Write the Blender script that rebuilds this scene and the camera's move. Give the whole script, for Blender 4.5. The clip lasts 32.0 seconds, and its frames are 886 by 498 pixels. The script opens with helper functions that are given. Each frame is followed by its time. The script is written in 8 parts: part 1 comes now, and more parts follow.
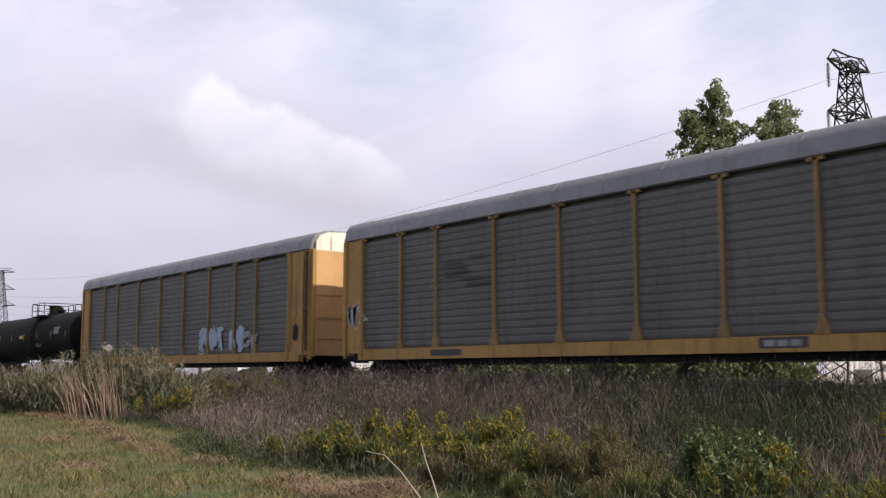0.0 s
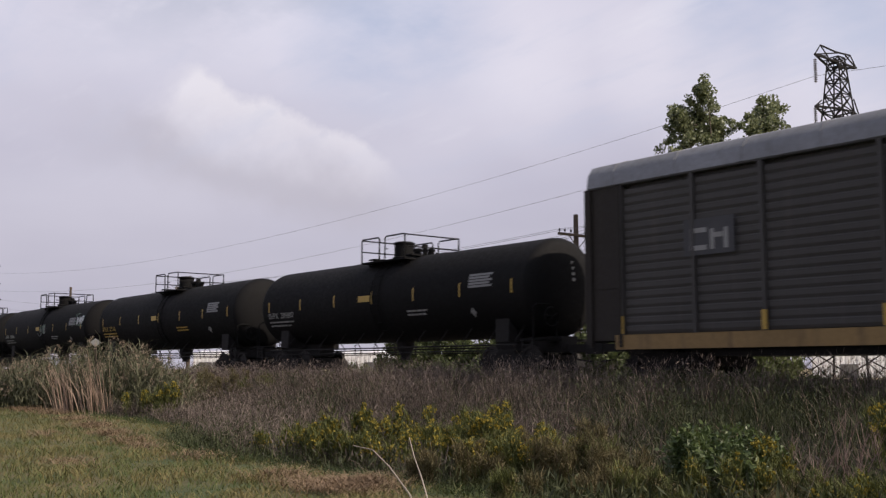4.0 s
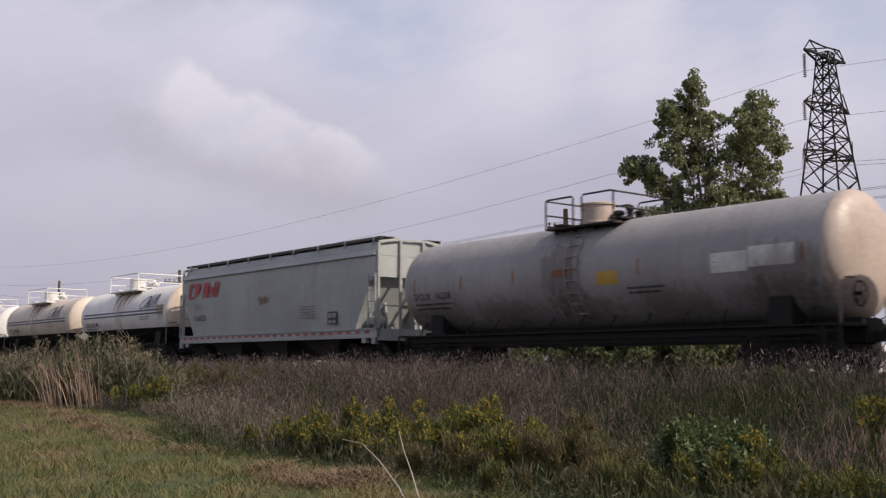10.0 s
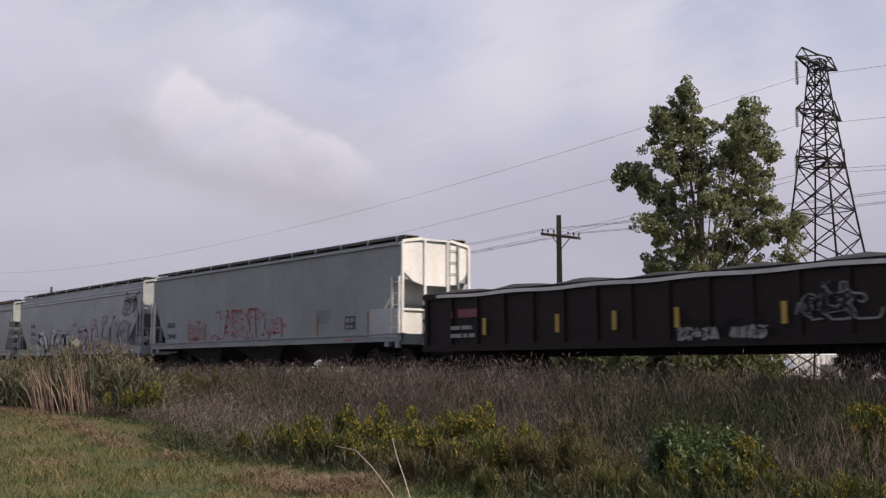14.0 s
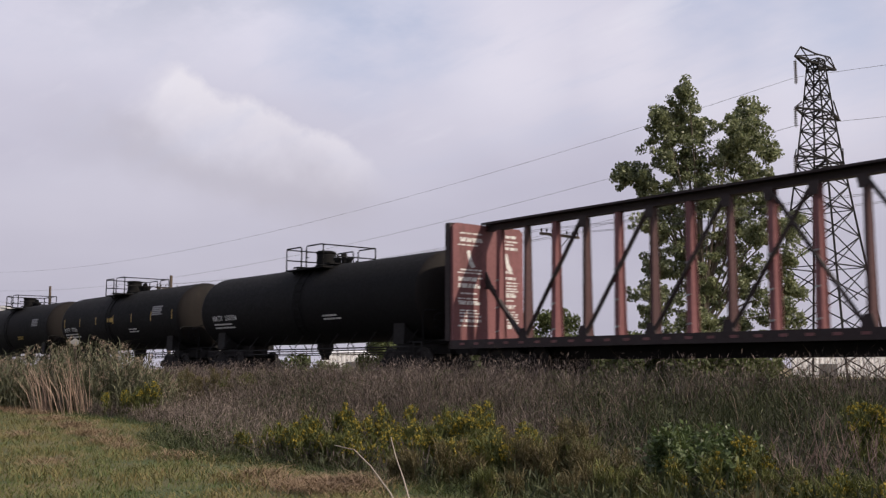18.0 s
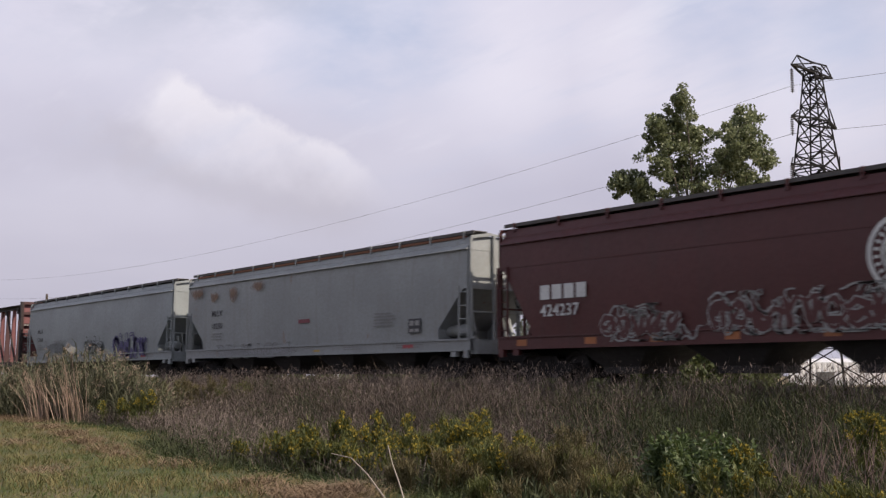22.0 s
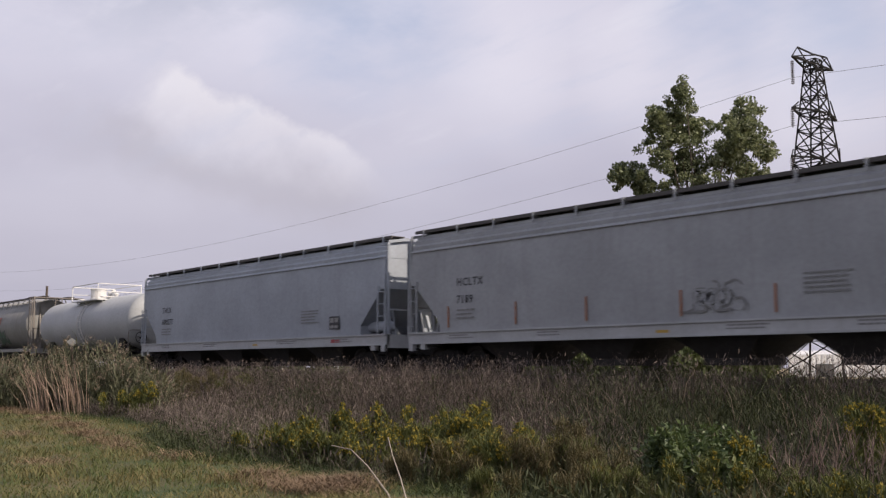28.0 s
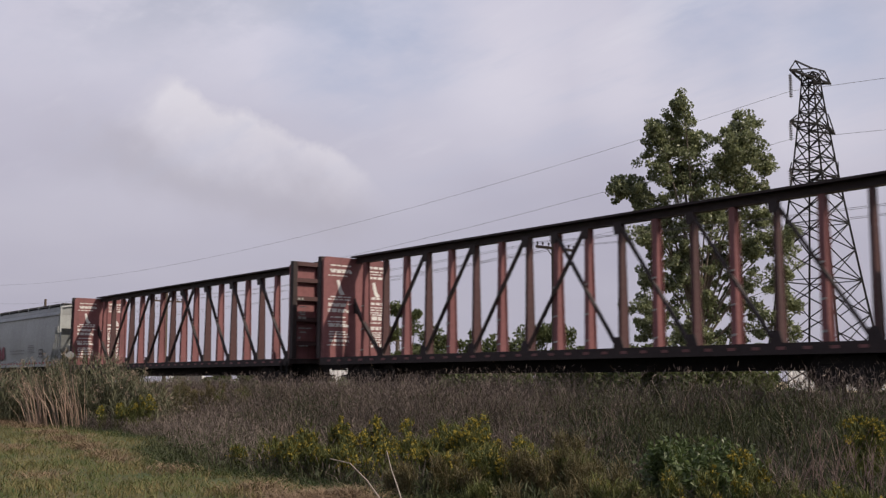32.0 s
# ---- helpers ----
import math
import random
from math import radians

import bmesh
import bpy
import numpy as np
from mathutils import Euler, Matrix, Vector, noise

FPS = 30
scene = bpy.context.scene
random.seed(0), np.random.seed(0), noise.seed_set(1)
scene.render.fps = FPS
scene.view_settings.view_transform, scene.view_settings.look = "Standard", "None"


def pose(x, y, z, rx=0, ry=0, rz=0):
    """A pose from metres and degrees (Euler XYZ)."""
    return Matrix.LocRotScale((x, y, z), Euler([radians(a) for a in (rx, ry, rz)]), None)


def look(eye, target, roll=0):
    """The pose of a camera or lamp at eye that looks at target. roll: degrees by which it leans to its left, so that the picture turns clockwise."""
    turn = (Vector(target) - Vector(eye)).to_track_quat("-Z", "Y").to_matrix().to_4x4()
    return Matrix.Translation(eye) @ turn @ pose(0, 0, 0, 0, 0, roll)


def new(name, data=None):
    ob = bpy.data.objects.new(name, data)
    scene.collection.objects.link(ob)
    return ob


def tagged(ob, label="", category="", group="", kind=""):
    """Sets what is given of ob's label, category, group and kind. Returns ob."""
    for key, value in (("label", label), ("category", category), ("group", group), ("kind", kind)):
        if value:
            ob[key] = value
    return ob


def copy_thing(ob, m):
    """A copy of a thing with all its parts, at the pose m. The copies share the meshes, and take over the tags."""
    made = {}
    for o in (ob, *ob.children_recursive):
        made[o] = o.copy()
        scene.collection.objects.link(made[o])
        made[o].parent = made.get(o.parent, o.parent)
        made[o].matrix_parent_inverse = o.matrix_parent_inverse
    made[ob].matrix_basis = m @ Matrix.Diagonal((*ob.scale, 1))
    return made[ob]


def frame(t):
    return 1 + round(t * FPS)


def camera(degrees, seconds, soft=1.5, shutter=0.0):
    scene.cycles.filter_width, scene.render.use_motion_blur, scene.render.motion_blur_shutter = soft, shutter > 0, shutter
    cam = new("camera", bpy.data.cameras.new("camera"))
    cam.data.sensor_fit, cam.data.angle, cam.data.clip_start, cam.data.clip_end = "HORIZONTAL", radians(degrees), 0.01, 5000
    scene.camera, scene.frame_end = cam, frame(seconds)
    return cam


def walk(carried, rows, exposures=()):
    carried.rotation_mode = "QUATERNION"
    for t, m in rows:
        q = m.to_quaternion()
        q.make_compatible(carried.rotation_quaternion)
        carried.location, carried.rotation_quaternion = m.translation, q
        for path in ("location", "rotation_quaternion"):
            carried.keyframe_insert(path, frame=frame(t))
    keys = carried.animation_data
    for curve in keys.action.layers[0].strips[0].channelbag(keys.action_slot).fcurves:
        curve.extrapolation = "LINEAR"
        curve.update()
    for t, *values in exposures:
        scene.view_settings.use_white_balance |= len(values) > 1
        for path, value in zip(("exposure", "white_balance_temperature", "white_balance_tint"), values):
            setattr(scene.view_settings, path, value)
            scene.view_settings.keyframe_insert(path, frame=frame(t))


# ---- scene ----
# camera on a tripod beside the track, panning and nodding a little
FOCAL = 1820.0
HALF_ANGLE = math.degrees(math.atan(784 / FOCAL))
EYE = (0.0, 0.0, 0.26)
TURN, TILT = 50.58, 6.40
cam = camera(2 * HALF_ANGLE, 32.0, soft=1.3, shutter=0.15)


def aim(a, b):
    return pose(*EYE, 90 + TILT + math.degrees(b / FOCAL), 0, TURN + math.degrees(a / FOCAL))


walk(cam, [
    (0, aim(45, 16)), (0.5, aim(45, 17)), (1, aim(40, 20)), (1.5, aim(40, 22)), (2, aim(42, 17)),
    (2.5, aim(39, 14)), (3, aim(32, 7)), (3.5, aim(27, 6)), (5.5, aim(20, 5)), (6, aim(19, 2)),
    (6.5, aim(14, 0)), (7, aim(10, -1)), (7.5, aim(11, 3)), (8, aim(3, 5)), (8.5, aim(2, 6)),
    (9, aim(10, 4)), (9.5, aim(9, -1)), (10, aim(6, -4)), (10.5, aim(5, -5)), (11, aim(2, -4)),
    (11.5, aim(-4, -2)), (12, aim(-4, 0)), (12.5, aim(0, 0)), (13, aim(0, 0)), (13.5, aim(-2, 2)),
    (14, aim(-6, 7)), (14.5, aim(-7, 11)), (16.5, aim(-13, -7)), (17, aim(-8, -7)), (17.5, aim(-5, -1)),
    (18, aim(-8, 6)), (18.5, aim(-8, 15)), (19, aim(-10, 17)), (19.5, aim(-17, 19)), (20, aim(-22, 23)),
    (20.5, aim(-21, 23)), (21, aim(-15, 16)), (21.5, aim(-13, 15)), (22, aim(-13, 20)), (22.5, aim(-14, 23)),
    (23, aim(-18, 22)), (23.5, aim(-22, 16)), (24, aim(-22, 13)), (24.5, aim(-27, 15)), (25, aim(-15, 14)),
    (25.5, aim(-12, 15)), (27.5, aim(-14, 9)), (28, aim(-13, 6)), (28.5, aim(-11, 7)), (29, aim(-15, 11)),
    (29.5, aim(-16, 14)), (30, aim(-18, 11)), (30.5, aim(-16, 13)), (31, aim(-16, 14)), (31.5, aim(-13, 18)),
    (32, aim(-15, 29)),
], exposures=[(0, 0.32), (1, 0.1), (3, 0.0), (6, 0.0), (7, -0.05), (8, -0.23), (9, -0.2), (10, -0.1), (12, 0.05), (14, -0.1), (16.5, 0.1), (17, 0.1), (19, -0.14), (20, -0.15), (21, 0.0), (22, 0.08), (23, 0.02), (25, 0.0), (28, 0.0), (30, -0.03), (31, -0.12), (32, -0.18)])

# hazy sun low over the far end of the line, bright broken overcast
SUN_SIDE, SUN_UP = 24.0, 42.0          # degrees off the line towards the far side, degrees above the horizon
sun_way = Vector((math.cos(radians(SUN_SIDE)) * math.cos(radians(SUN_UP)), math.sin(radians(SUN_SIDE)) * math.cos(radians(SUN_UP)), math.sin(radians(SUN_UP))))
sun = new("sun", bpy.data.lights.new("sun", "SUN"))
sun.data.energy, sun.data.angle, sun.data.color = 5.0, radians(0.8), (1.0, 0.87, 0.74)
sun.matrix_basis = look(sun_way * 200, (0, 0, 0))


class Nodes:
    """Short writing of node trees."""

    def __init__(self, tree):
        self.tree = tree
        tree.nodes.clear()

    def add(self, kind, ins=None):
        n = self.tree.nodes.new(kind)
        for k, v in (ins or {}).items():
            self.put(n.inputs[k], v)
        return n

    def put(self, socket, v):
        if isinstance(v, bpy.types.NodeSocket):
            self.tree.links.new(v, socket)
        elif isinstance(v, bpy.types.Node):
            self.tree.links.new(v.outputs[0], socket)
        else:
            socket.default_value = v

    def math(self, op, a, b=0.0, c=0.0, clamp=False):
        n = self.add("ShaderNodeMath", {0: a, 1: b, 2: c})
        n.operation, n.use_clamp = op, clamp
        return n

    def vmath(self, op, a, b=(0, 0, 0)):
        n = self.add("ShaderNodeVectorMath")
        n.operation = op
        self.put(n.inputs[0], a)
        if op == "SCALE":
            self.put(n.inputs["Scale"], b)
        elif op not in ("NORMALIZE", "LENGTH"):
            self.put(n.inputs[1], b)
        return n

    def noise(self, vec, scale, detail=3.0, rough=0.55, w=None):
        n = self.add("ShaderNodeTexNoise", {"Vector": vec, "Scale": scale, "Detail": detail, "Roughness": rough})
        if w is not None:
            n.noise_dimensions = "4D"
            self.put(n.inputs["W"], w)
        return n.outputs["Fac"]

    def ramp(self, fac, lo, hi, a=0.0, b=1.0):
        n = self.add("ShaderNodeMapRange", {"Value": fac, "From Min": lo, "From Max": hi, "To Min": a, "To Max": b})
        n.interpolation_type = "SMOOTHSTEP"
        return n.outputs[0]

    def mix(self, fac, a, b):
        n = self.add("ShaderNodeMix")
        n.data_type = "RGBA"
        self.put(n.inputs[0], fac)
        self.put(n.inputs[6], a)
        self.put(n.inputs[7], b)
        return n.outputs[2]

    def scaled(self, vec, xyz):
        return self.vmath("MULTIPLY", vec, xyz)


def spot(px, py, depth):
    """The place that a point of the steady view shows, at a depth along the ground."""
    w = view_way(px, py)
    th = radians(90 - TURN)
    k = depth / (-math.cos(th) * w.x + math.sin(th) * w.y)
    return Vector(EYE) + w * k


def view_way(px, py):
    """The world direction of a place in the steady view."""
    m = Euler((radians(90 + TILT), 0, radians(TURN))).to_matrix()
    return (m @ Vector(((px - 784) / FOCAL, (441 - py) / FOCAL, -1))).normalized()


def make_world():
    world = bpy.data.worlds.new("sky")
    scene.world = world
    world.use_nodes = True
    n = Nodes(world.node_tree)
    sky = n.add("ShaderNodeTexSky")
    sky.sky_type, sky.sun_disc = "NISHITA", False
    sky.sun_elevation, sky.sun_rotation = radians(SUN_UP), radians(90 - SUN_SIDE)
    sky.air_density, sky.dust_density = 1.2, 3.0
    blue = n.vmath("SCALE", sky.outputs[0], 0.10)
    way = n.add("ShaderNodeTexCoord").outputs["Generated"]
    xyz = n.add("ShaderNodeSeparateXYZ", {0: way})
    up = n.math("ADD", n.math("MAXIMUM", xyz.outputs[2], 0.0), 0.16)
    flat = n.add("ShaderNodeCombineXYZ", {0: n.math("DIVIDE", xyz.outputs[0], up), 1: n.math("DIVIDE", xyz.outputs[1], up), 2: 0.3})
    broad = n.noise(flat, 0.55, 4.0, 0.5)
    fine = n.noise(flat, 1.7, 6.0, 0.6)
    soft = n.noise(way, 3.0, 5.0, 0.55)
    # high veil: pale lavender grey, thinner and bluer in places
    veil = n.mix(n.ramp(broad, 0.32, 0.68), (0.52, 0.50, 0.63, 1), (0.76, 0.74, 0.86, 1))
    veil = n.mix(n.ramp(soft, 0.35, 0.7, 0.0, 0.5), veil, (0.62, 0.60, 0.71, 1))
    low = n.ramp(xyz.outputs[2], 0.0, 0.36, 1.0, 0.0)
    veil = n.mix(n.math("MULTIPLY", low, 0.9), veil, (0.475, 0.452, 0.54, 1))
    # the cover breaks open towards the zenith
    thin = n.math("MULTIPLY", n.ramp(fine, 0.50, 0.68), n.ramp(xyz.outputs[2], 0.25, 0.42))
    gaps = n.math("MAXIMUM", n.math("MULTIPLY", thin, 0.5), n.ramp(xyz.outputs[2], 0.40, 0.75, 0.0, 0.8))
    tint = n.mix(gaps, veil, blue)
    # heaped cloud: a crisp lit crest that falls away to the right, grey belly that melts into the veil
    wob = n.vmath("SUBTRACT", n.add("ShaderNodeTexNoise", {"Vector": way, "Scale": 14.0, "Detail": 6.0, "Roughness": 0.55}).outputs["Color"], (0.5, 0.5, 0.5))
    bent = n.vmath("ADD", way, n.vmath("SCALE", wob, 0.028))
    front, right, top = view_way(784, 441), view_way(784 + FOCAL * 1000, 441), view_way(784, 441 - FOCAL * 1000)

    def along(axis):
        return n.vmath("DOT_PRODUCT", bent, tuple(axis)).outputs["Value"]

    ahead = n.math("MAXIMUM", along(front), 0.05)
    u = n.math("DIVIDE", along(right), ahead)          # across, from the middle of the steady view
    v = n.math("DIVIDE", along(top), ahead)            # upwards

    def lobe(px, py, inner, outer):
        d = n.vmath("LENGTH", n.vmath("SUBTRACT", bent, tuple(view_way(px, py)))).outputs["Value"]
        return n.ramp(d, inner / FOCAL, outer / FOCAL, 1.0, 0.0)

    def union(items):
        out = items[0]
        for q in items[1:]:
            out = n.math("SMOOTH_MAX", out, q, 0.15)
        return out

    def bump(px, py, half):
        """One swell of the crest: its top, falling away to both sides."""
        d = n.math("SUBTRACT", u, (px - 784) / FOCAL)
        return n.math("SUBTRACT", (441 - py) / FOCAL, n.math("MULTIPLY", n.math("MULTIPLY", d, d), 40 * FOCAL / half ** 2))

    crest = bump(300, 100, 60)
    for swell in ((185, 158, 110), (338, 116, 60), (425, 152, 75), (495, 184, 65), (570, 222, 75), (630, 252, 60)):
        crest = n.math("SMOOTH_MAX", crest, bump(*swell), 0.02)
    crest = n.math("ADD", crest, n.math("MULTIPLY", n.math("SUBTRACT", n.noise(way, 26.0, 5.0, 0.6), 0.5), 0.03))
    deep = n.math("SUBTRACT", crest, v)                # how far below the crest
    haze = n.ramp(u, (220 - 784) / FOCAL, (330 - 784) / FOCAL, 170 / FOCAL, 22 / FOCAL)
    edge = n.math("DIVIDE", deep, haze, clamp=True)
    ends = n.math("MULTIPLY", n.ramp(u, (40 - 784) / FOCAL, (300 - 784) / FOCAL), n.ramp(u, (590 - 784) / FOCAL, (720 - 784) / FOCAL, 1.0, 0.0))
    billow = n.math("MULTIPLY", n.math("SUBTRACT", n.noise(way, 13.0, 5.0, 0.55), 0.5), 0.07)
    level = n.math("ADD", n.math("ADD", v, n.math("MULTIPLY", n.math("SUBTRACT", u, (306 - 784) / FOCAL), 0.24)), billow)
    lit = n.math("MULTIPLY", n.math("MULTIPLY", edge, n.ramp(level, (441 - 300) / FOCAL, (441 - 110) / FOCAL)), ends)
    belly = n.math("MULTIPLY", n.math("MULTIPLY", n.ramp(level, (441 - 350) / FOCAL, (441 - 270) / FOCAL), n.ramp(level, (441 - 270) / FOCAL, (441 - 180) / FOCAL, 1.0, 0.0)), ends)
    c = n.mix(n.math("MULTIPLY", belly, 0.55), tint, (0.475, 0.445, 0.505, 1))
    c = n.mix(n.math("MULTIPLY", lit, 0.9), c, (0.83, 0.79, 0.85, 1))
    # thin blue rifts and a brighter drift between them
    rift = union([lobe(px, py, 0.0, r) for px, py, r in ((630, 70, 190), (740, 40, 190), (1330, 20, 150), (1480, 60, 170), (1250, -20, 180))])
    c = n.mix(n.math("MULTIPLY", rift, n.ramp(fine, 0.35, 0.65, 0.25, 0.9)), c, (0.45, 0.51, 0.69, 1))
    drift = union([lobe(px, py, 0.0, r) for px, py, r in ((930, 110, 190), (1120, 110, 190), (1250, 190, 180), (1450, 230, 230), (1420, 120, 160))])
    c = n.mix(n.math("MULTIPLY", drift, n.ramp(broad, 0.3, 0.7, 0.3, 0.6)), c, (0.82, 0.785, 0.88, 1))
    streak = n.noise(n.scaled(flat, (0.9, 2.6, 1.0)), 1.3, 6.0, 0.6)
    high = n.ramp(xyz.outputs[2], 0.14, 0.3)
    c = n.mix(n.math("MULTIPLY", n.ramp(streak, 0.5, 0.68, 0.0, 0.5), high), c, (0.55, 0.58, 0.73, 1))
    c = n.mix(n.math("MULTIPLY", n.ramp(streak, 0.48, 0.34, 0.0, 0.4), high), c, (0.81, 0.785, 0.87, 1))
    ground = n.ramp(xyz.outputs[2], -0.02, 0.0, 0.0, 1.0)
    c = n.mix(ground, (0.12, 0.11, 0.09, 1), c)
    bg = n.add("ShaderNodeBackground", {"Color": c, "Strength": 1.0})
    n.add("ShaderNodeOutputWorld", {"Surface": bg})


make_world()


# materials -----------------------------------------------------------------
def paint(name, color, rough=0.55, dirt=0.4, dirt_color=(0.07, 0.06, 0.05), rust=0.0, metal=0.0, streak=True, grain=0.06, bump=0.02, shine=0.5):
    """Weathered coat: broad fading, fine grain, grime that runs down, spots of rust."""
    m = bpy.data.materials.new(name)
    m.use_nodes = True
    n = Nodes(m.node_tree)
    pos = n.add("ShaderNodeTexCoord").outputs["Object"]
    seed = n.math("MULTIPLY", n.add("ShaderNodeObjectInfo").outputs["Random"], 37.0)
    broad = n.noise(pos, 0.5, 3.0, 0.5, seed)
    fine = n.noise(pos, 9.0, 4.0, 0.65, seed)
    run = n.noise(n.scaled(pos, (2.6, 2.6, 0.22)) if streak else pos, 1.6, 4.0, 0.6, seed)
    r, g, b = color
    c = n.mix(n.ramp(broad, 0.3, 0.7), (r * 0.88, g * 0.88, b * 0.88, 1), (min(r * 1.1, 1), min(g * 1.1, 1), min(b * 1.1, 1), 1))
    c = n.mix(n.ramp(fine, 0.3, 0.75, 0.0, grain * 4), c, (*dirt_color, 1))
    c = n.mix(n.ramp(run, 0.48, 0.78, 0.0, dirt), c, (*dirt_color, 1))
    if rust:
        spot = n.noise(n.scaled(pos, (1.0, 1.0, 0.5)), 1.9, 6.0, 0.7, seed)
        c = n.mix(n.ramp(spot, 0.66 - 0.24 * rust, 0.74 - 0.14 * rust, 0.0, 0.9), c, n.mix(fine, (0.10, 0.035, 0.015, 1), (0.30, 0.12, 0.05, 1)))
    bs = n.add("ShaderNodeBsdfPrincipled", {"Base Color": c, "Roughness": n.ramp(fine, 0.2, 0.8, rough - 0.1, min(rough + 0.14, 1)), "Metallic": metal, "Specular IOR Level": shine})
    if bump:
        bs_n = n.add("ShaderNodeBump", {"Height": n.math("ADD", fine, n.math("MULTIPLY", broad, 0.6)), "Strength": 0.35, "Distance": bump})
        n.put(bs.inputs["Normal"], bs_n.outputs[0])
    n.add("ShaderNodeOutputMaterial", {"Surface": bs})
    return m


def plant(name, a, b, rough=0.75, scale=0.35, through_light=0.25, single=0.6, drift=0.5, crisp=0.18):
    """Leaves and stalks: colour differs from piece to piece and from patch to patch."""
    m = bpy.data.materials.new(name)
    m.use_nodes = True
    n = Nodes(m.node_tree)
    pos = n.add("ShaderNodeTexCoord").outputs["Object"]
    piece = n.add("ShaderNodeNewGeometry").outputs["Random Per Island"]
    patch = n.math("ADD", n.math("MULTIPLY", n.ramp(n.noise(pos, scale, 3.0, 0.6), 0.5 - crisp, 0.5 + crisp), 0.6), n.math("MULTIPLY", n.ramp(n.noise(pos, scale * 4.5, 3.0, 0.6), 0.36, 0.64), 0.45))
    fac = n.math("ADD", n.math("MULTIPLY", piece, single), n.math("MULTIPLY", patch, drift), clamp=True)
    c = n.mix(fac, (*a, 1), (*b, 1))
    bs = n.add("ShaderNodeBsdfPrincipled", {"Base Color": c, "Roughness": rough})
    tr = n.add("ShaderNodeBsdfTranslucent", {"Color": c})
    n.add("ShaderNodeOutputMaterial", {"Surface": n.add("ShaderNodeMixShader", {0: through_light, 1: bs, 2: tr})})
    return m


def soil(name, stops, scale, rough=0.95, bump=0.05):
    """Ground made of three tones in patches with fine crumb."""
    m = bpy.data.materials.new(name)
    m.use_nodes = True
    n = Nodes(m.node_tree)
    pos = n.add("ShaderNodeTexCoord").outputs["Object"]
    a = n.ramp(n.noise(pos, scale, 4.0, 0.6), 0.35, 0.65)
    b = n.ramp(n.noise(pos, scale * 6, 5.0, 0.65), 0.35, 0.7)
    f = n.noise(pos, scale * 55, 4.0, 0.7)
    c = n.mix(a, (*stops[0], 1), (*stops[1], 1))
    c = n.mix(n.math("MULTIPLY", b, 0.7), c, (*stops[2], 1))
    c = n.mix(n.ramp(f, 0.35, 0.75, 0.0, 0.5), c, (stops[2][0] * 0.4, stops[2][1] * 0.4, stops[2][2] * 0.4, 1))
    bs = n.add("ShaderNodeBsdfPrincipled", {"Base Color": c, "Roughness": rough})
    n.put(bs.inputs["Normal"], n.add("ShaderNodeBump", {"Height": f, "Strength": 0.6, "Distance": bump}).outputs[0])
    n.add("ShaderNodeOutputMaterial", {"Surface": bs})
    return m



def stain(name, inner, outer, strength=0.9, runs=False):
    """A soft edged patch of dirt or rust, or runs from its top edge, that let the coat below show through."""
    m = bpy.data.materials.new(name)
    m.use_nodes = True
    n = Nodes(m.node_tree)
    co = n.add("ShaderNodeTexCoord")
    pos = co.outputs["Object"]
    mid = n.scaled(n.vmath("SUBTRACT", co.outputs["Generated"], (0.5, 0.5, 0.5)), (2.0, 0.0, 2.0))
    far = n.vmath("LENGTH", mid).outputs["Value"]
    grit = n.noise(n.scaled(pos, (1.0, 1.0, 0.45)), 5.0, 6.0, 0.7)
    cover = n.math("MULTIPLY", n.ramp(n.math("SUBTRACT", n.math("MULTIPLY_ADD", grit, 2.6, -0.45), far), -0.15, 0.55), strength)
    if runs:
        gen = n.add("ShaderNodeSeparateXYZ", {0: co.outputs["Generated"]})
        thread = n.noise(n.scaled(pos, (7.0, 1.0, 0.35)), 1.3, 5.0, 0.65)
        side = n.math("ABSOLUTE", n.math("SUBTRACT", gen.outputs[0], 0.5))
        level = n.math("ADD", gen.outputs[2], n.math("MULTIPLY", n.math("SUBTRACT", thread, 0.5), 1.9))
        level = n.math("ADD", level, n.math("MULTIPLY", n.math("SUBTRACT", grit, 0.5), 0.5))
        cover = n.math("MULTIPLY", n.math("MULTIPLY", n.ramp(level, 0.35, 0.85), n.ramp(side, 0.32, 0.5, 1.0, 0.0)), strength)
    bs = n.add("ShaderNodeBsdfPrincipled", {"Base Color": n.mix(grit, (*inner, 1), (*outer, 1)), "Roughness": 0.85})
    n.add("ShaderNodeOutputMaterial", {"Surface": n.add("ShaderNodeMixShader", {0: cover, 1: n.add("ShaderNodeBsdfTransparent"), 2: bs})})
    return m


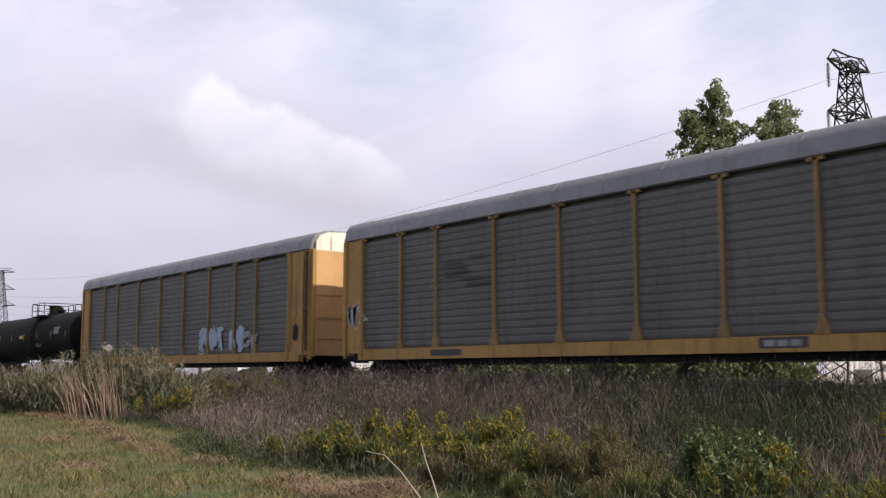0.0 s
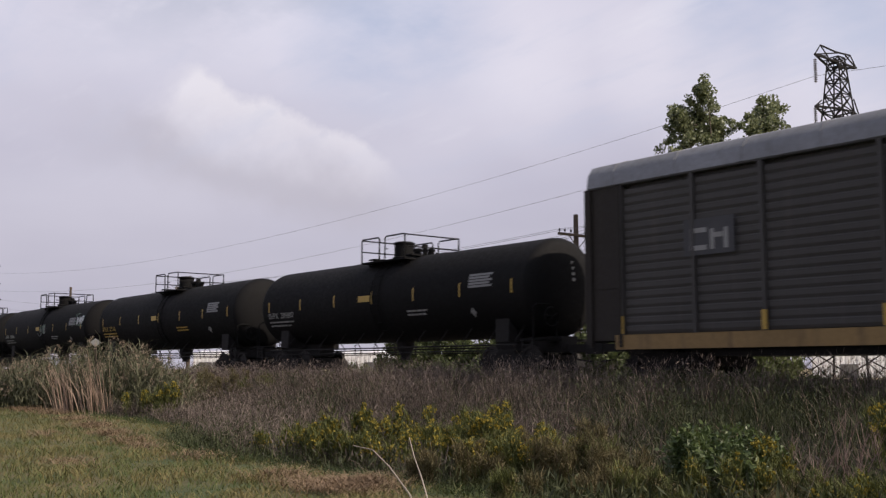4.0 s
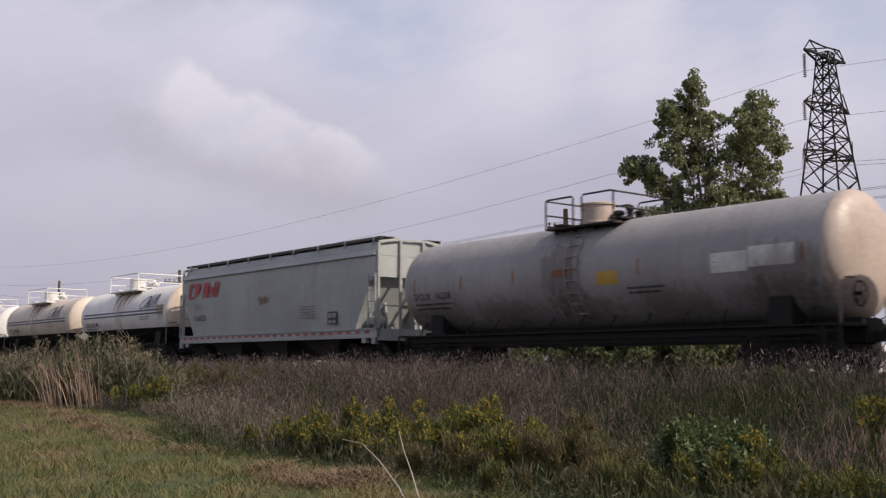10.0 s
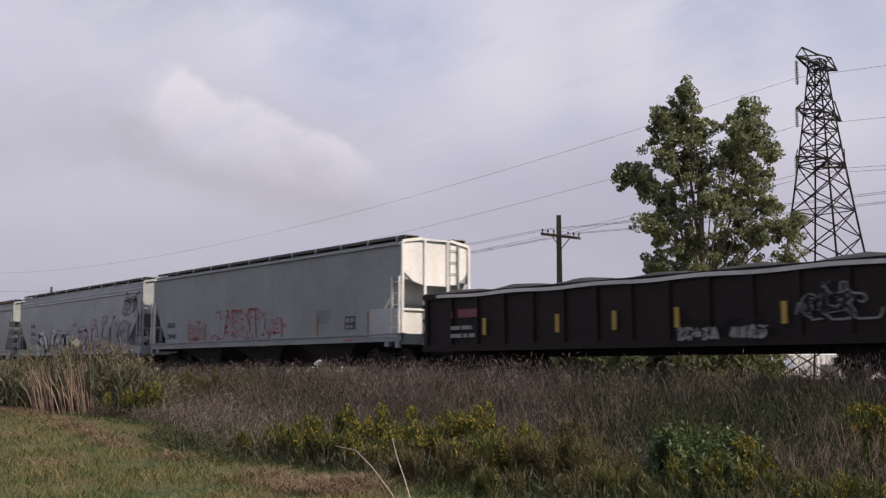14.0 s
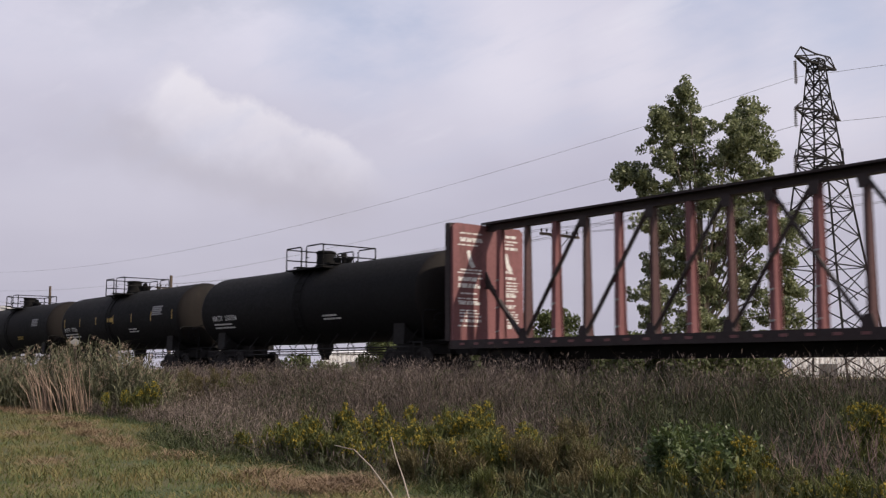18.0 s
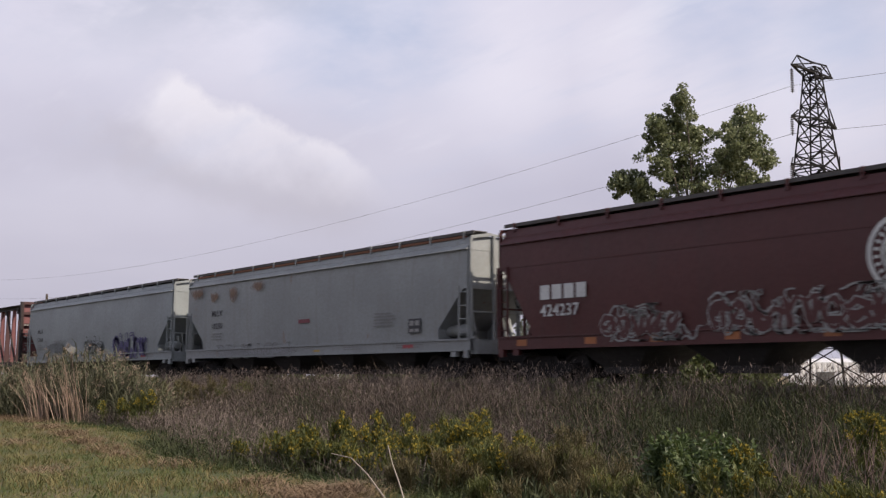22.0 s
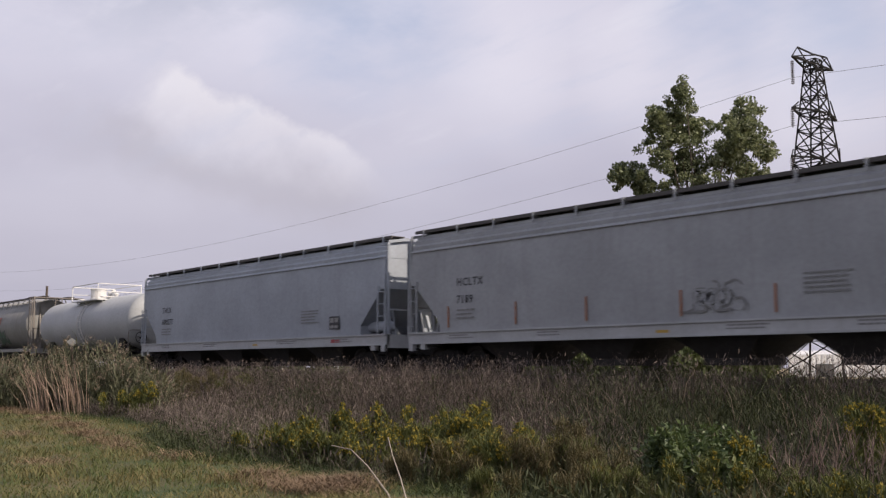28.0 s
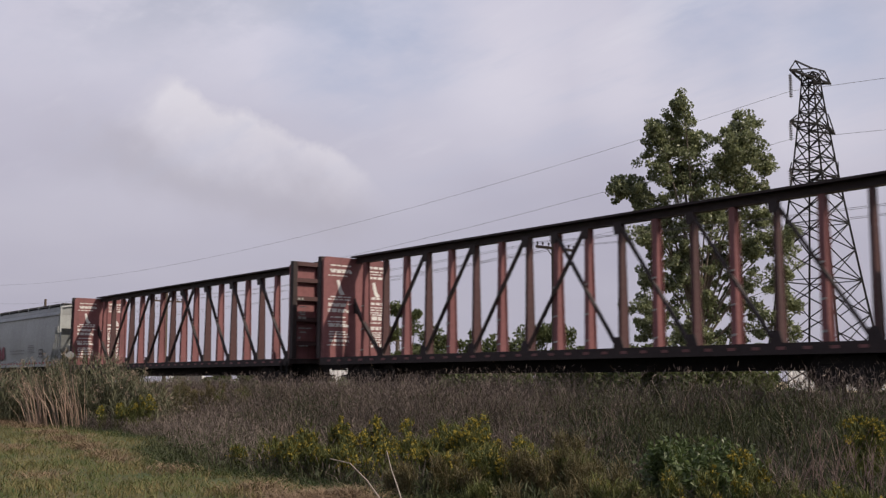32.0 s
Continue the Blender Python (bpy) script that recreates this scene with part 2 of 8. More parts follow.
M = {
    "rustpatch": stain("faded rust patch", (0.15, 0.07, 0.035), (0.28, 0.15, 0.07), 0.65),
    "spill": stain("brown spill", (0.20, 0.14, 0.09), (0.36, 0.27, 0.18), 0.7, runs=True),
    "rustrun": stain("running rust", (0.14, 0.055, 0.02), (0.32, 0.15, 0.06), 0.95, runs=True),
    "soot": stain("dark grime", (0.09, 0.065, 0.045), (0.17, 0.13, 0.10), 0.3),
    "black": paint("black tank paint", (0.0055, 0.0055, 0.006), 0.74, 0.25, (0.012, 0.0105, 0.0095), shine=0.14),
    "brownhead": paint("brown black tank head", (0.010, 0.0085, 0.008), 0.75, 0.5, (0.02, 0.016, 0.013), shine=0.15),
    "brownblack": paint("sooty brown black paint", (0.02, 0.0165, 0.014), 0.65, 0.5, (0.032, 0.026, 0.02), shine=0.3),
    "under": paint("greasy black steel", (0.007, 0.006, 0.006), 0.9, 0.3, (0.018, 0.014, 0.011)),
    "wheel": paint("worn wheel steel", (0.010, 0.008, 0.0075), 0.7, 0.3, (0.03, 0.022, 0.018)),
    "bindark": paint("dark outlet bin paint", (0.032, 0.029, 0.027), 0.8, 0.4, (0.018, 0.014, 0.011)),
    "walkway": paint("dull steel walkway", (0.085, 0.078, 0.074), 0.7, 0.4, (0.05, 0.04, 0.035)),
    "rail": paint("rail steel", (0.12, 0.09, 0.07), 0.45, 0.4, (0.10, 0.05, 0.03), metal=0.6),
    "yellow": paint("weathered yellow rail car paint", (0.38, 0.225, 0.055), 0.6, 0.75, (0.07, 0.042, 0.022), 0.2),
    "dullyellow": paint("grimy yellow post paint", (0.25, 0.16, 0.058), 0.65, 0.7, (0.08, 0.052, 0.03), 0.1),
    # raised yellow: sunlight on the end doors is part of this colour
    "doorpaint": paint("yellow door paint brightened for the sun on it", (0.47, 0.285, 0.125), 0.55, 0.55, (0.22, 0.13, 0.06), 0.06),
    "endorange": paint("peach end paint with rust and sunlight in it", (0.60, 0.40, 0.24), 0.6, 0.5, (0.30, 0.15, 0.07), 0.12),
    "palepaint": paint("cream door top paint with sunlight in it", (0.74, 0.69, 0.62), 0.55, 0.3, (0.35, 0.22, 0.1)),
    "screen": paint("galvanised side screen", (0.112, 0.112, 0.11), 0.55, 0.75, (0.05, 0.05, 0.05), metal=0.15),
    "darkscreen": paint("black side screen", (0.038, 0.036, 0.034), 0.55, 0.5, (0.07, 0.06, 0.055)),
    "roof": paint("galvanised roof", (0.20, 0.205, 0.22), 0.45, 0.35, metal=0.25),
    "grey": paint("light grey hopper paint", (0.33, 0.343, 0.36), 0.5, 0.22, (0.16, 0.15, 0.14)),
    "bluegrey": paint("pale blue grey hopper paint", (0.335, 0.365, 0.412), 0.5, 0.2, (0.18, 0.18, 0.18)),
    "palegrey": paint("off white hopper paint", (0.41, 0.42, 0.43), 0.5, 0.2, (0.2, 0.19, 0.17)),
    "greengrey": paint("greenish grey hopper paint", (0.248, 0.274, 0.283), 0.5, 0.25, (0.15, 0.14, 0.12)),
    "rustgrey": paint("greenish grey paint with rust", (0.262, 0.28, 0.284), 0.55, 0.3, (0.15, 0.13, 0.1), 0.15),
    "warmgrey": paint("warm grey cylinder paint", (0.262, 0.258, 0.246), 0.5, 0.3, (0.15, 0.13, 0.1), 0.04),
    "framegrey": paint("rust streaked frame paint", (0.17, 0.155, 0.14), 0.6, 0.5, (0.12, 0.07, 0.04), 0.2),
    "greengrey hopper": paint("pale green grey hopper paint", (0.325, 0.347, 0.347), 0.5, 0.3, (0.16, 0.14, 0.11), 0.08),
    "beige": paint("rust stained beige paint", (0.40, 0.355, 0.31), 0.6, 0.55, (0.20, 0.12, 0.075), 0.42),
    "maroon": paint("oxide red hopper paint", (0.072, 0.0135, 0.013), 0.5, 0.4, (0.045, 0.02, 0.018)),
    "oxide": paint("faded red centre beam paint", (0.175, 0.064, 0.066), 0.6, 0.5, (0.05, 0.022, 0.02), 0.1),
    # darker copy of the red: grime, plus shade put into the colour
    "shadyoxide": paint("grimy red paint with shade in its colour", (0.058, 0.021, 0.021), 0.65, 0.6, (0.025, 0.014, 0.012), 0.08),
    "darkoxide": paint("dark red paint", (0.020, 0.011, 0.011), 0.7, 0.4, (0.02, 0.014, 0.012)),
    "gondola": paint("dark brown gondola paint", (0.011, 0.0075, 0.007), 0.65, 0.5, (0.02, 0.014, 0.012), 0.03, shine=0.3),
    "tarp": paint("black load sheet", (0.014, 0.013, 0.014), 0.7, 0.3, (0.03, 0.028, 0.026)),
    "white": paint("white tank paint", (0.72, 0.72, 0.71), 0.4, 0.3, (0.33, 0.24, 0.14), 0.05),
    "dustysunhead": paint("dusty pinkish coat with sunlight in its colour", (0.46, 0.38, 0.33), 0.5, 0.5, (0.16, 0.10, 0.07)),
    "cream": paint("dusty cream tank paint", (0.60, 0.525, 0.45), 0.45, 0.5, (0.32, 0.22, 0.13), 0.05),
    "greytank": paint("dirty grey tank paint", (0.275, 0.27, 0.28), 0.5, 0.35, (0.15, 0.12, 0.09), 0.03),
    "rustytank": paint("pale grey tank paint with rust", (0.42, 0.43, 0.42), 0.5, 0.4, (0.25, 0.18, 0.12), 0.1),
    "rust": paint("heavy rust", (0.19, 0.085, 0.05), 0.85, 0.6, (0.12, 0.045, 0.02), bump=0.03),
    "lettering white": paint("white lettering", (0.62, 0.62, 0.60), 0.6, 0.3, (0.2, 0.2, 0.2), streak=False),
    "lettering dark": paint("black lettering", (0.03, 0.03, 0.035), 0.6, 0.3, (0.1, 0.1, 0.1), streak=False),
    "decal grey": paint("grey stencil lettering", (0.22, 0.22, 0.22), 0.6, 0.3, streak=False),
    "dimwhite": paint("dim white stencil", (0.28, 0.28, 0.27), 0.6, 0.4, streak=False),
    "red": paint("red lettering", (0.42, 0.026, 0.034), 0.5, 0.25, (0.2, 0.05, 0.05), streak=False),
    "markred": paint("weathered red lettering paint", (0.34, 0.075, 0.04), 0.5, 0.3, (0.2, 0.1, 0.08), streak=False),
    "orange": paint("orange reflector", (0.34, 0.115, 0.035), 0.5, 0.3, (0.2, 0.1, 0.05), streak=False),
    "reflector": paint("yellow reflector", (0.44, 0.285, 0.045), 0.45, 0.25, (0.2, 0.13, 0.05), streak=False),
    "brown mark": paint("brown reflector strip", (0.30, 0.13, 0.06), 0.6, 0.3, streak=False),
    "blue": paint("dark blue stripe paint", (0.022, 0.034, 0.095), 0.45, 0.2, (0.1, 0.1, 0.1)),
    "g black": paint("spray black", (0.035, 0.035, 0.04), 0.6, 0.3, (0.1, 0.1, 0.1), streak=False),
    "g white": paint("spray silver white", (0.55, 0.55, 0.56), 0.5, 0.5, (0.2, 0.18, 0.17), streak=False),
    "g pink": paint("spray lilac", (0.42, 0.32, 0.40), 0.55, 0.4, (0.2, 0.15, 0.2), streak=False),
    "g red": paint("spray red", (0.36, 0.05, 0.06), 0.55, 0.4, (0.2, 0.1, 0.1), streak=False),
    "g purple": paint("spray purple", (0.06, 0.05, 0.16), 0.55, 0.3, (0.1, 0.1, 0.15), streak=False),
    "g blue": paint("spray pale blue", (0.30, 0.42, 0.55), 0.55, 0.4, (0.15, 0.2, 0.25), streak=False),
    "g grey": paint("faded spray grey", (0.24, 0.25, 0.26), 0.6, 0.4, (0.3, 0.3, 0.3), streak=False),
    "g teal": paint("spray green", (0.10, 0.17, 0.12), 0.6, 0.4, (0.2, 0.2, 0.2), streak=False),
    "g maroon": paint("spray wine red", (0.20, 0.045, 0.06), 0.6, 0.3, (0.1, 0.05, 0.05), streak=False),
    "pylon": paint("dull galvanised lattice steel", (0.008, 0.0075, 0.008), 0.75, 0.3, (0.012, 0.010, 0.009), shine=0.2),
    "glassy": paint("dark brown porcelain", (0.04, 0.03, 0.03), 0.3, 0.1, streak=False),
    "cable": paint("weathered conductor", (0.12, 0.12, 0.13), 0.5, 0.1, metal=0.4, streak=False),
    "pole": paint("grey brown timber pole", (0.085, 0.065, 0.05), 0.85, 0.5, (0.04, 0.03, 0.025)),
    "shed": paint("white sheet metal wall", (0.62, 0.62, 0.63), 0.5, 0.15, (0.5, 0.5, 0.5)),
    "bark": paint("furrowed grey bark", (0.16, 0.13, 0.10), 0.9, 0.5, (0.06, 0.05, 0.04), bump=0.04),
    "deadwood": paint("bleached dead wood", (0.33, 0.285, 0.235), 0.85, 0.4, (0.2, 0.16, 0.12), streak=False),
    "tie": paint("creosoted tie timber", (0.06, 0.045, 0.035), 0.9, 0.4),
    "ballast": soil("grey ballast stone", ((0.20, 0.19, 0.18), (0.14, 0.13, 0.12), (0.26, 0.24, 0.22)), 0.8, bump=0.08),
    "lawn": soil("mown dry lawn", ((0.035, 0.062, 0.014), (0.13, 0.095, 0.042), (0.062, 0.072, 0.02)), 0.7),
    "stubble": soil("sunlit dry stubble field", ((0.30, 0.235, 0.13), (0.22, 0.185, 0.09), (0.34, 0.275, 0.165)), 0.08),
    # dark earth; the shade below the weeds is put into its colour
    "shadyfloor": soil("dark earth with weed shade in its colour", ((0.022, 0.02, 0.011), (0.035, 0.028, 0.017), (0.018, 0.02, 0.008)), 1.2),
    "blade": plant("short lawn grass", (0.034, 0.082, 0.016), (0.205, 0.158, 0.066), scale=1.1, single=0.35, drift=0.72, crisp=0.09),
    "lush": plant("lush green verge grass", (0.016, 0.04, 0.009), (0.072, 0.10, 0.03), scale=0.8),
    "straw": plant("dry straw grass", (0.06, 0.045, 0.032), (0.18, 0.138, 0.10), scale=0.4),
    "thatch": plant("dry cut grass", (0.085, 0.055, 0.034), (0.26, 0.18, 0.11), scale=1.5, through_light=0.1),
    "mauve": plant("purplish dry grass", (0.034, 0.027, 0.022), (0.13, 0.10, 0.086), scale=0.5, single=0.5, drift=0.6, crisp=0.12),
    "fluff": plant("pale feathery grass heads", (0.085, 0.066, 0.056), (0.24, 0.19, 0.165), scale=0.5, single=0.5, drift=0.5),
    "chaff": plant("brown matted dead growth", (0.024, 0.02, 0.013), (0.074, 0.059, 0.042), scale=0.45, single=0.5, drift=0.6, crisp=0.12),
    "weed": plant("dull green weed leaves", (0.013, 0.021, 0.007), (0.055, 0.063, 0.02), scale=0.8),
    # lighter copy of the weed green, its sunlight put into the colour
    "farweed": plant("weeds beyond the track with sunlight in the green", (0.04, 0.055, 0.015), (0.125, 0.125, 0.045), scale=0.5),
    "goldleaf": plant("goldenrod leaves", (0.026, 0.042, 0.010), (0.135, 0.14, 0.034), scale=1.5),
    "gold": plant("goldenrod flowers", (0.16, 0.13, 0.02), (0.36, 0.28, 0.03), scale=2.0),
    "shrubleaf": plant("dark green shrub leaves", (0.022, 0.045, 0.012), (0.105, 0.14, 0.045), scale=2.0, rough=0.5),
    "fuzz": plant("fading seed heads", (0.05, 0.05, 0.018), (0.15, 0.115, 0.052), scale=1.0),
    "reed": plant("grey green reed leaves", (0.032, 0.042, 0.02), (0.165, 0.16, 0.095), scale=0.7),
    "plume": plant("buff reed plumes", (0.14, 0.105, 0.076), (0.34, 0.265, 0.20), scale=1.2),
    "pinkstalk": plant("bleached pinkish dead stalks", (0.15, 0.098, 0.07), (0.36, 0.265, 0.205), scale=1.2, through_light=0.1),
    "leaf": plant("poplar leaves", (0.052, 0.072, 0.027), (0.27, 0.295, 0.16), rough=0.45, scale=0.6, through_light=0.4, single=0.9, drift=0.2),
    "farleaf": plant("hedge leaves", (0.03, 0.047, 0.016), (0.125, 0.145, 0.055), scale=0.5, through_light=0.4),
    "twig": plant("bare brown twigs", (0.07, 0.043, 0.036), (0.17, 0.12, 0.10), scale=1.0, through_light=0.0),
}


# mesh writing --------------------------------------------------------------
class Shape:
    """Collects points and faces of one mesh."""

    def __init__(self):
        self.v, self.f = [], []

    def add(self, pts, faces):
        k = len(self.v)
        self.v += [tuple(p) for p in pts]
        self.f += [tuple(i + k for i in q) for q in faces]
        return self

    def box(self, x0, x1, y0, y1, z0, z1):
        return self.add([(x, y, z) for x in (x0, x1) for y in (y0, y1) for z in (z0, z1)],
                        [(0, 1, 3, 2), (4, 6, 7, 5), (0, 4, 5, 1), (2, 3, 7, 6), (0, 2, 6, 4), (1, 5, 7, 3)])

    def beam(self, p, q, w, h, side=(0, 0, 1)):
        """A bar from p to q, h along side, w across it."""
        p, q = Vector(p), Vector(q)
        d = (q - p).normalized()
        s = Vector(side)
        if abs(d.dot(s)) > 0.98:
            s = Vector((1, 0, 0)) if abs(d.x) < 0.9 else Vector((0, 1, 0))
        a = d.cross(s).normalized() * (w / 2)
        b = a.normalized().cross(d).normalized() * (h / 2)
        pts = [e + i * a + j * b for e in (p, q) for i, j in ((-1, -1), (1, -1), (1, 1), (-1, 1))]
        return self.add(pts, [(0, 3, 2, 1), (4, 5, 6, 7), (0, 1, 5, 4), (1, 2, 6, 5), (2, 3, 7, 6), (3, 0, 4, 7)])

    def tube(self, pts, r, n=6, r2=None):
        """A round rod along the points."""
        pts = [Vector(p) for p in pts]
        r2 = r if r2 is None else r2
        rings = []
        for i, p in enumerate(pts):
            d = (pts[min(i + 1, len(pts) - 1)] - pts[max(i - 1, 0)]).normalized()
            s = Vector((0, 0, 1)) if abs(d.z) < 0.9 else Vector((1, 0, 0))
            a = d.cross(s).normalized()
            b = a.cross(d)
            rad = r + (r2 - r) * i / max(len(pts) - 1, 1)
            rings.append([p + rad * (math.cos(2 * math.pi * k / n) * a + math.sin(2 * math.pi * k / n) * b) for k in range(n)])
        return self.loft(rings)

    def loft(self, rings, caps=True):
        n, m = len(rings[0]), len(rings)
        faces = [(i * n + k, i * n + (k + 1) % n, (i + 1) * n + (k + 1) % n, (i + 1) * n + k) for i in range(m - 1) for k in range(n)]
        if caps:
            faces += [tuple(range(n))[::-1], tuple((m - 1) * n + k for k in range(n))]
        return self.add([p for r in rings for p in r], faces)

    def prism(self, outline, x0, x1):
        """An outline of (y, z) carried from x0 to x1."""
        return self.loft([[(x, y, z) for y, z in outline] for x in (x0, x1)])

    def plate(self, outline, y0, y1):
        """An outline of (x, z) carried from y0 to y1."""
        return self.loft([[(x, y, z) for x, z in outline] for y in (y0, y1)])

    def lathe(self, profile, y, z, n=28):
        """A profile of (x, radius) turned round the line along x."""
        return self.loft([[(x, y + r * math.cos(2 * math.pi * k / n), z + r * math.sin(2 * math.pi * k / n)) for k in range(n)] for x, r in profile])

    def spin(self, profile, x, z, n=24):
        """A profile of (y, radius) turned round the line along y."""
        return self.loft([[(x + r * math.sin(2 * math.pi * k / n), y, z + r * math.cos(2 * math.pi * k / n)) for k in range(n)] for y, r in profile])

    def post(self, x, y, profile, n=10):
        """A profile of (z, radius) turned round an upright line."""
        return self.loft([[(x + r * math.cos(2 * math.pi * k / n), y + r * math.sin(2 * math.pi * k / n), z) for k in range(n)] for z, r in profile])

    def mesh(self, name, smooth=0.0):
        me = bpy.data.meshes.new(name)
        me.from_pydata(self.v, [], self.f)
        bm = bmesh.new()
        bm.from_mesh(me)
        bmesh.ops.recalc_face_normals(bm, faces=bm.faces)
        if smooth:
            for q in bm.faces:
                q.smooth = True
            for e in bm.edges:
                if len(e.link_faces) == 2 and e.calc_face_angle() > radians(smooth):
                    e.smooth = False
        bm.to_mesh(me)
        bm.free()
        return me


def part(name, shape, material, parent, label="", smooth=0.0):
    """One mesh object under a thing, or a thing of its own."""
    me = shape.mesh(name, smooth) if isinstance(shape, Shape) else shape
    if not me.materials:
        me.materials.append(M[material])
    ob = new(name, me)
    if parent is not None:
        ob.parent = parent
    if label:
        tagged(ob, label)
    return ob


def thing(name, m, label, category, group=""):
    ob = new(name)
    ob.empty_display_size = 0.3
    ob.matrix_basis = m
    return tagged(ob, label, category, group)


def quick(name, verts, faces, material, smooth=False):
    """A large mesh from arrays: verts (n, 3), faces (m, 3 or 4)."""
    verts, faces = np.asarray(verts, dtype=np.float32), np.asarray(faces, dtype=np.int32)
    me = bpy.data.meshes.new(name)
    k = faces.shape[1]
    me.vertices.add(len(verts))
    me.vertices.foreach_set("co", verts.ravel())
    me.loops.add(faces.size)
    me.loops.foreach_set("vertex_index", faces.ravel())
    me.polygons.add(len(faces))
    me.polygons.foreach_set("loop_start", np.arange(0, faces.size, k, dtype=np.int32))
    me.update(calc_edges=True)
    me.validate()
    me.materials.append(M[material])
    return me


def letters(text, size, material, parent, x, y, z, name="lettering", spread=1.0, bold=0.0, face=0, slant=0.0, stretch=1.0, label=""):
    """Flat lettering on a side that faces the camera (face 0) or an end that faces along the line (face 1)."""
    cu = bpy.data.curves.new(name, "FONT")
    cu.body, cu.size, cu.space_character, cu.offset, cu.shear, cu.resolution_u = text, size, spread, bold, slant, 2
    ob = bpy.data.objects.new(name, cu)
    me = bpy.data.meshes.new_from_object(ob)
    bpy.data.objects.remove(ob)
    bpy.data.curves.remove(cu)
    if face == 0:
        me.transform(Matrix(((stretch, 0, 0, x), (0, 0, -1, y), (0, 1, 0, z), (0, 0, 0, 1))))
    else:
        me.transform(Matrix(((0, 0, 1, x), (stretch, 0, 0, y), (0, 1, 0, z), (0, 0, 0, 1))))
    return part(name, me, material, parent, label)


def bars(rows, material, parent, y, name="stencil", label=""):
    """Unreadable writing: flat bars (x, z, length, height) on the near side."""
    s = Shape()
    for x, z, ln, h in rows:
        k = max(1, math.ceil(h / 0.1))
        pts = [(x + dx, y, z + h * i / k) for i in range(k + 1) for dx in (0, ln)]
        s.add(pts, [(2 * i, 2 * i + 1, 2 * i + 3, 2 * i + 2) for i in range(k)])
    return tagged(part(name, s, material, parent, label), kind="stuff" if len(rows) > 1 else "")


def block_of_bars(x, z, w, lines, h, gap, rnd, words=True):
    """Rows of short bars like a block of small print; z is the top."""
    out = []
    for i in range(lines):
        q, end = x, x + w * rnd.uniform(0.7, 1.0)
        while q < end:
            ln = min(rnd.uniform(1.5, 4.5) * h, end - q) if words else end - q
            out.append((q, z - i * (h + gap) - h, ln, h))
            q += ln + h * 0.6
    return out


def frange(a, b, n):
    return [a + (b - a) * i / max(n - 1, 1) for i in range(n)]


# rolling stock -------------------------------------------------------------
# a car's own space: x from its left end (0) to its right end, y across (the near side is negative), z up from the rail head
TRACK_Y, HALF = 22.05, 1.55
SPEED, START = -21.94, -60.6
TRAIN = []


# ground --------------------------------------------------------------------
def bank(x, y):
    """Height of the ground: lawn, shallow ditch, slope of the track bed, flat land beyond."""
    edge = lawn_edge(x)
    z = -1.25 + 0.05 * math.sin(x * 0.13 + 1) * math.sin(y * 0.21)
    if y > edge:
        q = min((y - edge) / 3.0, 1.0)
        z -= 0.28 * q * q * (3 - 2 * q)
    if y > 13.5:
        q = min((y - 13.5) / 5.0, 1.0)
        z += (0.95 - 0.0) * q * q * (3 - 2 * q)
    if y > 26.0:
        q = min((y - 26.0) / 6.0, 1.0)
        z -= 0.55 * q * q * (3 - 2 * q)
    return z


def lawn_edge(x):
    """Where the mown grass ends, seen across the line of the track."""
    q = min(max((-x - 19.5) / 7.0, 0.0), 1.0)
    return 6.5 - 0.11 * x + 1.9 * q * q * (3 - 2 * q) + 0.25 * math.sin(x * 0.45) + 0.15 * math.sin(x * 1.3 + 2)


def make_ground():
    xs = sorted(set(list(np.linspace(-80, 40, 150)) + [-1800, -1200, -800, -500, -300, -200, -140, -110, 60, 90, 140, 220, 400, 800, 1400, 1800]))
    ys = sorted(set(list(np.linspace(-6, 34, 84)) + [-1500, -600, -200, -60, -20, 45, 60, 90, 140, 220, 400, 800, 1600, 2400]))
    pts = [(x, y, bank(x, y)) for x in xs for y in ys]
    ny = len(ys)
    fc = [(i * ny + j, (i + 1) * ny + j, (i + 1) * ny + j + 1, i * ny + j + 1) for i in range(len(xs) - 1) for j in range(ny - 1)]
    me = quick("ground", pts, fc, "lawn")
    me.materials.append(M["shadyfloor"])
    me.materials.append(M["stubble"])
    for p in me.polygons:
        a, b = p.center.x, p.center.y
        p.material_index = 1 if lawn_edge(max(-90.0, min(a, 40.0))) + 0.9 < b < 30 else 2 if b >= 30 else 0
        p.use_smooth = True
    tagged(new("ground", me), "rough grassy ground sloping up to the railway", "ground", kind="structure")


def make_track():
    bed = Shape().prism([(18.9, -0.75), (20.2, -0.22), (23.9, -0.22), (25.4, -0.75)], -420, 420)
    tagged(part("track_bed", bed, "ballast", None), "grey crushed stone track bed", "track bed", kind="structure")
    for y in (-0.76, 0.76):
        c = TRACK_Y + y
        s = Shape().prism([(c - 0.07, -0.17), (c + 0.07, -0.17), (c + 0.07, -0.15), (c + 0.012, -0.13), (c + 0.012, -0.045), (c + 0.036, -0.035), (c + 0.036, 0.0), (c - 0.036, 0.0), (c - 0.036, -0.035), (c - 0.012, -0.045), (c - 0.012, -0.13), (c - 0.07, -0.15)], -420, 420)
        tagged(part("rail", s, "rail", None), "worn steel running rail on timber ties", "rail", kind="structure")
    me = Shape().box(-0.11, 0.11, -1.3, 1.3, -0.34, -0.172).mesh("tie")
    me.materials.append(M["tie"])
    first = tagged(new("railway_tie", me), "dark creosoted timber railway tie", "railway tie", "ties under the rails")
    first.matrix_basis = pose(-70, TRACK_Y, 0)
    for i in range(1, 140):
        copy_thing(first, pose(-70 + i * 0.56, TRACK_Y, 0))


make_ground()
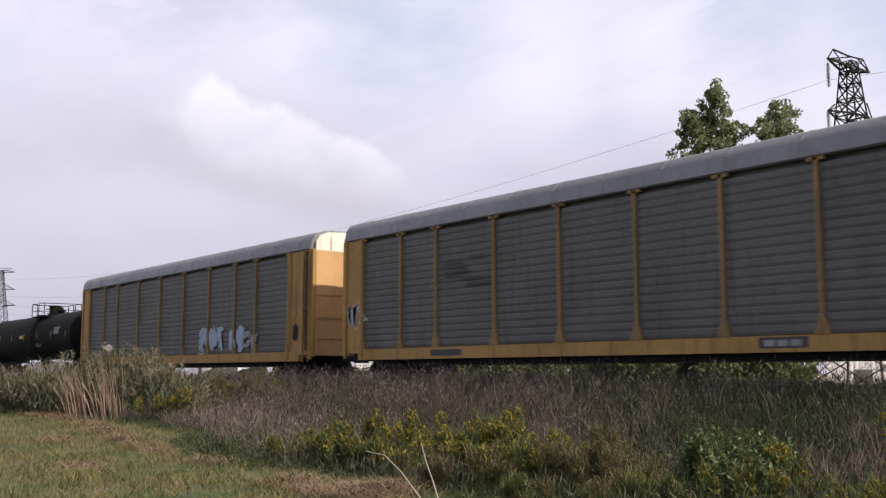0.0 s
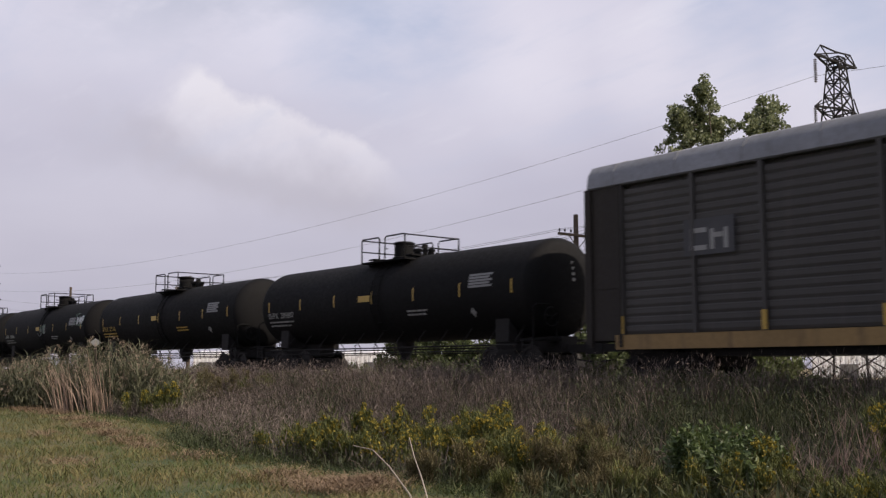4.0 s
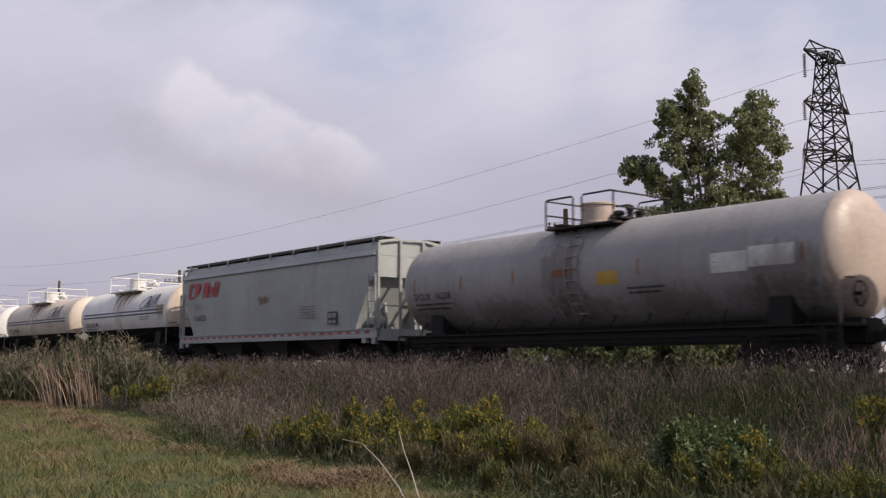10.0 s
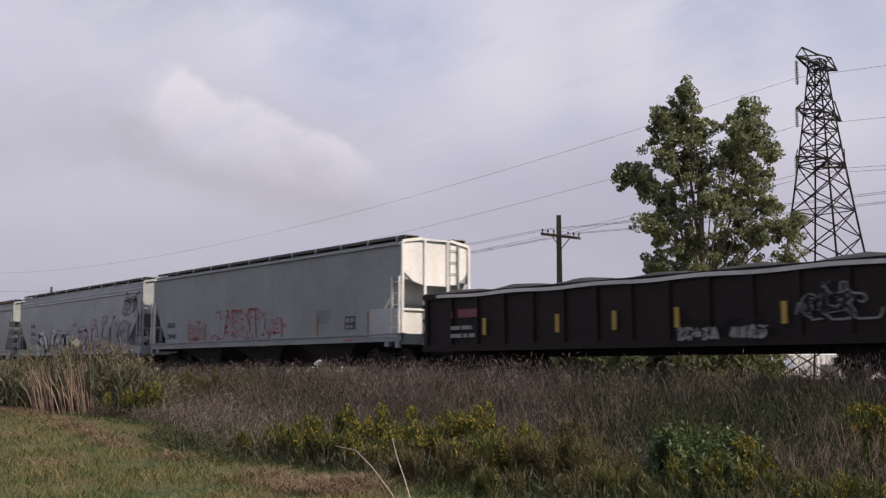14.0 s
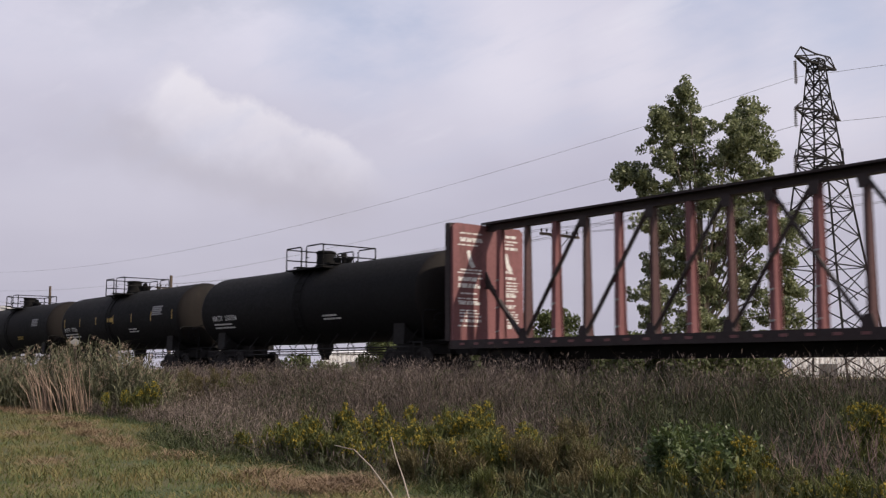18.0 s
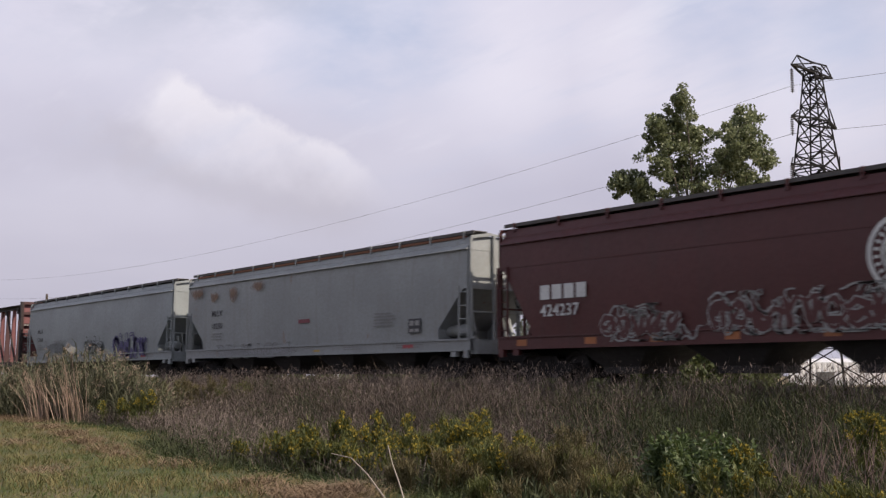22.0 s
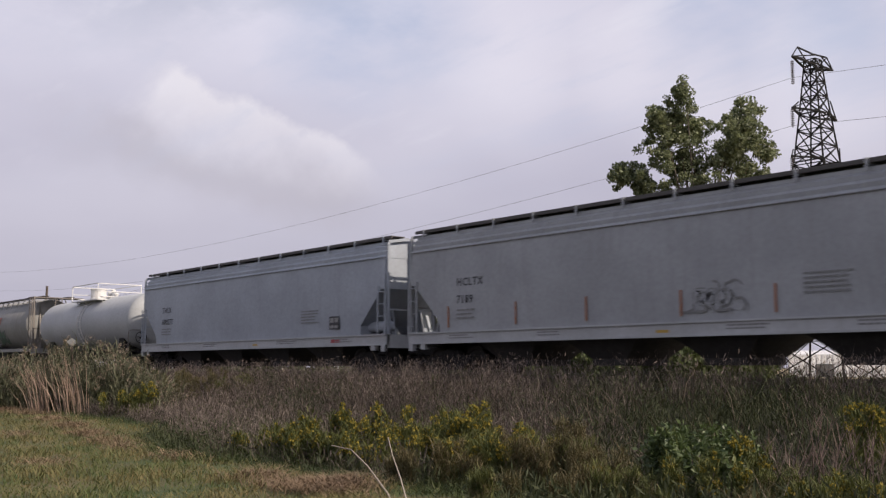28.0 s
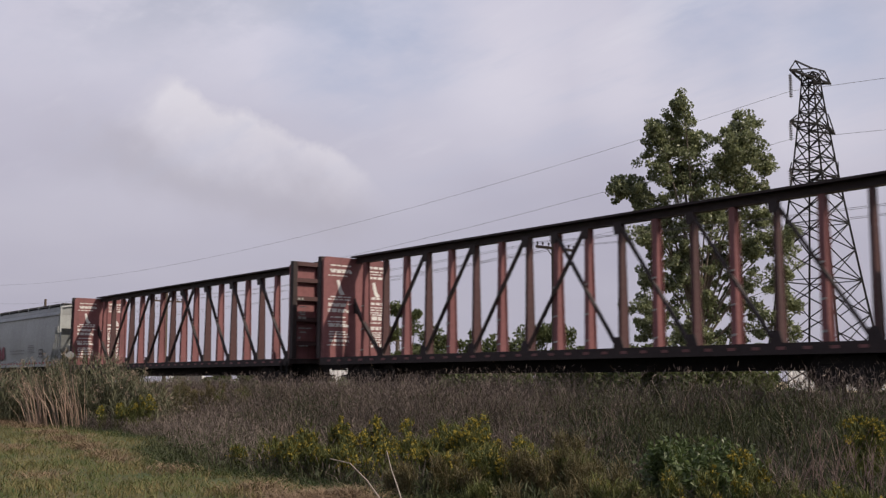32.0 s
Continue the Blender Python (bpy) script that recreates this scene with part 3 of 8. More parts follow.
make_track()



def truck_meshes():
    sf = Shape()
    sf.plate([(-1.15, 0.38), (-1.0, 0.62), (-0.45, 0.66), (-0.3, 0.82), (0.3, 0.82), (0.45, 0.66), (1.0, 0.62), (1.15, 0.38), (0.75, 0.36), (0.42, 0.2), (-0.42, 0.2), (-0.75, 0.36)], -0.07, 0.07)
    for x in (-0.89, 0.89):
        sf.spin([(-0.16, 0.12), (0.16, 0.12)], x, 0.46, 10)
    for x in (-0.16, 0, 0.16):
        sf.post(x, -0.03, [(0.3, 0.06), (0.66, 0.06)], 8)
    fr = Shape().box(-0.2, 0.2, -1.1, 1.1, 0.5, 0.78).box(-0.5, 0.5, -0.95, 0.95, 0.34, 0.72).box(-1.35, 1.35, -0.5, 0.5, 0.5, 0.66)
    bb = Shape().box(-0.06, 0.06, -0.9, 0.9, 0.3, 0.5)
    ax = Shape().spin([(-0.9, 0.075), (0.9, 0.075)], 0, 0.46, 10)
    wh = Shape().spin([(-0.07, 0.12), (-0.075, 0.19), (-0.03, 0.21), (-0.03, 0.38), (-0.065, 0.40), (-0.065, 0.455), (0.045, 0.46), (0.05, 0.487), (0.07, 0.487), (0.072, 0.4), (0.03, 0.36), (0.03, 0.2), (0.07, 0.17), (0.07, 0.12)], 0, 0.46, 16)
    cp = Shape().box(-0.62, 0.25, -0.12, 0.12, 0.72, 0.95).box(-0.95, -0.6, -0.14, 0.1, 0.66, 1.0).box(-1.02, -0.85, 0.04, 0.16, 0.68, 0.98)
    cp.tube([(-0.15, 0.2, 0.75), (-0.5, 0.24, 0.5), (-0.9, 0.1, 0.45)], 0.025, 5)
    a, b, c, d, e, f = fr.mesh("truck"), wh.mesh("wheel", 40), cp.mesh("coupler"), sf.mesh("side_frame"), ax.mesh("axle", 40), bb.mesh("brake_beam")
    b.materials.append(M["wheel"])
    for me in (a, c, d, e, f):
        me.materials.append(M["under"])
    return a, b, c, d, e, f


TRUCK, WHEEL, COUPLER, SIDE_FRAME, AXLE, BRAKE_BEAM = truck_meshes()


def running_gear(car, length, inset, reach=0.0):
    for x in (inset, length - inset):
        t = part("truck", TRUCK, "under", car)
        t.location = (x, 0, 0)
        for y in (-1.0, 1.0):
            part("side_frame", SIDE_FRAME, "under", t).matrix_basis = pose(0, y, 0, 0, 0, 180 if y > 0 else 0)
        for dx in (-1.38, 1.38):
            part("brake_beam", BRAKE_BEAM, "under", t).location = (dx, 0, 0)
        for dx in (-0.89, 0.89):
            part("axle", AXLE, "under", t).location = (dx, 0, 0)
            for y in (-0.76, 0.76):
                w = part("wheel", WHEEL, "wheel", t, "steel wheel with worn bright rim")
                w.matrix_basis = pose(dx, y, 0, 0, 0, 180 if y < 0 else 0)
    for x, turn in ((0.1 - reach, 0), (length - 0.1 + reach, 180)):
        c = part("coupler", COUPLER, "under", car)
        c.matrix_basis = pose(x, 0, 0, 0, 0, turn)


def put_car(name, left, label, category):
    car = thing(name, pose(START + left, TRACK_Y, 0), label, category, "cars of the freight train")
    TRAIN.append((car, START + left))
    return car


def ladder(car, x, y, z0, z1, material, w=0.4, along="x", steps=0.38):
    s = Shape()
    for k in (0, 1):
        p = (x + k * w, y) if along == "x" else (x, y + k * w)
        s.beam((*p, z0), (*p, z1), 0.05, 0.05)
    n = max(2, int((z1 - z0) / steps))
    for i in range(n):
        z = z0 + (i + 0.5) * (z1 - z0) / n
        q = (x + w, y, z) if along == "x" else (x, y + w, z)
        s.tube([(x, y, z), q], 0.016, 5)
    return part("ladder", s, material, car)


def brake_wheel(car, x, y, z, material="under"):
    s = Shape()
    ring = [(x, y + 0.28 * math.cos(a), z + 0.28 * math.sin(a)) for a in frange(0, 2 * math.pi, 17)]
    s.tube(ring, 0.02, 5)
    for a in (0.4, 1.65, 2.9, 4.15, 5.4):
        s.tube([(x, y, z), (x, y + 0.28 * math.cos(a), z + 0.28 * math.sin(a))], 0.013, 4)
    s.tube([(x - 0.15, y, z), (x + 0.03, y, z)], 0.04, 6)
    return part("brake_wheel", s, material, car)


def graffiti(car, x0, x1, z0, z1, y, fill, line, seed, wild=0.5, tags=2):
    """Sprayed lettering nobody can read: fat bent pieces, an outline and loose scrawl."""
    rnd = random.Random(seed)
    n = max(2, int((x1 - x0) / ((z1 - z0) * 0.75)))
    body, rim = Shape(), Shape()

    def ribbon(shape, pts, w, dy):
        left, right = [], []
        for i, (px, pz) in enumerate(pts):
            ax, az = pts[max(i - 1, 0)]
            bx, bz = pts[min(i + 1, len(pts) - 1)]
            d = math.hypot(bx - ax, bz - az) or 1
            ww = w * (0.75 + 0.5 * math.sin(math.pi * (i + 0.5) / len(pts)))
            left.append((px - (bz - az) / d * ww, dy, pz + (bx - ax) / d * ww))
            right.append((px + (bz - az) / d * ww, dy, pz - (bx - ax) / d * ww))
        k = len(pts)
        shape.add(left + right, [(i, i + 1, k + i + 1, k + i) for i in range(k - 1)])

    cw = (x1 - x0) / n
    for i in range(n):
        cx = x0 + (i + 0.5) * cw
        for _ in range(4):
            kind = rnd.random()
            a0, turn = rnd.uniform(0, 6.28), rnd.uniform(1.8, 4.6) * rnd.choice((-1, 1))
            rx, rz = cw * rnd.uniform(0.2, 0.5), (z1 - z0) * rnd.uniform(0.25, 0.48)
            mz = (z0 + z1) / 2 + rnd.uniform(-0.12, 0.12) * (z1 - z0)
            if kind < 0.35:
                lean, off = rnd.uniform(-0.8, 0.8) * wild, rnd.uniform(-0.3, 0.3) * cw
                pts = [(cx + off + q * lean * cw + rnd.uniform(-0.04, 0.04) * cw, zz) for q, zz in zip(frange(-0.5, 0.5, 6), frange(z0 + rnd.uniform(0, 0.2) * (z1 - z0), z1 - rnd.uniform(0, 0.25) * (z1 - z0), 6))]
            elif kind < 0.6:
                zm = rnd.uniform(z0, z1)
                pts = [(cx - 0.45 * cw, zm), (cx - 0.1 * cw, zm + rnd.uniform(-0.3, 0.3) * (z1 - z0)), (cx + 0.2 * cw, zm + rnd.uniform(-0.2, 0.2) * (z1 - z0)), (cx + 0.5 * cw, zm + rnd.uniform(-0.4, 0.4) * (z1 - z0))]
                pts = [(a, min(max(b, z0), z1)) for a, b in pts]
            else:
                pts = [(cx + rx * math.cos(a0 + turn * q), mz + rz * math.sin(a0 + turn * q)) for q in frange(0, 1, 9)]
            w = (z1 - z0) * rnd.uniform(0.05, 0.095)
            ribbon(rim, pts, w * 1.0 + 0.03, y)
            ribbon(body, pts, w, y - 0.004)
    for _ in range(tags + n):
        cx, cz = rnd.uniform(x0, x1), z0 + rnd.uniform(-0.05, 1.1) * (z1 - z0)
        pts, q, a = [], [cx, cz], rnd.uniform(0, 6)
        for _i in range(10):
            a += rnd.uniform(-1.6, 1.6)
            q = [q[0] + 0.12 * math.cos(a), min(max(q[1] + 0.12 * math.sin(a), z0 - 0.1), z1 + 0.2)]
            pts.append(tuple(q))
        ribbon(rim, pts, 0.022, y - 0.002)
    tagged(part("graffiti_outline", rim, line, car, "sprayed graffiti outline"), kind="stuff")
    tagged(part("graffiti", body, fill, car, "sprayed graffiti fill"), kind="stuff")


def reflectors(car, xs, z0, z1, y, material, w=0.1):
    for x in xs:
        s = Shape().box(x - w / 2, x + w / 2, y - 0.006, y + 0.01, z0, z1)
        part("reflector", s, material, car)


# ---- auto carrier
def auto_rack(left, length, screen, steel, roof, label, dark=False):
    car = put_car("auto_rack_car", left, label, "rail car")
    L = length
    for sy in (-1, 1):
        y0, y1 = sorted((sy * HALF, sy * (HALF - 0.2)))
        part("side_sill", Shape().box(1.0, L - 1.0, y0, y1, 0.74, 1.12), "dullyellow" if dark else steel, car, "dusty side sill")
    part("deck", Shape().box(0.0, L, -1.34, 1.34, 0.95, 1.12), "under", car)
    posts = [1.25, 3.57, 5.55, 8.47, 11.3, 14.15, 16.9, 19.5, 21.45, L - 1.9]
    # ribbed screens, one in each bay and on both sides
    for sy in (-1, 1):
        for a, b in zip(posts, posts[1:]):
            s = Shape()
            rows = 17
            zs = frange(1.14, 4.97, rows + 1)
            pts, face = [], []
            for z0, z1 in zip(zs, zs[1:]):
                h = z1 - z0
                for z, y in ((z0, 0.017), (z0 + 0.35 * h, 0.04), (z0 + 0.86 * h, 0.042), (z0 + 0.97 * h, 0.02)):
                    k = len(pts)
                    pts += [(a + 0.05, sy * (HALF - 0.10 + y), z), (b - 0.05, sy * (HALF - 0.10 + y), z)]
                    if k:
                        face.append((k - 2, k - 1, k + 1, k))
            s.add(pts, face)
            s.box(a, b, min(sy * 1.30, sy * 1.34), max(sy * 1.30, sy * 1.34), 1.12, 5.1)
            part("side_screen", s, screen, car)
    for x in posts:
        for sy in (-1, 1):
            y0, y1 = sorted((sy * (HALF - 0.13), sy * (HALF + 0.02)))
            s = Shape().box(x - 0.055, x + 0.055, y0, y1, 1.12, 5.08)
            if not dark:
                s.box(x - 0.22, x + 0.22, y0, y1, 5.0, 5.10).plate([(x - 0.2, 1.12), (x + 0.2, 1.12), (x + 0.09, 1.5), (x - 0.09, 1.5)], y0 - 0.005, y1 + 0.005)
            part("side_post", s, "dullyellow" if not dark else "darkscreen", car)
    # end bays, closed plates with a step and a ladder
    for x0, x1 in ((0.12, posts[0]), (posts[-1], L - 0.12)):
        for sy in (-1, 1):
            s = Shape()
            y0, y1 = sorted((sy * (HALF - 0.16), sy * (HALF - 0.02)))
            s.box(x0, x1, y0, y1, 0.98, 5.1)
            s.box(x0, x0 + 0.09, sy * HALF - 0.05, sy * HALF + 0.05, 0.8, 5.1).box(x1 - 0.09, x1, sy * HALF - 0.05, sy * HALF + 0.05, 0.8, 5.1)
            s.box(x0 + 0.1, x1 - 0.1, y0 - 0.02, y1 + 0.02, 2.35, 2.45)
            part("end_bay", s, "brownblack" if dark else "yellow", car)
    ladder(car, L - 0.62, -HALF - 0.05, 0.7, 4.9, "under" if dark else "dullyellow")
    # flush black strip: the recess has no depth, only its shade as colour
    part("corner_recess", Shape().box(L - 0.5, L - 0.2, -HALF - 0.012, -HALF + 0.03, 1.15, 5.02), "under", car, "flat black strip for the shade of a recess behind the ladder")
    for x in (posts[-1] + 0.16, L - 0.72):
        part("bay_stiffener", Shape().box(x - 0.05, x + 0.05, -HALF - 0.03, -HALF + 0.05, 1.3, 5.05), "brownblack" if dark else "yellow", car)
    part("brake_panel", Shape().plate([(L - 1.45, 1.6), (L - 1.15, 1.55), (L - 1.05, 2.0), (L - 1.2, 2.25), (L - 1.4, 2.1)], -HALF - 0.03, -HALF - 0.015), "under", car, "dark oily opening")
    bars(block_of_bars(L - 1.55, 3.7, 0.55, 7, 0.045, 0.09, random.Random(int(left))), "brown mark" if not dark else "dimwhite", car, -HALF - 0.012)
    # rounded roof
    prof = [(-1.56, 5.08), (-1.60, 5.12), (-1.54, 5.48), (-1.36, 5.72), (-0.95, 5.85), (0, 5.90), (0.95, 5.85), (1.36, 5.72), (1.54, 5.48), (1.60, 5.12), (1.56, 5.08)]
    s = Shape().prism(prof, 0.1, L - 0.1)
    part("roof", s, roof, car, "ribbed galvanised roof", smooth=40)
    rr = Shape()
    for x in frange(1.0, L - 1.0, 13):
        rr.loft([[(xx, y * 1.006, z + 0.012) for y, z in prof] for xx in (x - 0.03, x + 0.03)])
    part("roof_seam", rr, roof, car)
    # end doors, split up the middle
    for x, out in ((0.06, -1), (L - 0.06, 1)):
        for sy in (-1, 1):
            y0, y1 = sorted((sy * 0.03, sy * 1.42))
            zc = 5.05
            low, top = Shape(), Shape()
            low.box(min(x, x + out * 0.1), max(x, x + out * 0.1), y0, y1, 0.95, zc)
            for z in (1.6, 2.4, 3.3):
                low.box(min(x, x + out * 0.14), max(x, x + out * 0.14), y0 + 0.05, y1 - 0.05, z, z + 0.07)
            arc = [(sy * 0.03, zc), (sy * 1.42, zc), (sy * 1.42, 5.4), (sy * 1.25, 5.64), (sy * 0.88, 5.78), (sy * 0.03, 5.84)]
            top.loft([[(xx, y, z) for y, z in arc] for xx in (x, x + out * 0.1)])
            for yy in (sy * 0.12, sy * 0.75):
                top.beam((x + out * 0.12, yy, 5.1), (x + out * 0.12, yy, 5.6), 0.05, 0.05)
            # brighter door and pale top paint in the sun on the car end
            d = part("end_door", low, "brownblack" if dark else "doorpaint", car)
            part("door_top", top, "palegrey" if dark else "palepaint", d, "door top with sunlight in its paint")
    for sy in (-1, 1):
        for x in (0.02, L - 0.02):
            part("corner_post", Shape().beam((x, sy * 1.5, 0.9), (x, sy * 1.5, 5.1), 0.12, 0.12), "brownblack" if dark else "yellow", car)
    und = Shape().box(0.4, L - 0.4, -0.35, 0.35, 0.62, 0.95).box(3.8, L - 3.8, -1.2, 1.2, 0.55, 0.95)
    part("centre_sill", und, "under", car)
    running_gear(car, L, 2.2, 0.25)
    return car


# ---- covered hoppers
def side_y(z, bulge, z0, z1, top):
    """Half width of a hopper's body at height z."""
    if z <= z1:
        q = (z - z0) / (z1 - z0)
        return HALF - 0.05 + bulge * math.sin(math.pi * min(max(q, 0), 1))
    q = (z - z1) / (top - z1)
    return HALF - 0.05 - 0.30 * q ** 1.25


def hopper(left, length, coat, label, bays=4, top=4.5, shoulder=3.95, bulge=0.05, notch=(1.35, 2.9, 1.6), sill_z=(1.02, 1.36), ribs=0, chord=3, sill_coat=None, walk_coat="walkway",
           seam=0.0, roof_coat=None, inset=0.12, bins=True, stripes=False, walk_y=1.04, sunlit_end_coat=None):
    car = put_car("covered_hopper_car", left, label, "rail car")
    L, (nx, nz, nb) = length, notch
    sill_coat, roof_coat = sill_coat or coat, roof_coat or coat
    zs_up = [0.0, 0.12, 0.3, 0.5, 0.7, 0.86, 1.0]
    rings = []
    for x, zb in ((inset, nz), (inset + nx * 0.12, nz), (inset + nx, nb), (inset + nx + 0.02, 1.38), (L - inset - nx - 0.02, 1.38), (L - inset - nx, nb), (L - inset - nx * 0.12, nz), (L - inset, nz)):
        prof = [zb + q * (shoulder - zb) for q in zs_up]
        near = [(-side_y(z, bulge, 1.4, shoulder, top), z) for z in prof]
        rings.append([(x, y, z) for y, z in near] + [(x, -y, z) for y, z in near[::-1]])
    body = part("body", Shape().loft(rings), coat, car, smooth=35)
    # top chord: a ribbed band that leans in
    step = frange(shoulder, top, 2 * chord + 1)
    prof = []
    for i, z in enumerate(step):
        y = side_y(z, bulge, 1.4, shoulder, top) + ((0.055 if chord > 1 else 0.09) if i % 2 == 0 else 0.0)
        prof += [(-y, z), (-y, z + 0.02)]
    prof += [(-0.7, top + 0.06)]
    s = Shape().prism(prof + [(-y, z) for y, z in prof[::-1]], inset - 0.01, L - inset + 0.01)
    part("roof", s, roof_coat, car)
    if seam:
        y = side_y(seam, bulge, 1.4, shoulder, top)
        part("side_seam", Shape().box(inset, L - inset, -y - 0.012, -y + 0.02, seam, seam + 0.04), coat, car)
    if ribs:
        for x in frange(inset + nx + 0.1, L - inset - nx - 0.1, ribs):
            for sy in (-1, 1):
                part("side_rib", Shape().box(x - 0.03, x + 0.03, min(sy * 1.44, sy * 1.525), max(sy * 1.44, sy * 1.525), 1.4, shoulder), coat, car)
    # side sills, end sills
    for sy in (-1, 1):
        y0, y1 = sorted((sy * HALF, sy * (HALF - 0.14)))
        part("side_sill", Shape().box(0.0, L, y0, y1, *sill_z), sill_coat, car)
        for z0, z1, a, b, e in ((sill_z[1] - 0.03, sill_z[1] + 0.02, 1.3, 1.6, 0.0), (sill_z[0] - 0.015, sill_z[0] + 0.035, 1.36, 1.585, 0.3)):
            part("sill_flange", Shape().box(e, L - e, min(sy * a, sy * b), max(sy * a, sy * b), z0, z1), sill_coat, car)
        for x in (0.75, L - 0.75):
            part("jacking_pad", Shape().box(x - 0.12, x + 0.12, y0 - 0.01, y1, sill_z[0] - 0.18, sill_z[0] - 0.017), sill_coat, car)
    for x in (0.0, L - 0.14):
        part("end_sill", Shape().box(x, x + 0.14, -1.5, 1.5, sill_z[0] - 0.1, sill_z[1]), sill_coat, car)
    if stripes:
        for i, x in enumerate(frange(0.4, L - 0.7, 26)):
            bars([(x, sill_z[0] + 0.14, 0.28, 0.09)], "g red", car, -HALF - 0.005, "sill_stripe", "faded red dash on the sill")
    # outlet bins
    if bins:
        a, b = inset + nx + 0.9, L - inset - nx - 0.9
        w = (b - a) / bays
        for i in range(bays):
            x0, x1 = a + i * w + 0.03, a + (i + 1) * w - 0.03
            m = (x0 + x1) / 2
            s = Shape().loft([[(x0, -1.42, 1.4), (x1, -1.42, 1.4), (x1, 1.42, 1.4), (x0, 1.42, 1.4)], [(m - w * 0.42, -1.36, 1.16), (m + w * 0.42, -1.36, 1.16), (m + w * 0.42, 1.36, 1.16), (m - w * 0.42, 1.36, 1.16)],
                              [(m - w * 0.3, -1.15, 0.9), (m + w * 0.3, -1.15, 0.9), (m + w * 0.3, 1.15, 0.9), (m - w * 0.3, 1.15, 0.9)],
                              [(m - w * 0.17, -0.85, 0.5), (m + w * 0.17, -0.85, 0.5), (m + w * 0.17, 0.85, 0.5), (m - w * 0.17, 0.85, 0.5)],
                              [(m - w * 0.17, -0.85, 0.32), (m + w * 0.17, -0.85, 0.32), (m + w * 0.17, 0.85, 0.32), (m - w * 0.17, 0.85, 0.32)]])
            part("outlet_bin", s, "bindark" if ribs == 0 else coat, car)
    for x0, x1 in ((0.2, 2.9), (L - 2.9, L - 0.2)):
        part("stub_sill", Shape().box(x0, x1, -0.3, 0.3, 0.72, 1.05), "under", car)
    # running boards on brackets, hatches
    for y in (-walk_y, walk_y):
        s = Shape().box(0.05, L - 0.05, y - 0.28, y - 0.23, top + 0.10, top + 0.2).box(0.05, L - 0.05, y + 0.23, y + 0.28, top + 0.10, top + 0.2).box(0.05, L - 0.05, y - 0.23, y + 0.23, top + 0.17, top + 0.195)
        part("running_board", s, walk_coat, car, "grimy steel running board")
    for x in frange(0.5, L - 0.5, max(8, int(L / 1.55))):
        s = Shape().box(x - 0.025, x + 0.025, -walk_y - 0.25, walk_y + 0.25, top + 0.07, top + 0.1)
        for sy in (-1, 1):
            s.box(x - 0.035, x + 0.035, *sorted((sy * (walk_y + 0.282), sy * (walk_y + 0.32))), top - 0.06, top + 0.21)
        part("board_bracket", s, coat, car)
    for x in frange(1.6, L - 2.4, max(4, int(L / 2.6))):
        part("roof_hatch", Shape().box(x, x + 0.9, -0.36, 0.36, top + 0.14, top + 0.2).box(x + 0.4, x + 0.5, -0.42, 0.42, top + 0.2, top + 0.24), walk_coat, car)
    part("hatch_trough", Shape().box(0.9, L - 0.9, -0.42, 0.42, top + 0.06, top + 0.13), roof_coat, car)
    # end framing: corner ladders, posts, slope braces, air tank
    for x0, out in ((0.04, 1), (L - 0.04, -1)):
        s = Shape()
        for y in (-1.45, -0.5, 0.5, 1.45):
            s.beam((x0, y, sill_z[1]), (x0, y, top - 0.05 if abs(y) > 1 else top + 0.08), 0.09, 0.07)
        s.beam((x0, -1.45, top - 0.02), (x0, -0.6, top + 0.12), 0.06, 0.1).beam((x0, 1.45, top - 0.02), (x0, 0.6, top + 0.12), 0.06, 0.1)
        s.beam((x0, -1.45, 2.2), (x0, 1.45, 2.2), 0.05, 0.05).beam((x0, -0.6, top + 0.1), (x0, 0.6, top + 0.1), 0.06, 0.06)
        # a whiter end colour holds the sunlight that falls on this end
        part("end_frame", s, sunlit_end_coat or coat, car)
        if sunlit_end_coat and out < 0:
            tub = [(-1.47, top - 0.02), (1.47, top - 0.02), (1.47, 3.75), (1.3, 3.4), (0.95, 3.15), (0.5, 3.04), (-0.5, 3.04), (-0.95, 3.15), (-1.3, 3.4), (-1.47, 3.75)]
            part("end_sheet", Shape().loft([[(x, y, z) for y, z in tub] for x in (x0 - 0.1, x0 - 0.03)]), sunlit_end_coat, car, "rounded end sheet, white with sunlight in the paint")
            part("end_panel", Shape().box(x0 - 0.55, x0 - 0.05, -1.46, 0.2, sill_z[1], 2.25), sunlit_end_coat, car, "end panel whitened as if sunlit")
        ladder(car, x0 + (0.0 if out > 0 else -0.42), -HALF - 0.02, sill_z[1], nz + 0.1, sunlit_end_coat or coat)
        step = Shape().tube([(x0 - out * 0.02, -HALF + 0.04, sill_z[0]), (x0 - out * 0.02, -HALF + 0.02, 0.48), (x0 + out * 0.4, -HALF + 0.02, 0.48), (x0 + out * 0.4, -HALF + 0.04, sill_z[0])], 0.022, 5)
        part("step", step.beam((x0, -HALF + 0.02, 0.74), (x0 + out * 0.4, -HALF + 0.02, 0.74), 0.03, 0.03), "under", car)
        part("push_pole_pad", Shape().box(*sorted((x0 + out * 0.02, x0 + out * 0.22)), -HALF - 0.03, -HALF + 0.1, sill_z[0] - 0.22, sill_z[0] + 0.02), sill_coat, car)
        ladder(car, x0 - out * 0.03, 0.55, 1.3, top, coat, along="y")
        for y in (-0.85, 0.85):
            part("slope_brace", Shape().plate([(x0 + out * 0.5, 1.36), (x0 + out * 0.62, 1.36), (x0 + out * 0.9, 2.1), (x0 + out * 0.78, 2.1)], y - 0.05, y + 0.05), coat, car)
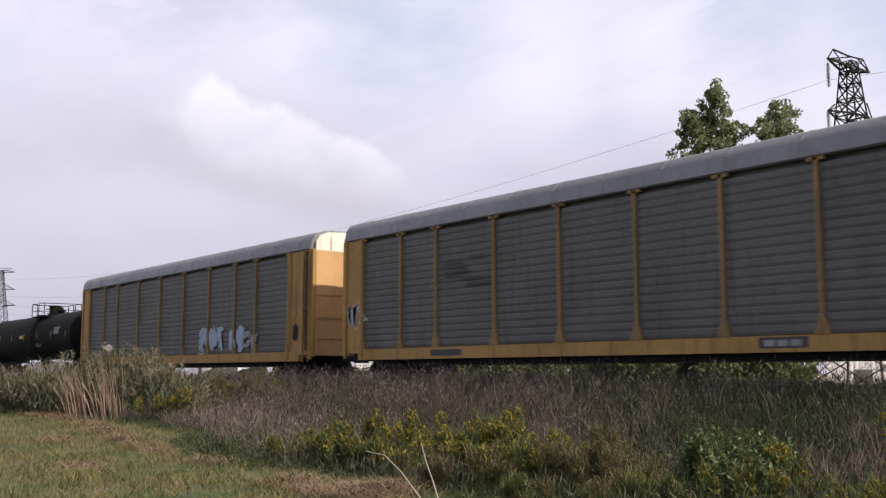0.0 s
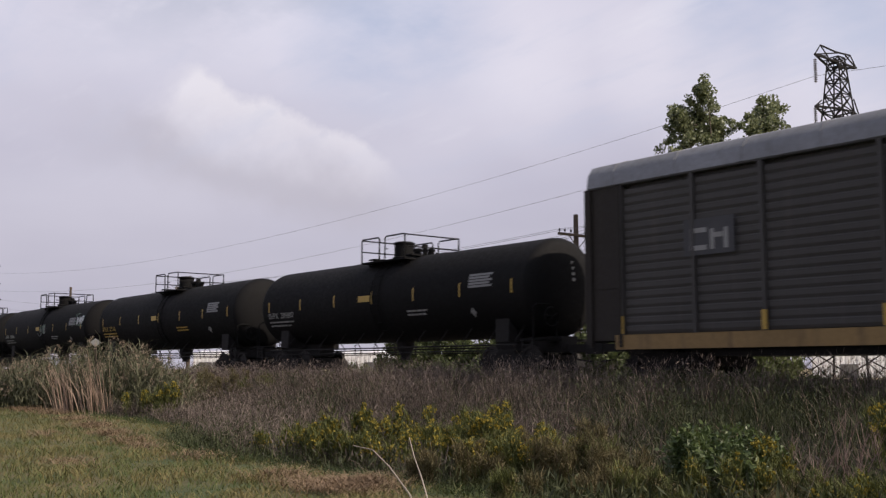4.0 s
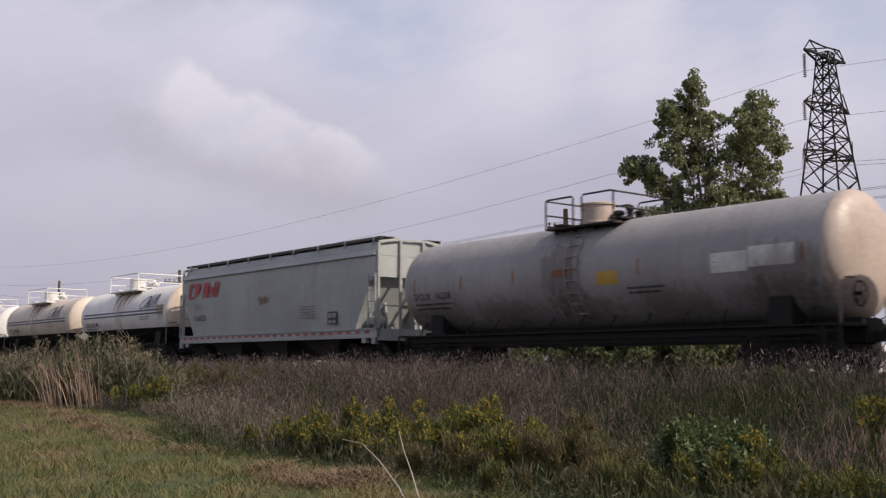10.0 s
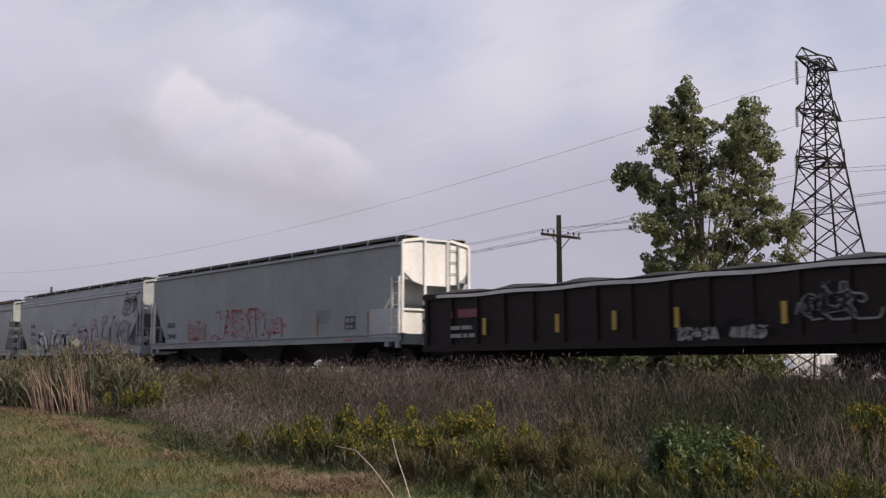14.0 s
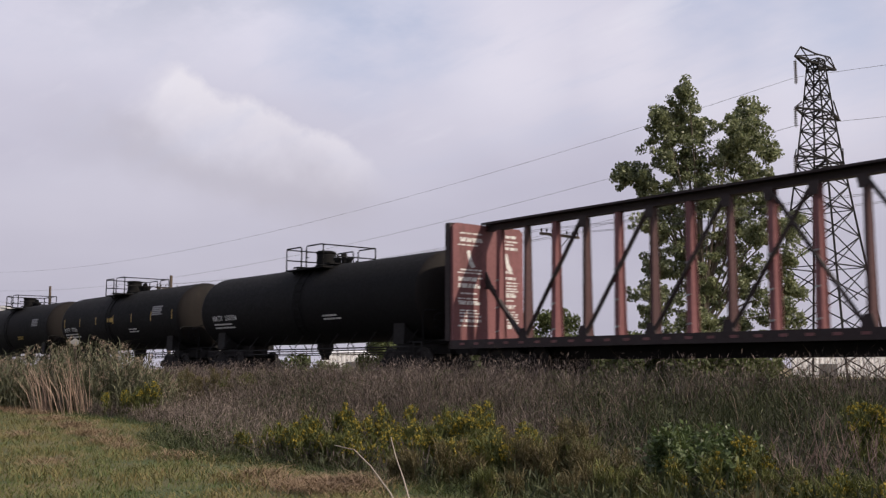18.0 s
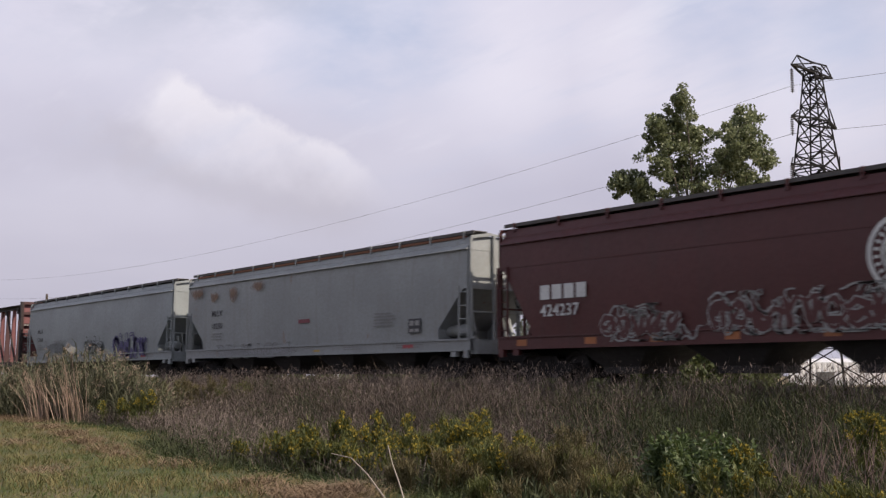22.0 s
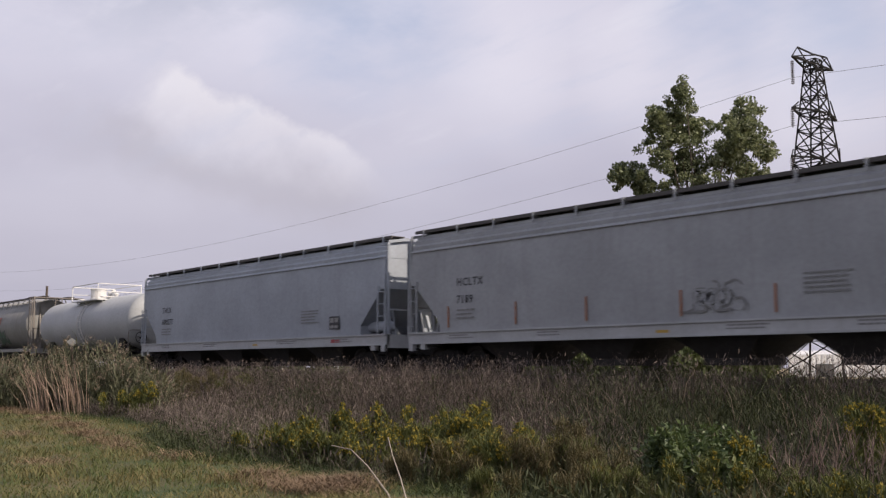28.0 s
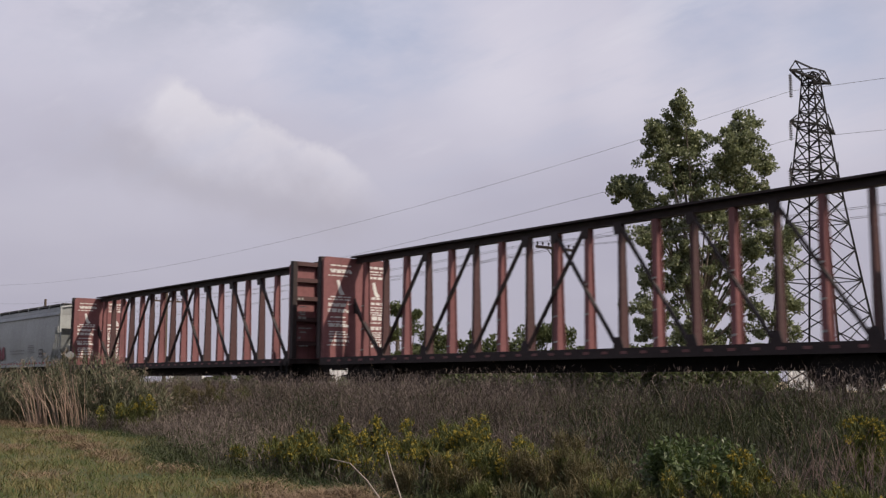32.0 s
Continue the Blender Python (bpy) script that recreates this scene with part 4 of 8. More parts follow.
        part("end_deck", Shape().box(min(x0, x0 + out * 1.6), max(x0, x0 + out * 1.6), -1.4, 1.4, 1.24, 1.3), "under", car)
    for x0, out in ((inset, 1), (L - inset, -1)):
        for y in (-0.62, 0.62):
            web = [(x0 + out * (nx + 0.1), sill_z[1] - 0.2), (x0 + out * (nx + 0.1), nb + 0.05), (x0 + out * nx * 0.55, (nb + nz) / 2 - 0.02), (x0 + out * nx * 0.4, sill_z[1] - 0.2)]
            part("slope_web", Shape().plate(web, y - 0.03, y + 0.03), coat, car, "plate web under the slope sheet")
    part("air_tank", Shape().lathe([(L - inset - nx - 0.25, 0.08), (L - inset - nx - 0.17, 0.19), (L - 0.5, 0.19), (L - 0.42, 0.08)], -1.0, sill_z[1] + 0.3, 14), coat, car, "small cylindrical air reservoir", smooth=40)
    brake_wheel(car, L + 0.06, 0.6, 2.6)
    running_gear(car, L, 1.55)
    return car


def hopper_marks(car, length, y, z, name, number, seed, material="lettering dark", x=0.2, size=0.34, small=True, plate_x=None):
    rnd = random.Random(seed)
    letters(name, size, material, car, x, y, z, spread=1.15, bold=0.006)
    letters(number, size, material, car, x, y, z - size * 1.55, spread=1.15, bold=0.006)
    if small:
        bars(block_of_bars(x, z - size * 2.1, 1.0, 3, 0.05, 0.07, rnd), "decal grey", car, y)
        for q in (0.12, 0.3, 0.62, 0.82):
            bars(block_of_bars(length * q + rnd.uniform(-0.6, 0.6), 1.27, rnd.uniform(0.8, 1.8), 2, 0.04, 0.04, rnd), "decal grey", car, -HALF - 0.008, "sill_print")
        bars([(length * rnd.uniform(0.5, 0.6), 1.12, 0.4, 0.07)], "reflector", car, -HALF - 0.008, "sill_reflector")
        bars([(length - 3.3, 1.14, 0.55, 0.12)], "g red", car, -HALF - 0.008, "sill_panel", "small red panel on the sill")
    px = plate_x if plate_x is not None else length - 3.6
    if px > 0:
        s = Shape().box(px, px + 0.62, y - 0.002, y + 0.01, 1.62, 2.08)
        pl = part("notice_panel", s, "g black", car, "black consolidated stencil panel")
        bars([(px + 0.06, 1.86, 0.22, 0.16), (px + 0.34, 1.86, 0.22, 0.16), (px + 0.06, 1.66, 0.22, 0.1), (px + 0.34, 1.66, 0.2, 0.1)], "dimwhite", pl, y - 0.006)
        bars(block_of_bars(px - 1.9, 2.35, 1.25, 5, 0.045, 0.06, rnd), "decal grey", car, y)


# ---- cylinder hopper
def cylinder_hopper(left, length, coat, label, body=(0.45, 1.1)):
    car = put_car("cylindrical_hopper_car", left, label, "rail car")
    L = length
    a, b = body[0], L - body[1]
    n = 36
    prof = []
    for k in range(n):
        t = 2 * math.pi * k / n
        y, z = 1.54 * math.sin(t), 2.9 + 1.52 * math.cos(t)
        prof.append((y, z))
    rings = [[(x, y * q, 2.9 + (z - 2.9) * q) for y, z in prof] for x, q in ((a - 0.06, 0.6), (a, 0.97), (a + 0.05, 1.0), (b - 0.05, 1.0), (b, 0.97), (b + 0.06, 0.6))]
    part("body", Shape().loft(rings), coat, car, smooth=50)
    s = Shape()
    for x in frange(a + 0.15, b - 0.15, 15):
        s.loft([[(xx, y * 1.004, 2.9 + (z - 2.9) * 1.004) for y, z in prof] for xx in (x - 0.025, x + 0.025)], caps=False)
    part("weld_seam", s, coat, car, smooth=50)
    for sy in (-1, 1):
        y0, y1 = sorted((sy * HALF, sy * (HALF - 0.14)))
        part("side_sill", Shape().box(0, L, y0, y1, 1.24, 1.42), coat, car)
    for x in (0.0, L - 0.14):
        part("end_sill", Shape().box(x, x + 0.14, -1.5, 1.5, 1.05, 1.42), coat, car)
    for y in (-0.75, 0.75):
        part("running_board", Shape().box(0, L, y - 0.2, y + 0.2, 4.53, 4.57), "walkway", car, "grimy steel running board")
    for x in frange(a + 0.4, b - 0.4, 14):
        part("board_bracket", Shape().beam((x, -1.05, 4.02), (x, -0.9, 4.52), 0.06, 0.04).beam((x, 1.05, 4.02), (x, 0.9, 4.52), 0.06, 0.04).box(x - 0.02, x + 0.02, -0.9, 0.9, 4.46, 4.5), coat, car)
    for x0, out in ((0.04, 1), (L - 0.04, -1)):
        s = Shape()
        for y in (-1.45, 1.45):
            s.beam((x0, y, 1.4), (x0, y, 4.5), 0.08, 0.07)
        s.beam((x0 + out * 0.62, -1.2, 1.4), (x0 + out * 0.62, -1.2, 4.3), 0.06, 0.05)
        s.box(min(x0, x0 + out * 1.0), max(x0, x0 + out * 1.0), -1.5, 1.5, 4.44, 4.5)
        s.beam((x0, -1.45, 2.6), (x0, 1.45, 2.6), 0.045, 0.045).beam((x0, -1.45, 1.9), (x0, 1.45, 1.9), 0.045, 0.045)
        part("end_frame", s, "framegrey", car, "open angle iron end frame")
        ladder(car, x0, -0.2, 1.3, 4.5, "framegrey", along="y")
        ladder(car, x0 + (0.0 if out > 0 else -0.42), -HALF - 0.02, 1.2, 4.4, "framegrey")
        for yy in (-0.75, 0.75):
            e = a if out > 0 else b
            s = Shape().plate([(e, 4.1), (e, 1.42), (e - out * 0.5, 1.42)], yy - 0.05, yy + 0.05)
            part("end_gusset", s, "framegrey", car, "rust streaked gusset plate")
    w = (b - a - 3.2) / 4
    for i in range(4):
        m = a + 1.6 + (i + 0.5) * w
        s = Shape().loft([[(m - w * 0.48, -1.15, 1.5), (m + w * 0.48, -1.15, 1.5), (m + w * 0.48, 1.15, 1.5), (m - w * 0.48, 1.15, 1.5)], [(m - w * 0.2, -0.9, 0.4), (m + w * 0.2, -0.9, 0.4), (m + w * 0.2, 0.9, 0.4), (m - w * 0.2, 0.9, 0.4)]])
        part("outlet_bin", s, "under", car)
    part("centre_sill", Shape().box(0.2, L - 0.2, -0.3, 0.3, 0.75, 1.3), "under", car)
    brake_wheel(car, L + 0.06, 0.7, 2.2)
    running_gear(car, L, 1.6)
    return car


# ---- tank cars
def tank(left, length, coat, label, r=1.5, zc=2.68, head=0.5, head_coat=None, platform=None, rail_coat=None, belly=None, stripes=None, dome=0.36, ladder_coat=None, bands=(), frame=False, dome_coat=None, plain_rail=False):
    car = put_car("tank_car", left, label, "rail car")
    L, n = length, 40
    prof = [(head - head * math.cos(a), r * math.sin(a) ** 0.75) for a in frange(0.02, math.pi / 2, 13)]
    right = [(L - x, q) for x, q in prof[::-1]]
    shell = part("tank_shell", Shape().lathe([prof[-1], (L * 0.33, r), (L * 0.335, r + 0.008), (L * 0.66, r + 0.008), (L * 0.665, r), right[0]], 0, zc, n), coat, car, smooth=40)
    for q, nm in ((prof, 0), (right, 1)):
        # a separate head colour carries the sunlight that strikes the tank ends
        part("tank_head", Shape().lathe(q, 0, zc, n), head_coat or coat, car, "dished tank head" if not head_coat else "dished tank head in its own coat", smooth=60)
    if belly:
        arc = [(1.008 * r * math.sin(a), zc - 1.008 * r * math.cos(a)) for a in frange(-1.05, 1.05, 22)]
        arc += [(1.001 * r * math.sin(a), zc - 1.001 * r * math.cos(a)) for a in frange(1.05, -1.05, 22)]
        part("belly_coat", Shape().prism(arc, head * 0.9, L - head * 0.9), belly, car, "black lower half", smooth=60)
        level = -r * math.cos(1.05)
        for q, out in ((prof, -1), (right, 1)):
            low = Shape()
            rows = []
            for x, rad in q:
                half = math.acos(max(-1.0, min(1.0, -level / max(rad, 0.01)))) if rad > -level else 0.0
                rows.append([(x + out * 0.012, 1.01 * rad * math.sin(a), zc - 1.01 * rad * math.cos(a)) for a in frange(-half, half, 15)])
            rows = [row for row in rows if row[0][1] != row[-1][1]]
            low.add([p for row in rows for p in row], [(i * 15 + k, i * 15 + k + 1, (i + 1) * 15 + k + 1, (i + 1) * 15 + k) for i in range(len(rows) - 1) for k in range(14)])
            part("head_coat", low, belly, car, "black lower part of the tank head", smooth=60)
    if stripes:
        for z in stripes:
            a = math.asin(max(-1, min(1, (z - zc) / r)))
            s = Shape()
            for sy in (-1, 1):
                out = [(sy * (r + d) * math.cos(a + q), zc + (r + d) * math.sin(a + q)) for d, q in ((0.0, -0.028), (0.012, -0.028), (0.012, 0.028), (0.0, 0.028))]
                s.prism(out, 0.75, L - 0.75)
            part("side_stripe", s, "blue", car, "dark blue stripe round the tank")
    for x in bands:
        part("tank_band", Shape().lathe([(x - 0.06, r), (x - 0.06, r + 0.02), (x + 0.06, r + 0.02), (x + 0.06, r)], 0, zc, n), coat, car, smooth=40)
    # platform with hand rail, valve housing
    top = zc + r
    p0, p1 = platform or (L / 2 - 1.7, L / 2 + 1.7)
    rc = rail_coat or coat
    s = Shape()
    for y in (-0.95, 0.95):
        s.box(p0, p1, y - 0.28, y + 0.28, top - 0.2, top - 0.15)
        for x in frange(p0 + 0.1, p1 - 0.1, 4):
            s.beam((x, y, top - 0.2), (x, y * 0.8, top - 0.45), 0.06, 0.05)
    s.box(p0, p0 + 0.4, -0.9, 0.9, top - 0.05, top).box(p1 - 0.4, p1, -0.9, 0.9, top - 0.05, top)
    part("platform", s, rc, car, "grated walkway round the valves")
    for y in (-1.2, 1.2):
        s = Shape()
        for x0, x1 in ((p0, p0 + 0.42 * (p1 - p0)), (p0 + 0.55 * (p1 - p0), p1)) if not plain_rail else ((p0, p1),):
            s.tube([(x0, y, top - 0.2), (x0, y, top + 0.62), (x0 + 0.06, y, top + 0.68), (x1 - 0.06, y, top + 0.68), (x1, y, top + 0.62), (x1, y, top - 0.2)], 0.028, 6)
            s.tube([(x0, y, top + 0.25), (x0, y * 0.9, top + 0.25)], 0.02, 5)
        part("hand_rail", s, rc, car, "bent pipe hand rail")
    for x in (p0, p1):
        part("end_rail", Shape().tube([(x, -1.2, top + 0.25), (x, -1.2, top + 0.66), (x, 1.2, top + 0.66), (x, 1.2, top + 0.25), (x, -1.1, top + 0.25)], 0.026, 6), rc, car)
    mid = (p0 + p1) / 2
    part("valve_dome", Shape().post(mid - 0.35 if not plain_rail else p0 + 0.75, 0, [(top - 0.15, dome + 0.06), (top + 0.05, dome + 0.06), (top + 0.07, dome), (top + 0.5, dome), (top + 0.53, dome + 0.04), (top + 0.58, dome + 0.04), (top + 0.62, dome * 0.8)], 18), dome_coat or rc, car, smooth=40)
    for dx, h, q in ((0.55, 0.3, 0.13), (0.95, 0.42, 0.09), (1.3, 0.22, 0.12)):
        part("valve", Shape().post(mid + dx - 0.2, 0.1, [(top - 0.1, q), (top + h * 0.7, q), (top + h * 0.72, q * 1.4), (top + h, q * 1.3), (top + h + 0.04, q * 0.5)], 12), rc, car)
    # side ladder, handrail low down, underframe, saddles
    lc = ladder_coat or rc
    s = Shape()
    for x in (mid - 0.25, mid + 0.2):
        s.tube([(x, -(r + 0.06) * math.cos(a), zc + (r + 0.06) * math.sin(a)) for a in frange(-0.85, 1.0, 12)], 0.022, 5)
    for a in frange(-0.8, 0.95, 9):
        s.tube([(mid - 0.25, -(r + 0.06) * math.cos(a), zc + (r + 0.06) * math.sin(a)), (mid + 0.2, -(r + 0.06) * math.cos(a), zc + (r + 0.06) * math.sin(a))], 0.016, 5)
    part("ladder", s, lc, car)
    for y in (-1.35, 1.35):
        s = Shape().tube([(0.9, y, 0.95), (L - 0.9, y, 0.95)], 0.026, 6).tube([(0.9, y, 0.78), (L - 0.9, y, 0.78)], 0.02, 6)
        for x in frange(1.0, L - 1.0, 13):
            s.tube([(x, y, 0.72), (x, y, 1.05), (x, y * 0.72, zc - r * 0.78)], 0.02, 5)
        part("side_rail", s, "under", car, "low running hand rail")
    for x0, x1 in ((0.1, 3.0), (L - 3.0, L - 0.1)):
        part("stub_sill", Shape().box(x0, x1, -0.35, 0.35, 0.72, 1.2), "under", car)
        m = 1.75 if x0 < 1 else L - 1.75
        arc = [(1.003 * r * math.sin(a), zc - 1.003 * r * math.cos(a)) for a in frange(-0.9, 0.9, 14)]
        part("saddle", Shape().prism([(-1.2, 1.05), *arc, (1.2, 1.05)], m - 0.3, m + 0.3), "under", car)
    for x0, out in ((0.12, 1), (L - 0.12, -1)):
        part("end_platform", Shape().box(min(x0, x0 + out * 0.5), max(x0, x0 + out * 0.5), -1.5, 1.5, 1.05, 1.12), "under" if frame else rc, car)
        s = Shape().tube([(x0, -1.45, 1.1), (x0, -1.45, 2.05), (x0, -1.3, 2.12), (x0, 1.3, 2.12), (x0, 1.45, 2.05), (x0, 1.45, 1.1)], 0.025, 6)
        s.tube([(x0, -0.5, 1.1), (x0, -0.5, 2.12)], 0.02, 5).tube([(x0, 0.5, 1.1), (x0, 0.5, 2.12)], 0.02, 5)
        part("end_rail", s, "framegrey" if frame else rc, car)
        ladder(car, x0 + (0 if out > 0 else -0.4), -1.5, 0.4, 1.1, "under")
    if frame:
        part("centre_sill", Shape().box(0.2, L - 0.2, -0.4, 0.4, 0.7, 1.25), "under", car)
        for sy in (-1, 1):
            part("side_sill", Shape().box(0.4, L - 0.4, sy * 1.35 - 0.06, sy * 1.35 + 0.06, 0.88, 1.06), "under", car)
            part("running_board", Shape().box(0.6, L - 0.6, sy * 1.42 - 0.12, sy * 1.42 + 0.12, 1.06, 1.1), "under", car)
    part("outlet_valve", Shape().post(L / 2, 0, [(zc - r + 0.1, 0.35), (zc - r - 0.25, 0.3), (zc - r - 0.5, 0.16), (zc - r - 0.62, 0.16)], 12), "under", car)
    brake_wheel(car, L + 0.02, -0.85, 1.75, "under" if frame else rc)
    running_gear(car, L, 1.75, 0.1)
    return car


def tank_point(r, zc, z, d=0.012):
    """How far out the near side of a tank is at height z."""
    return -math.sqrt(max(r * r - (z - zc) ** 2, 0.01)) - d


def wrap(me_ob, r, zc, d=0.012):
    """Lays flat marks on the round shell."""
    for v in me_ob.data.vertices:
        v.co.y = tank_point(r, zc, v.co.z, d)


def tank_marks(car, length, r, zc, name, number, seed, material="dimwhite", plates=(0.82,), strip="reflector", x=0.9, z=None, size=0.30):
    rnd = random.Random(seed)
    z = z or zc - 0.45
    wrap(letters(name + "  " + number, size, material, car, x, 0, z, spread=1.1, bold=0.006), r, zc)
    wrap(bars(block_of_bars(x, z - 0.12, 2.2, 2, 0.06, 0.08, rnd), material, car, 0), r, zc)
    for q in frange(0.06, 0.94, 7):
        if strip and 0.02 < q:
            ob = part("reflector", Shape().add([(length * q - 0.035, 0, zc + dz) for dz in frange(-0.2, 0.2, 4)] + [(length * q + 0.035, 0, zc + dz) for dz in frange(-0.2, 0.25, 4)], [(i, i + 1, i + 5, i + 4) for i in range(3)]), strip, car)
            wrap(ob, r, zc)
    for q in plates:
        ob = bars([(length * q + i * 0.0, zc + 0.05 + 0.09 * i, 1.1 - 0.12 * (i % 2), 0.07) for i in range(5)], "decal grey", car, 0, "stencil", "block of small stencilled print")
        wrap(ob, r, zc)
    wrap(bars(block_of_bars(length * 0.62, zc - 0.5, 1.3, 2, 0.06, 0.06, rnd), material, car, 0), r, zc)
    if strip:
        wrap(bars([(length * 0.45, zc - 0.1, 0.75, 0.22)], strip, car, 0, "hazard_strip", "yellow notice strip"), r, zc)


# ---- gondola
def gondola(left, length, label):
    car = put_car("gondola_car", left, label, "rail car")
    L = length
    for sy in (-1, 1):
        y0, y1 = sorted((sy * (HALF - 0.12), sy * (HALF - 0.06)))
        part("side_wall", Shape().box(0.05, L - 0.05, y0, y1, 0.85, 2.45), "gondola", car)
        part("top_chord", Shape().box(0, L, min(sy * 1.4, sy * 1.58), max(sy * 1.4, sy * 1.58), 2.42, 2.58), "gondola", car)
        part("side_sill", Shape().box(0, L, min(sy * 1.4, sy * 1.56), max(sy * 1.4, sy * 1.56), 0.78, 0.98), "gondola", car)
        for x in frange(0.15, L - 0.15, 15):
            part("side_rib", Shape().plate([(x - 0.09, 0.9), (x + 0.09, 0.9), (x + 0.07, 2.44), (x - 0.07, 2.44)], *sorted((sy * 1.43, sy * 1.57))), "gondola", car)
    for x in (0.0, L - 0.16):
        s = Shape().box(x, x + 0.16, -1.5, 1.5, 0.85, 2.62)
        for z in (1.25, 1.7, 2.15):
            s.box(x - 0.08, x + 0.24, -1.5, 1.5, z, z + 0.12)
        part("end_wall", s, "gondola", car)
    part("floor_plate", Shape().box(0.1, L - 0.1, -1.45, 1.45, 0.82, 0.95), "gondola", car)
    # covered load: a dark sheet that sags between its bows
    xs = frange(0.5, L - 0.5, 30)
    ys = frange(-1.38, 1.38, 9)
    rnd = random.Random(7)
    pts = [(x, y, 2.5 + 0.26 * (1 - (y / 1.38) ** 2) ** 0.7 + rnd.uniform(-0.03, 0.03) + 0.06 * math.sin(x * 2.3)) for x in xs for y in ys]
    s = Shape().add(pts, [(i * 9 + j, i * 9 + j + 1, (i + 1) * 9 + j + 1, (i + 1) * 9 + j) for i in range(29) for j in range(8)])
    part("load_sheet", s, "tarp", car, "dark sheet over the load", smooth=60)
    s = Shape()
    zz = [2.43 + 0.02 * math.sin(x * 1.9) for x in frange(0.7, L - 0.9, 40)]
    for (xa, za), (xb, zb) in zip(list(zip(frange(0.7, L - 0.9, 40), zz)), list(zip(frange(0.7, L - 0.9, 40), zz))[1:]):
        s.add([(xa, -1.587, za), (xb, -1.587, zb), (xb, -1.587, zb + 0.1), (xa, -1.587, za + 0.1)], [(0, 1, 2, 3)])
    part("sheet_hem", s, "lettering white", car, "pale hem of the load sheet")
    reflectors(car, (2.95, 5.95, 8.0, 10.0, 12.95, L - 0.6), 1.25, 1.75, -1.585, "reflector", 0.13)
    rnd = random.Random(5)
    bars(block_of_bars(1.4, 1.55, 1.2, 2, 0.12, 0.12, rnd), "dimwhite", car, -1.585)
    letters("S", 0.3, "g maroon", car, 1.4, -1.59, 1.8)
    bars(block_of_bars(1.75, 2.05, 0.9, 1, 0.25, 0.1, rnd), "g maroon", car, -1.585)
    graffiti(car, 10.0, 11.2, 0.95, 1.25, -1.585, "dimwhite", "gondola", 3, tags=0)
    graffiti(car, 11.5, 12.5, 0.95, 1.25, -1.585, "dimwhite", "gondola", 4, tags=0)
    graffiti(car, 13.4, 14.6, 1.4, 1.9, -1.585, "gondola", "decal grey", 5, tags=3)
    part("centre_sill", Shape().box(0.2, L - 0.2, -0.35, 0.35, 0.6, 0.85), "under", car)
    running_gear(car, L, 1.9)
    return car


